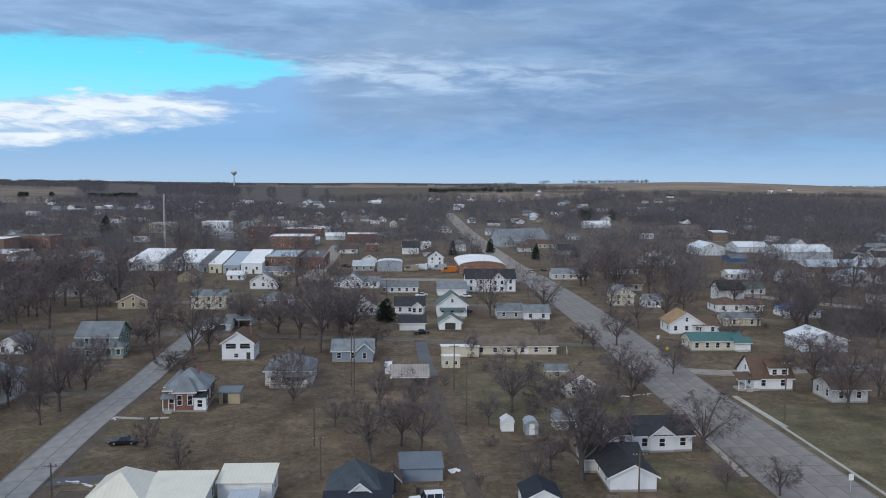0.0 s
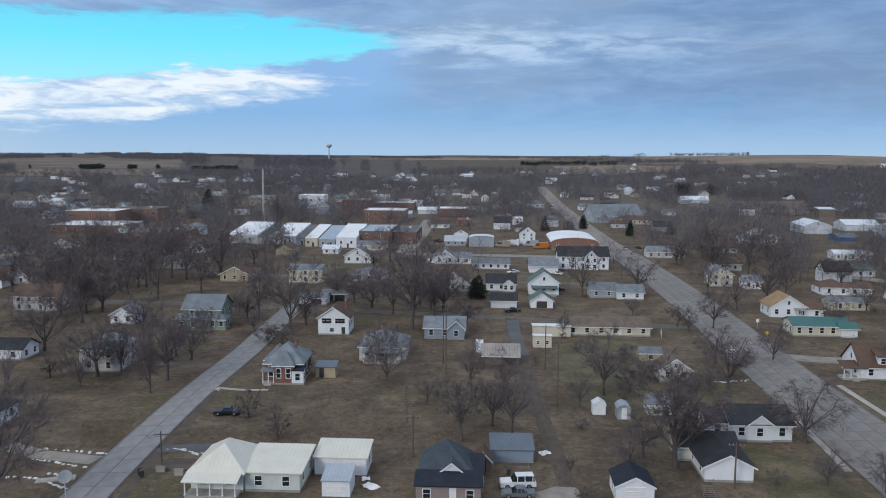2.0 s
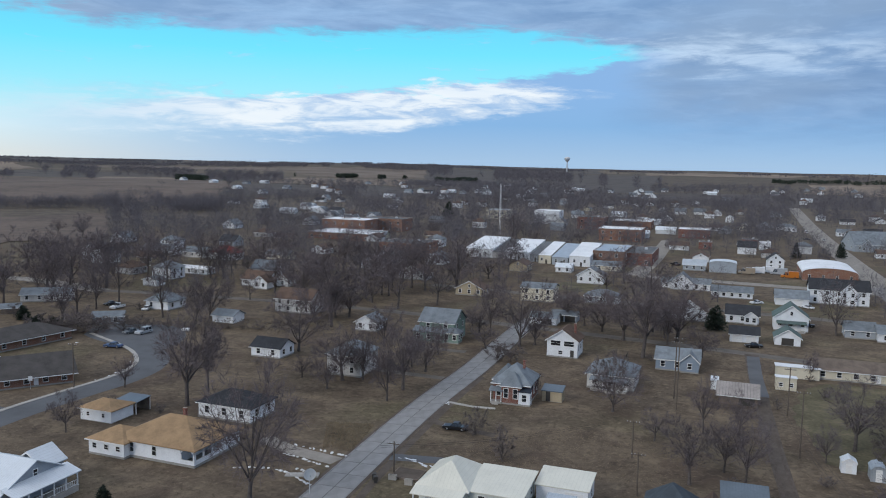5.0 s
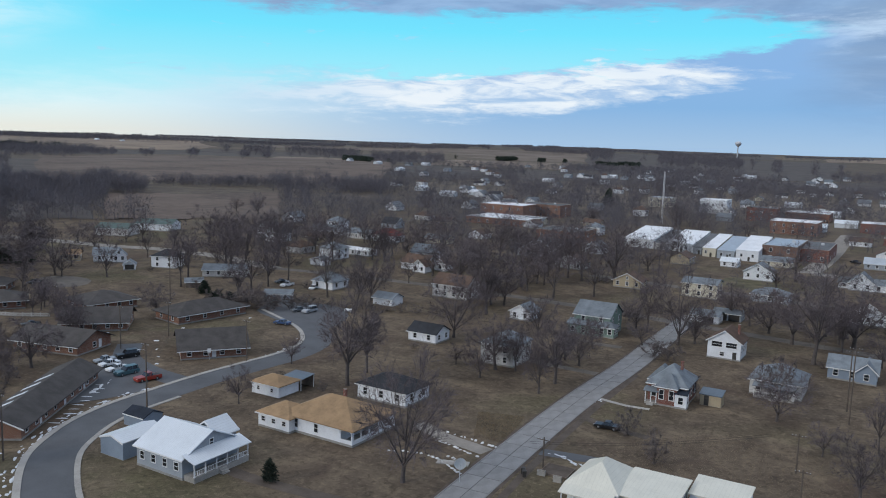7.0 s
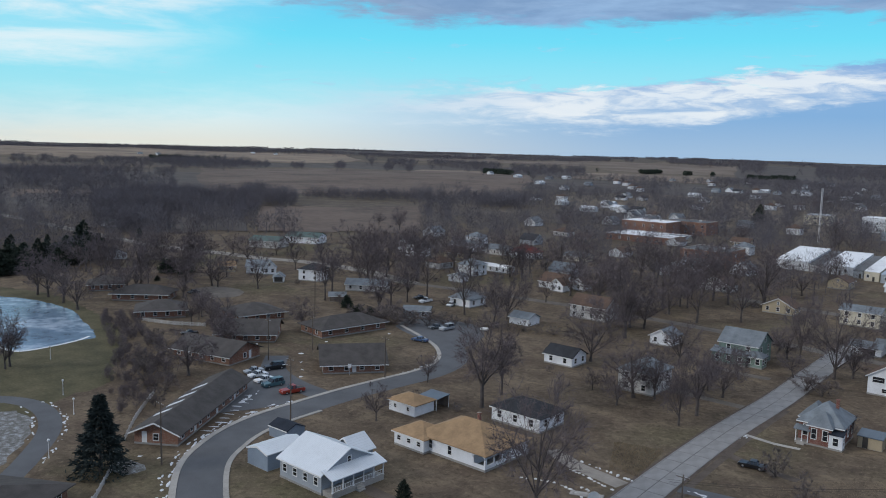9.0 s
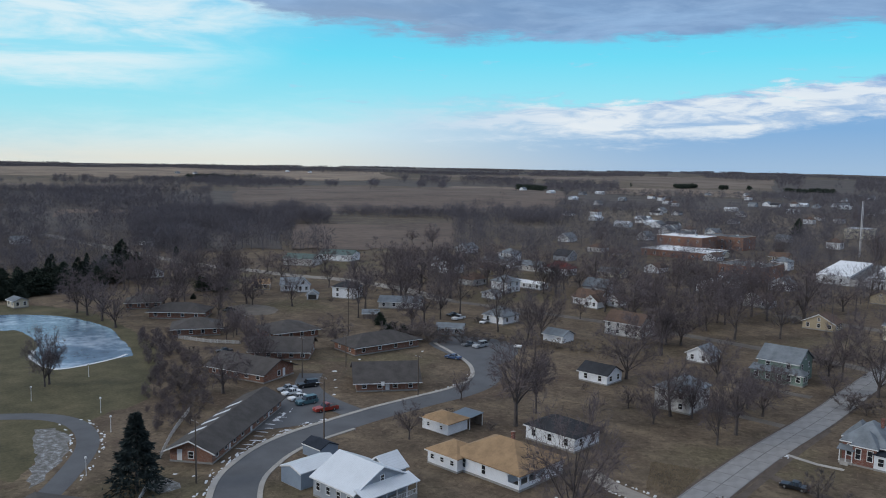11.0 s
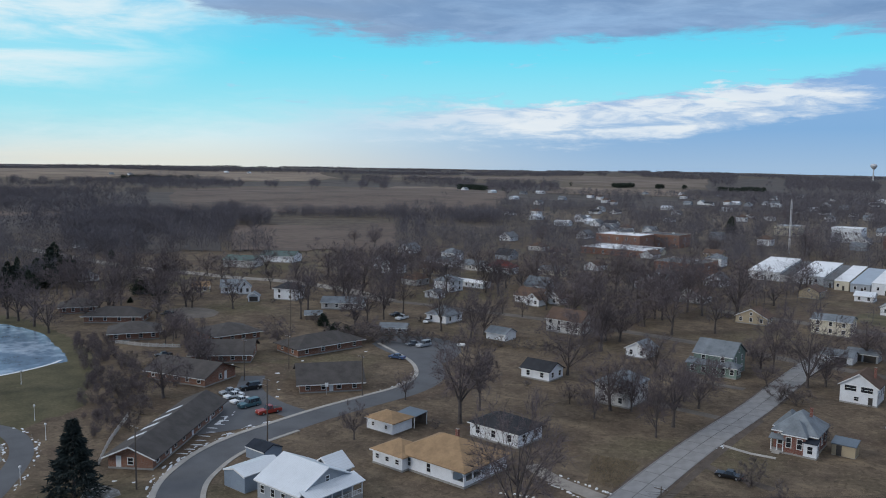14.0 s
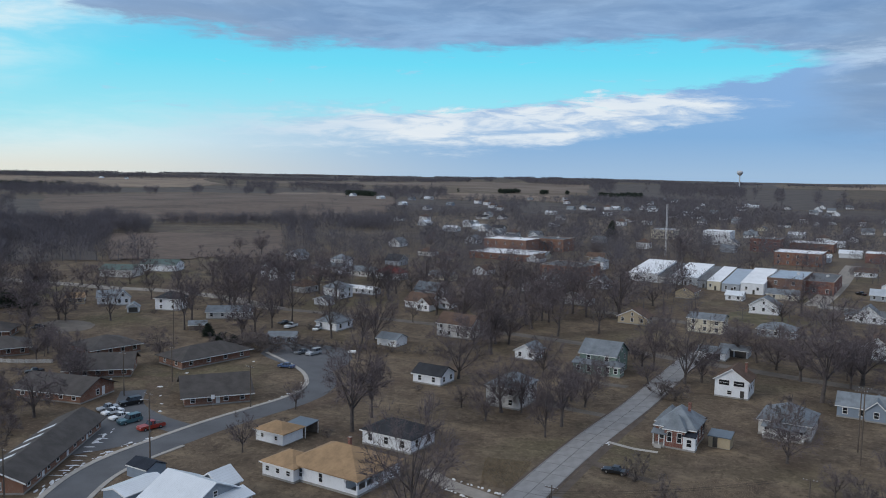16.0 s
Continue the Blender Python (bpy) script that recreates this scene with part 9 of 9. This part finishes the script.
def tarp(x, y, sx, sy, label):
    """Crumpled sheet heaped on the grass."""
    bm = bmesh.new()
    n = 7
    g = [[bm.verts.new(((i / (n - 1) - 0.5) * sx, (j / (n - 1) - 0.5) * sy, max(0.02, 0.35 * noise.noise(Vector((x + i * 0.7, y + j * 0.7, 0.5))) + 0.15 - 0.4 * abs(i / (n - 1) - 0.5) * abs(j / (n - 1) - 0.5)))) for j in range(n)] for i in range(n)]
    for i in range(n - 1):
        for j in range(n - 1):
            bm.faces.new((g[i][j], g[i + 1][j], g[i + 1][j + 1], g[i][j + 1]))
    o = new("tarpaulin", finish(bm, "tarpaulin", M_TRIM))
    o.matrix_basis = pose(x, y, 0.02, 0, 0, rq.uniform(0, 90))
    tagged(o, label, "tarpaulin")


tarp(2.0, 125.5, 1.9, 1.3, "crumpled pale sheet on the grass")
tarp(-22.8, 109.5, 1.8, 2.6, "crumpled white sheet behind the shed")
tarp(-24.0, 112.0, 1.2, 1.2, "crumpled white sheet on rubble")

# wooden steps at the side of the white garage
h = thing("wooden_steps", 24.6, 113.2, 0, G, "grey wooden garden steps with a handrail", "steps")
for i in range(6):
    bm = bmesh.new()
    box_bm(bm, -0.8, 0.8, -1.6 + i * 0.32, -1.24 + i * 0.32, 0.10 + 0.17 * i, 0.16 + 0.17 * i)
    part("tread", bm, M_BOARD, h)
for s in (-0.85, 0.85):
    bm = bmesh.new()
    prism_bm(bm, [(s - 0.03, -1.7, 0.0), (s - 0.03, -1.3, 0.0), (s - 0.03, 0.6, 0.8), (s - 0.03, 0.6, 1.1)], [(s + 0.03, -1.7, 0.0), (s + 0.03, -1.3, 0.0), (s + 0.03, 0.6, 0.8), (s + 0.03, 0.6, 1.1)])
    part("stringer", bm, M_BOARD, h)
    bm = bmesh.new()
    cyl_bm(bm, (s, -1.5, 0), (s, -1.5, 1.0), 0.04, 0.04, 6)
    cyl_bm(bm, (s, -1.5, 1.0), (s, 0.55, 1.95), 0.04, 0.04, 6)
    part("handrail", bm, M_BOARD, h)


def road_sign(x, y, rot, mat, label, shape="diamond"):
    p = thing("road_sign", x, y, 0, rot, label, "road sign", "road signs")
    bm = bmesh.new()
    cyl_bm(bm, (0, 0, -0.2), (0, 0, 2.6), 0.04, 0.04, 6)
    part("post", bm, M_STEEL, p)
    bm = bmesh.new()
    o = [(0, -0.55), (0.55, 0), (0, 0.55), (-0.55, 0)] if shape == "diamond" else [(-0.4, -0.5), (0.4, -0.5), (0.4, 0.5), (-0.4, 0.5)]
    prism_bm(bm, [(a, -0.06, 2.3 + b) for a, b in o], [(a, -0.04, 2.3 + b) for a, b in o])
    part("plate", bm, mat, p)


road_sign(58.8, 210.5, 5, material("sign_yellow", (0.62, 0.42, 0.03), 0.5, var=0.08, bump=0.0), "yellow diamond warning sign")
road_sign(60.9, 118.0, 5, M_TRIM, "small white plate on a post", "plate")
road_sign(-146.0, 121.5, 50, M_TRIM, "small white name board without readable writing", "plate")
road_sign(60.5, 226.0, 5, M_TRIM, "small white plate on a post", "plate")

# white side fence and propane tanks
h = thing("board_fence", 33.0, 213.0, 0, G + 80, "short white board fence at the ranch house", "fence")
for i in range(9):
    bm = bmesh.new()
    box_bm(bm, -2.3 + i * 0.5, -1.84 + i * 0.5, -0.03, 0.03, 0.05, 1.6)
    part("board", bm, M_TRIM, h)


def tank(x, y, rot):
    p = thing("gas_tank", x, y, 0, rot, "white propane tank on low feet", "tank")
    bm = bmesh.new()
    cyl_bm(bm, (-1.0, 0, 0.75), (1.0, 0, 0.75), 0.45, 0.45, 12)
    for s in (-1, 1):
        cyl_bm(bm, (s * 1.0, 0, 0.75), (s * 1.25, 0, 0.75), 0.45, 0.2, 12)
    part("vessel", bm, M_TRIM, p)
    for s in (-0.7, 0.7):
        bm = bmesh.new()
        box_bm(bm, s - 0.08, s + 0.08, -0.3, 0.3, 0, 0.4)
        part("foot", bm, M_CONC, p)


tank(46.5, 196.0, 10)
tank(-156.0, 182.0, 30)

# tall dry grass beside the street and rough grass on the bank
def grass_bed(name, poly, count, hgt, mat, label, seed):
    rg = np.random.default_rng(seed)
    xs, ys = [p[0] for p in poly], [p[1] for p in poly]
    P = np.stack([rg.uniform(min(xs), max(xs), count), rg.uniform(min(ys), max(ys), count)], 1)
    ok = np.zeros(count, bool)
    j = len(poly) - 1
    for i in range(len(poly)):
        xi, yi, xj, yj = poly[i][0], poly[i][1], poly[j][0], poly[j][1]
        c = ((yi > P[:, 1]) != (yj > P[:, 1])) & (P[:, 0] < (xj - xi) * (P[:, 1] - yi) / (yj - yi + 1e-9) + xi)
        ok ^= c
        j = i
    P = P[ok]
    n = len(P)
    D = rg.normal(size=(n, 3)) * 0.45 + np.array([0, 0, 1.0])
    v, f = sliver_mesh(np.concatenate([P, np.zeros((n, 1)) - 0.02], 1), D, rg.uniform(0.4, 1.0, n) * hgt, np.full(n, 0.035), rg)
    tagged(new(name, np_mesh(name, [(v, f)], mat)), label, "grass", kind="stuff")


grass_bed("tall_grass", ((-78.5, 130.5), (-69.8, 133.7), (-66.6, 119.0), (-72.0, 118.2)), 6000, 0.5, M_DRYGRASS, "tall tan dry grass beside the street", 5)
grass_bed("bank_grass", ((-176, 84), (-190, 92), (-206, 108), (-216, 118), (-196, 108), (-178, 96)), 6000, 0.9, M_DRYGRASS, "rough tan grass on the park bank", 6)
grass_bed("plot_grass", ((-150, 186), (-130, 190), (-118, 206), (-140, 214), (-160, 204)), 5000, 0.5, M_DRYGRASS, "rough tan grass on a vacant lot", 7)
grass_bed("field_grass", ((-52, 118), (-40, 125), (-30, 124), (-12, 127), (-10, 146), (-36, 149), (-48, 136)), 9000, 0.28, M_DRYGRASS, "patchy short dry grass", 8)

# brush on the bank between park and apartments
def scatter_in(poly, count, seed):
    """Points inside an outline."""
    rg = random.Random(seed)
    xs, ys = [p[0] for p in poly], [p[1] for p in poly]
    out = []
    while len(out) < count:
        x, y = rg.uniform(min(xs), max(xs)), rg.uniform(min(ys), max(ys))
        inside, j = False, len(poly) - 1
        for i in range(len(poly)):
            (xi, yi), (xj, yj) = poly[i], poly[j]
            if (yi > y) != (yj > y) and x < (xj - xi) * (y - yi) / (yj - yi) + xi:
                inside = not inside
            j = i
        if inside:
            out.append((x, y, 0.0))
    return out


wood("brush", scatter_in(((-249.6, 107), (-238.9, 113.1), (-202.3, 102), (-175.3, 93), (-157.4, 80), (-152, 69), (-172, 73.3), (-197.7, 87.7), (-223.1, 96.3)), 230, 31), "dense leafless brush on the park bank", M_TWIG, 33, 1.6, 3.8, 260, 0.018, "brush")
for i in range(9):
    t = i / 8
    plant(-156 - 50 * t + rq.uniform(-4, 4), 80 + 20 * t + rq.uniform(-4, 4), rq.uniform(3.0, 4.6), rq.uniform(1.8, 2.6), "shrub")
for i in range(10):
    plant(-188 - 5 * i + rq.uniform(-3, 3), 112 + 2 * i + rq.uniform(-5, 5), rq.uniform(7, 11), rq.uniform(2.5, 4))
# hedge behind the corner lot
for i in range(12):
    plant(-186 + 4.2 * i, 176 + 1.6 * i + rq.uniform(-1, 1), rq.uniform(2.2, 3.4), rq.uniform(1.6, 2.4), "shrub")

# cables along the alley, the street and the drive
wires("alley_cables", (2.6, 145.5, 8.6), (-2.5, 186.0, 8.6))
wires("alley_cables", (2.6, 145.5, 8.6), (12.0, 104.0, 8.4), 0.9)
wires("drive_cables", (-128.5, 91.0, 8.0), (-163.0, 127.0, 8.0), 0.9)
wires("street_cables", (-53.2, 103.6, 8.0), (-25.0, 130.0, 8.0), 0.8, (-0.4, 0.4))

# snow left between the parking places beside the long wing
h = thing("snow_bank", -144.6, 80.6, 0, 37.0, "strips of old snow between parking places", "snow", "snow left along kerbs")
for k in range(10):
    put("snow", CLODS[k % 4], h, "", pose(6.1 + 0.4 * (k % 3), -9.0 + 2.5 * k, 0.03, 0, 0, rq.uniform(-8, 8)) @ Matrix.Diagonal((1.5 - 0.3 * (k % 2), 0.22, 0.10, 1)))
# wheel ruts of the alley
ALLEY = ((-2.5, 184), (1.5, 145), (4.2, 122), (6.0, 104), (7.0, 85))
for o in (-0.85, 0.85):
    ribbon("wheel_rut", ALLEY, 0.45, 0.045, M_RUT, "dark wheel rut worn into the alley", "track", off=o, step=1.2)
for o in (-1.0, 1.0):
    ribbon("street_edge", ((-55.6, 58), (-61.9, 107.5), (-66.0, 147.5), (-67.8, 182.5), (-70.8, 215.5)), 0.6, 0.03, M_RUT, "bare earth along the street edge", "verge", off=o * 3.55)
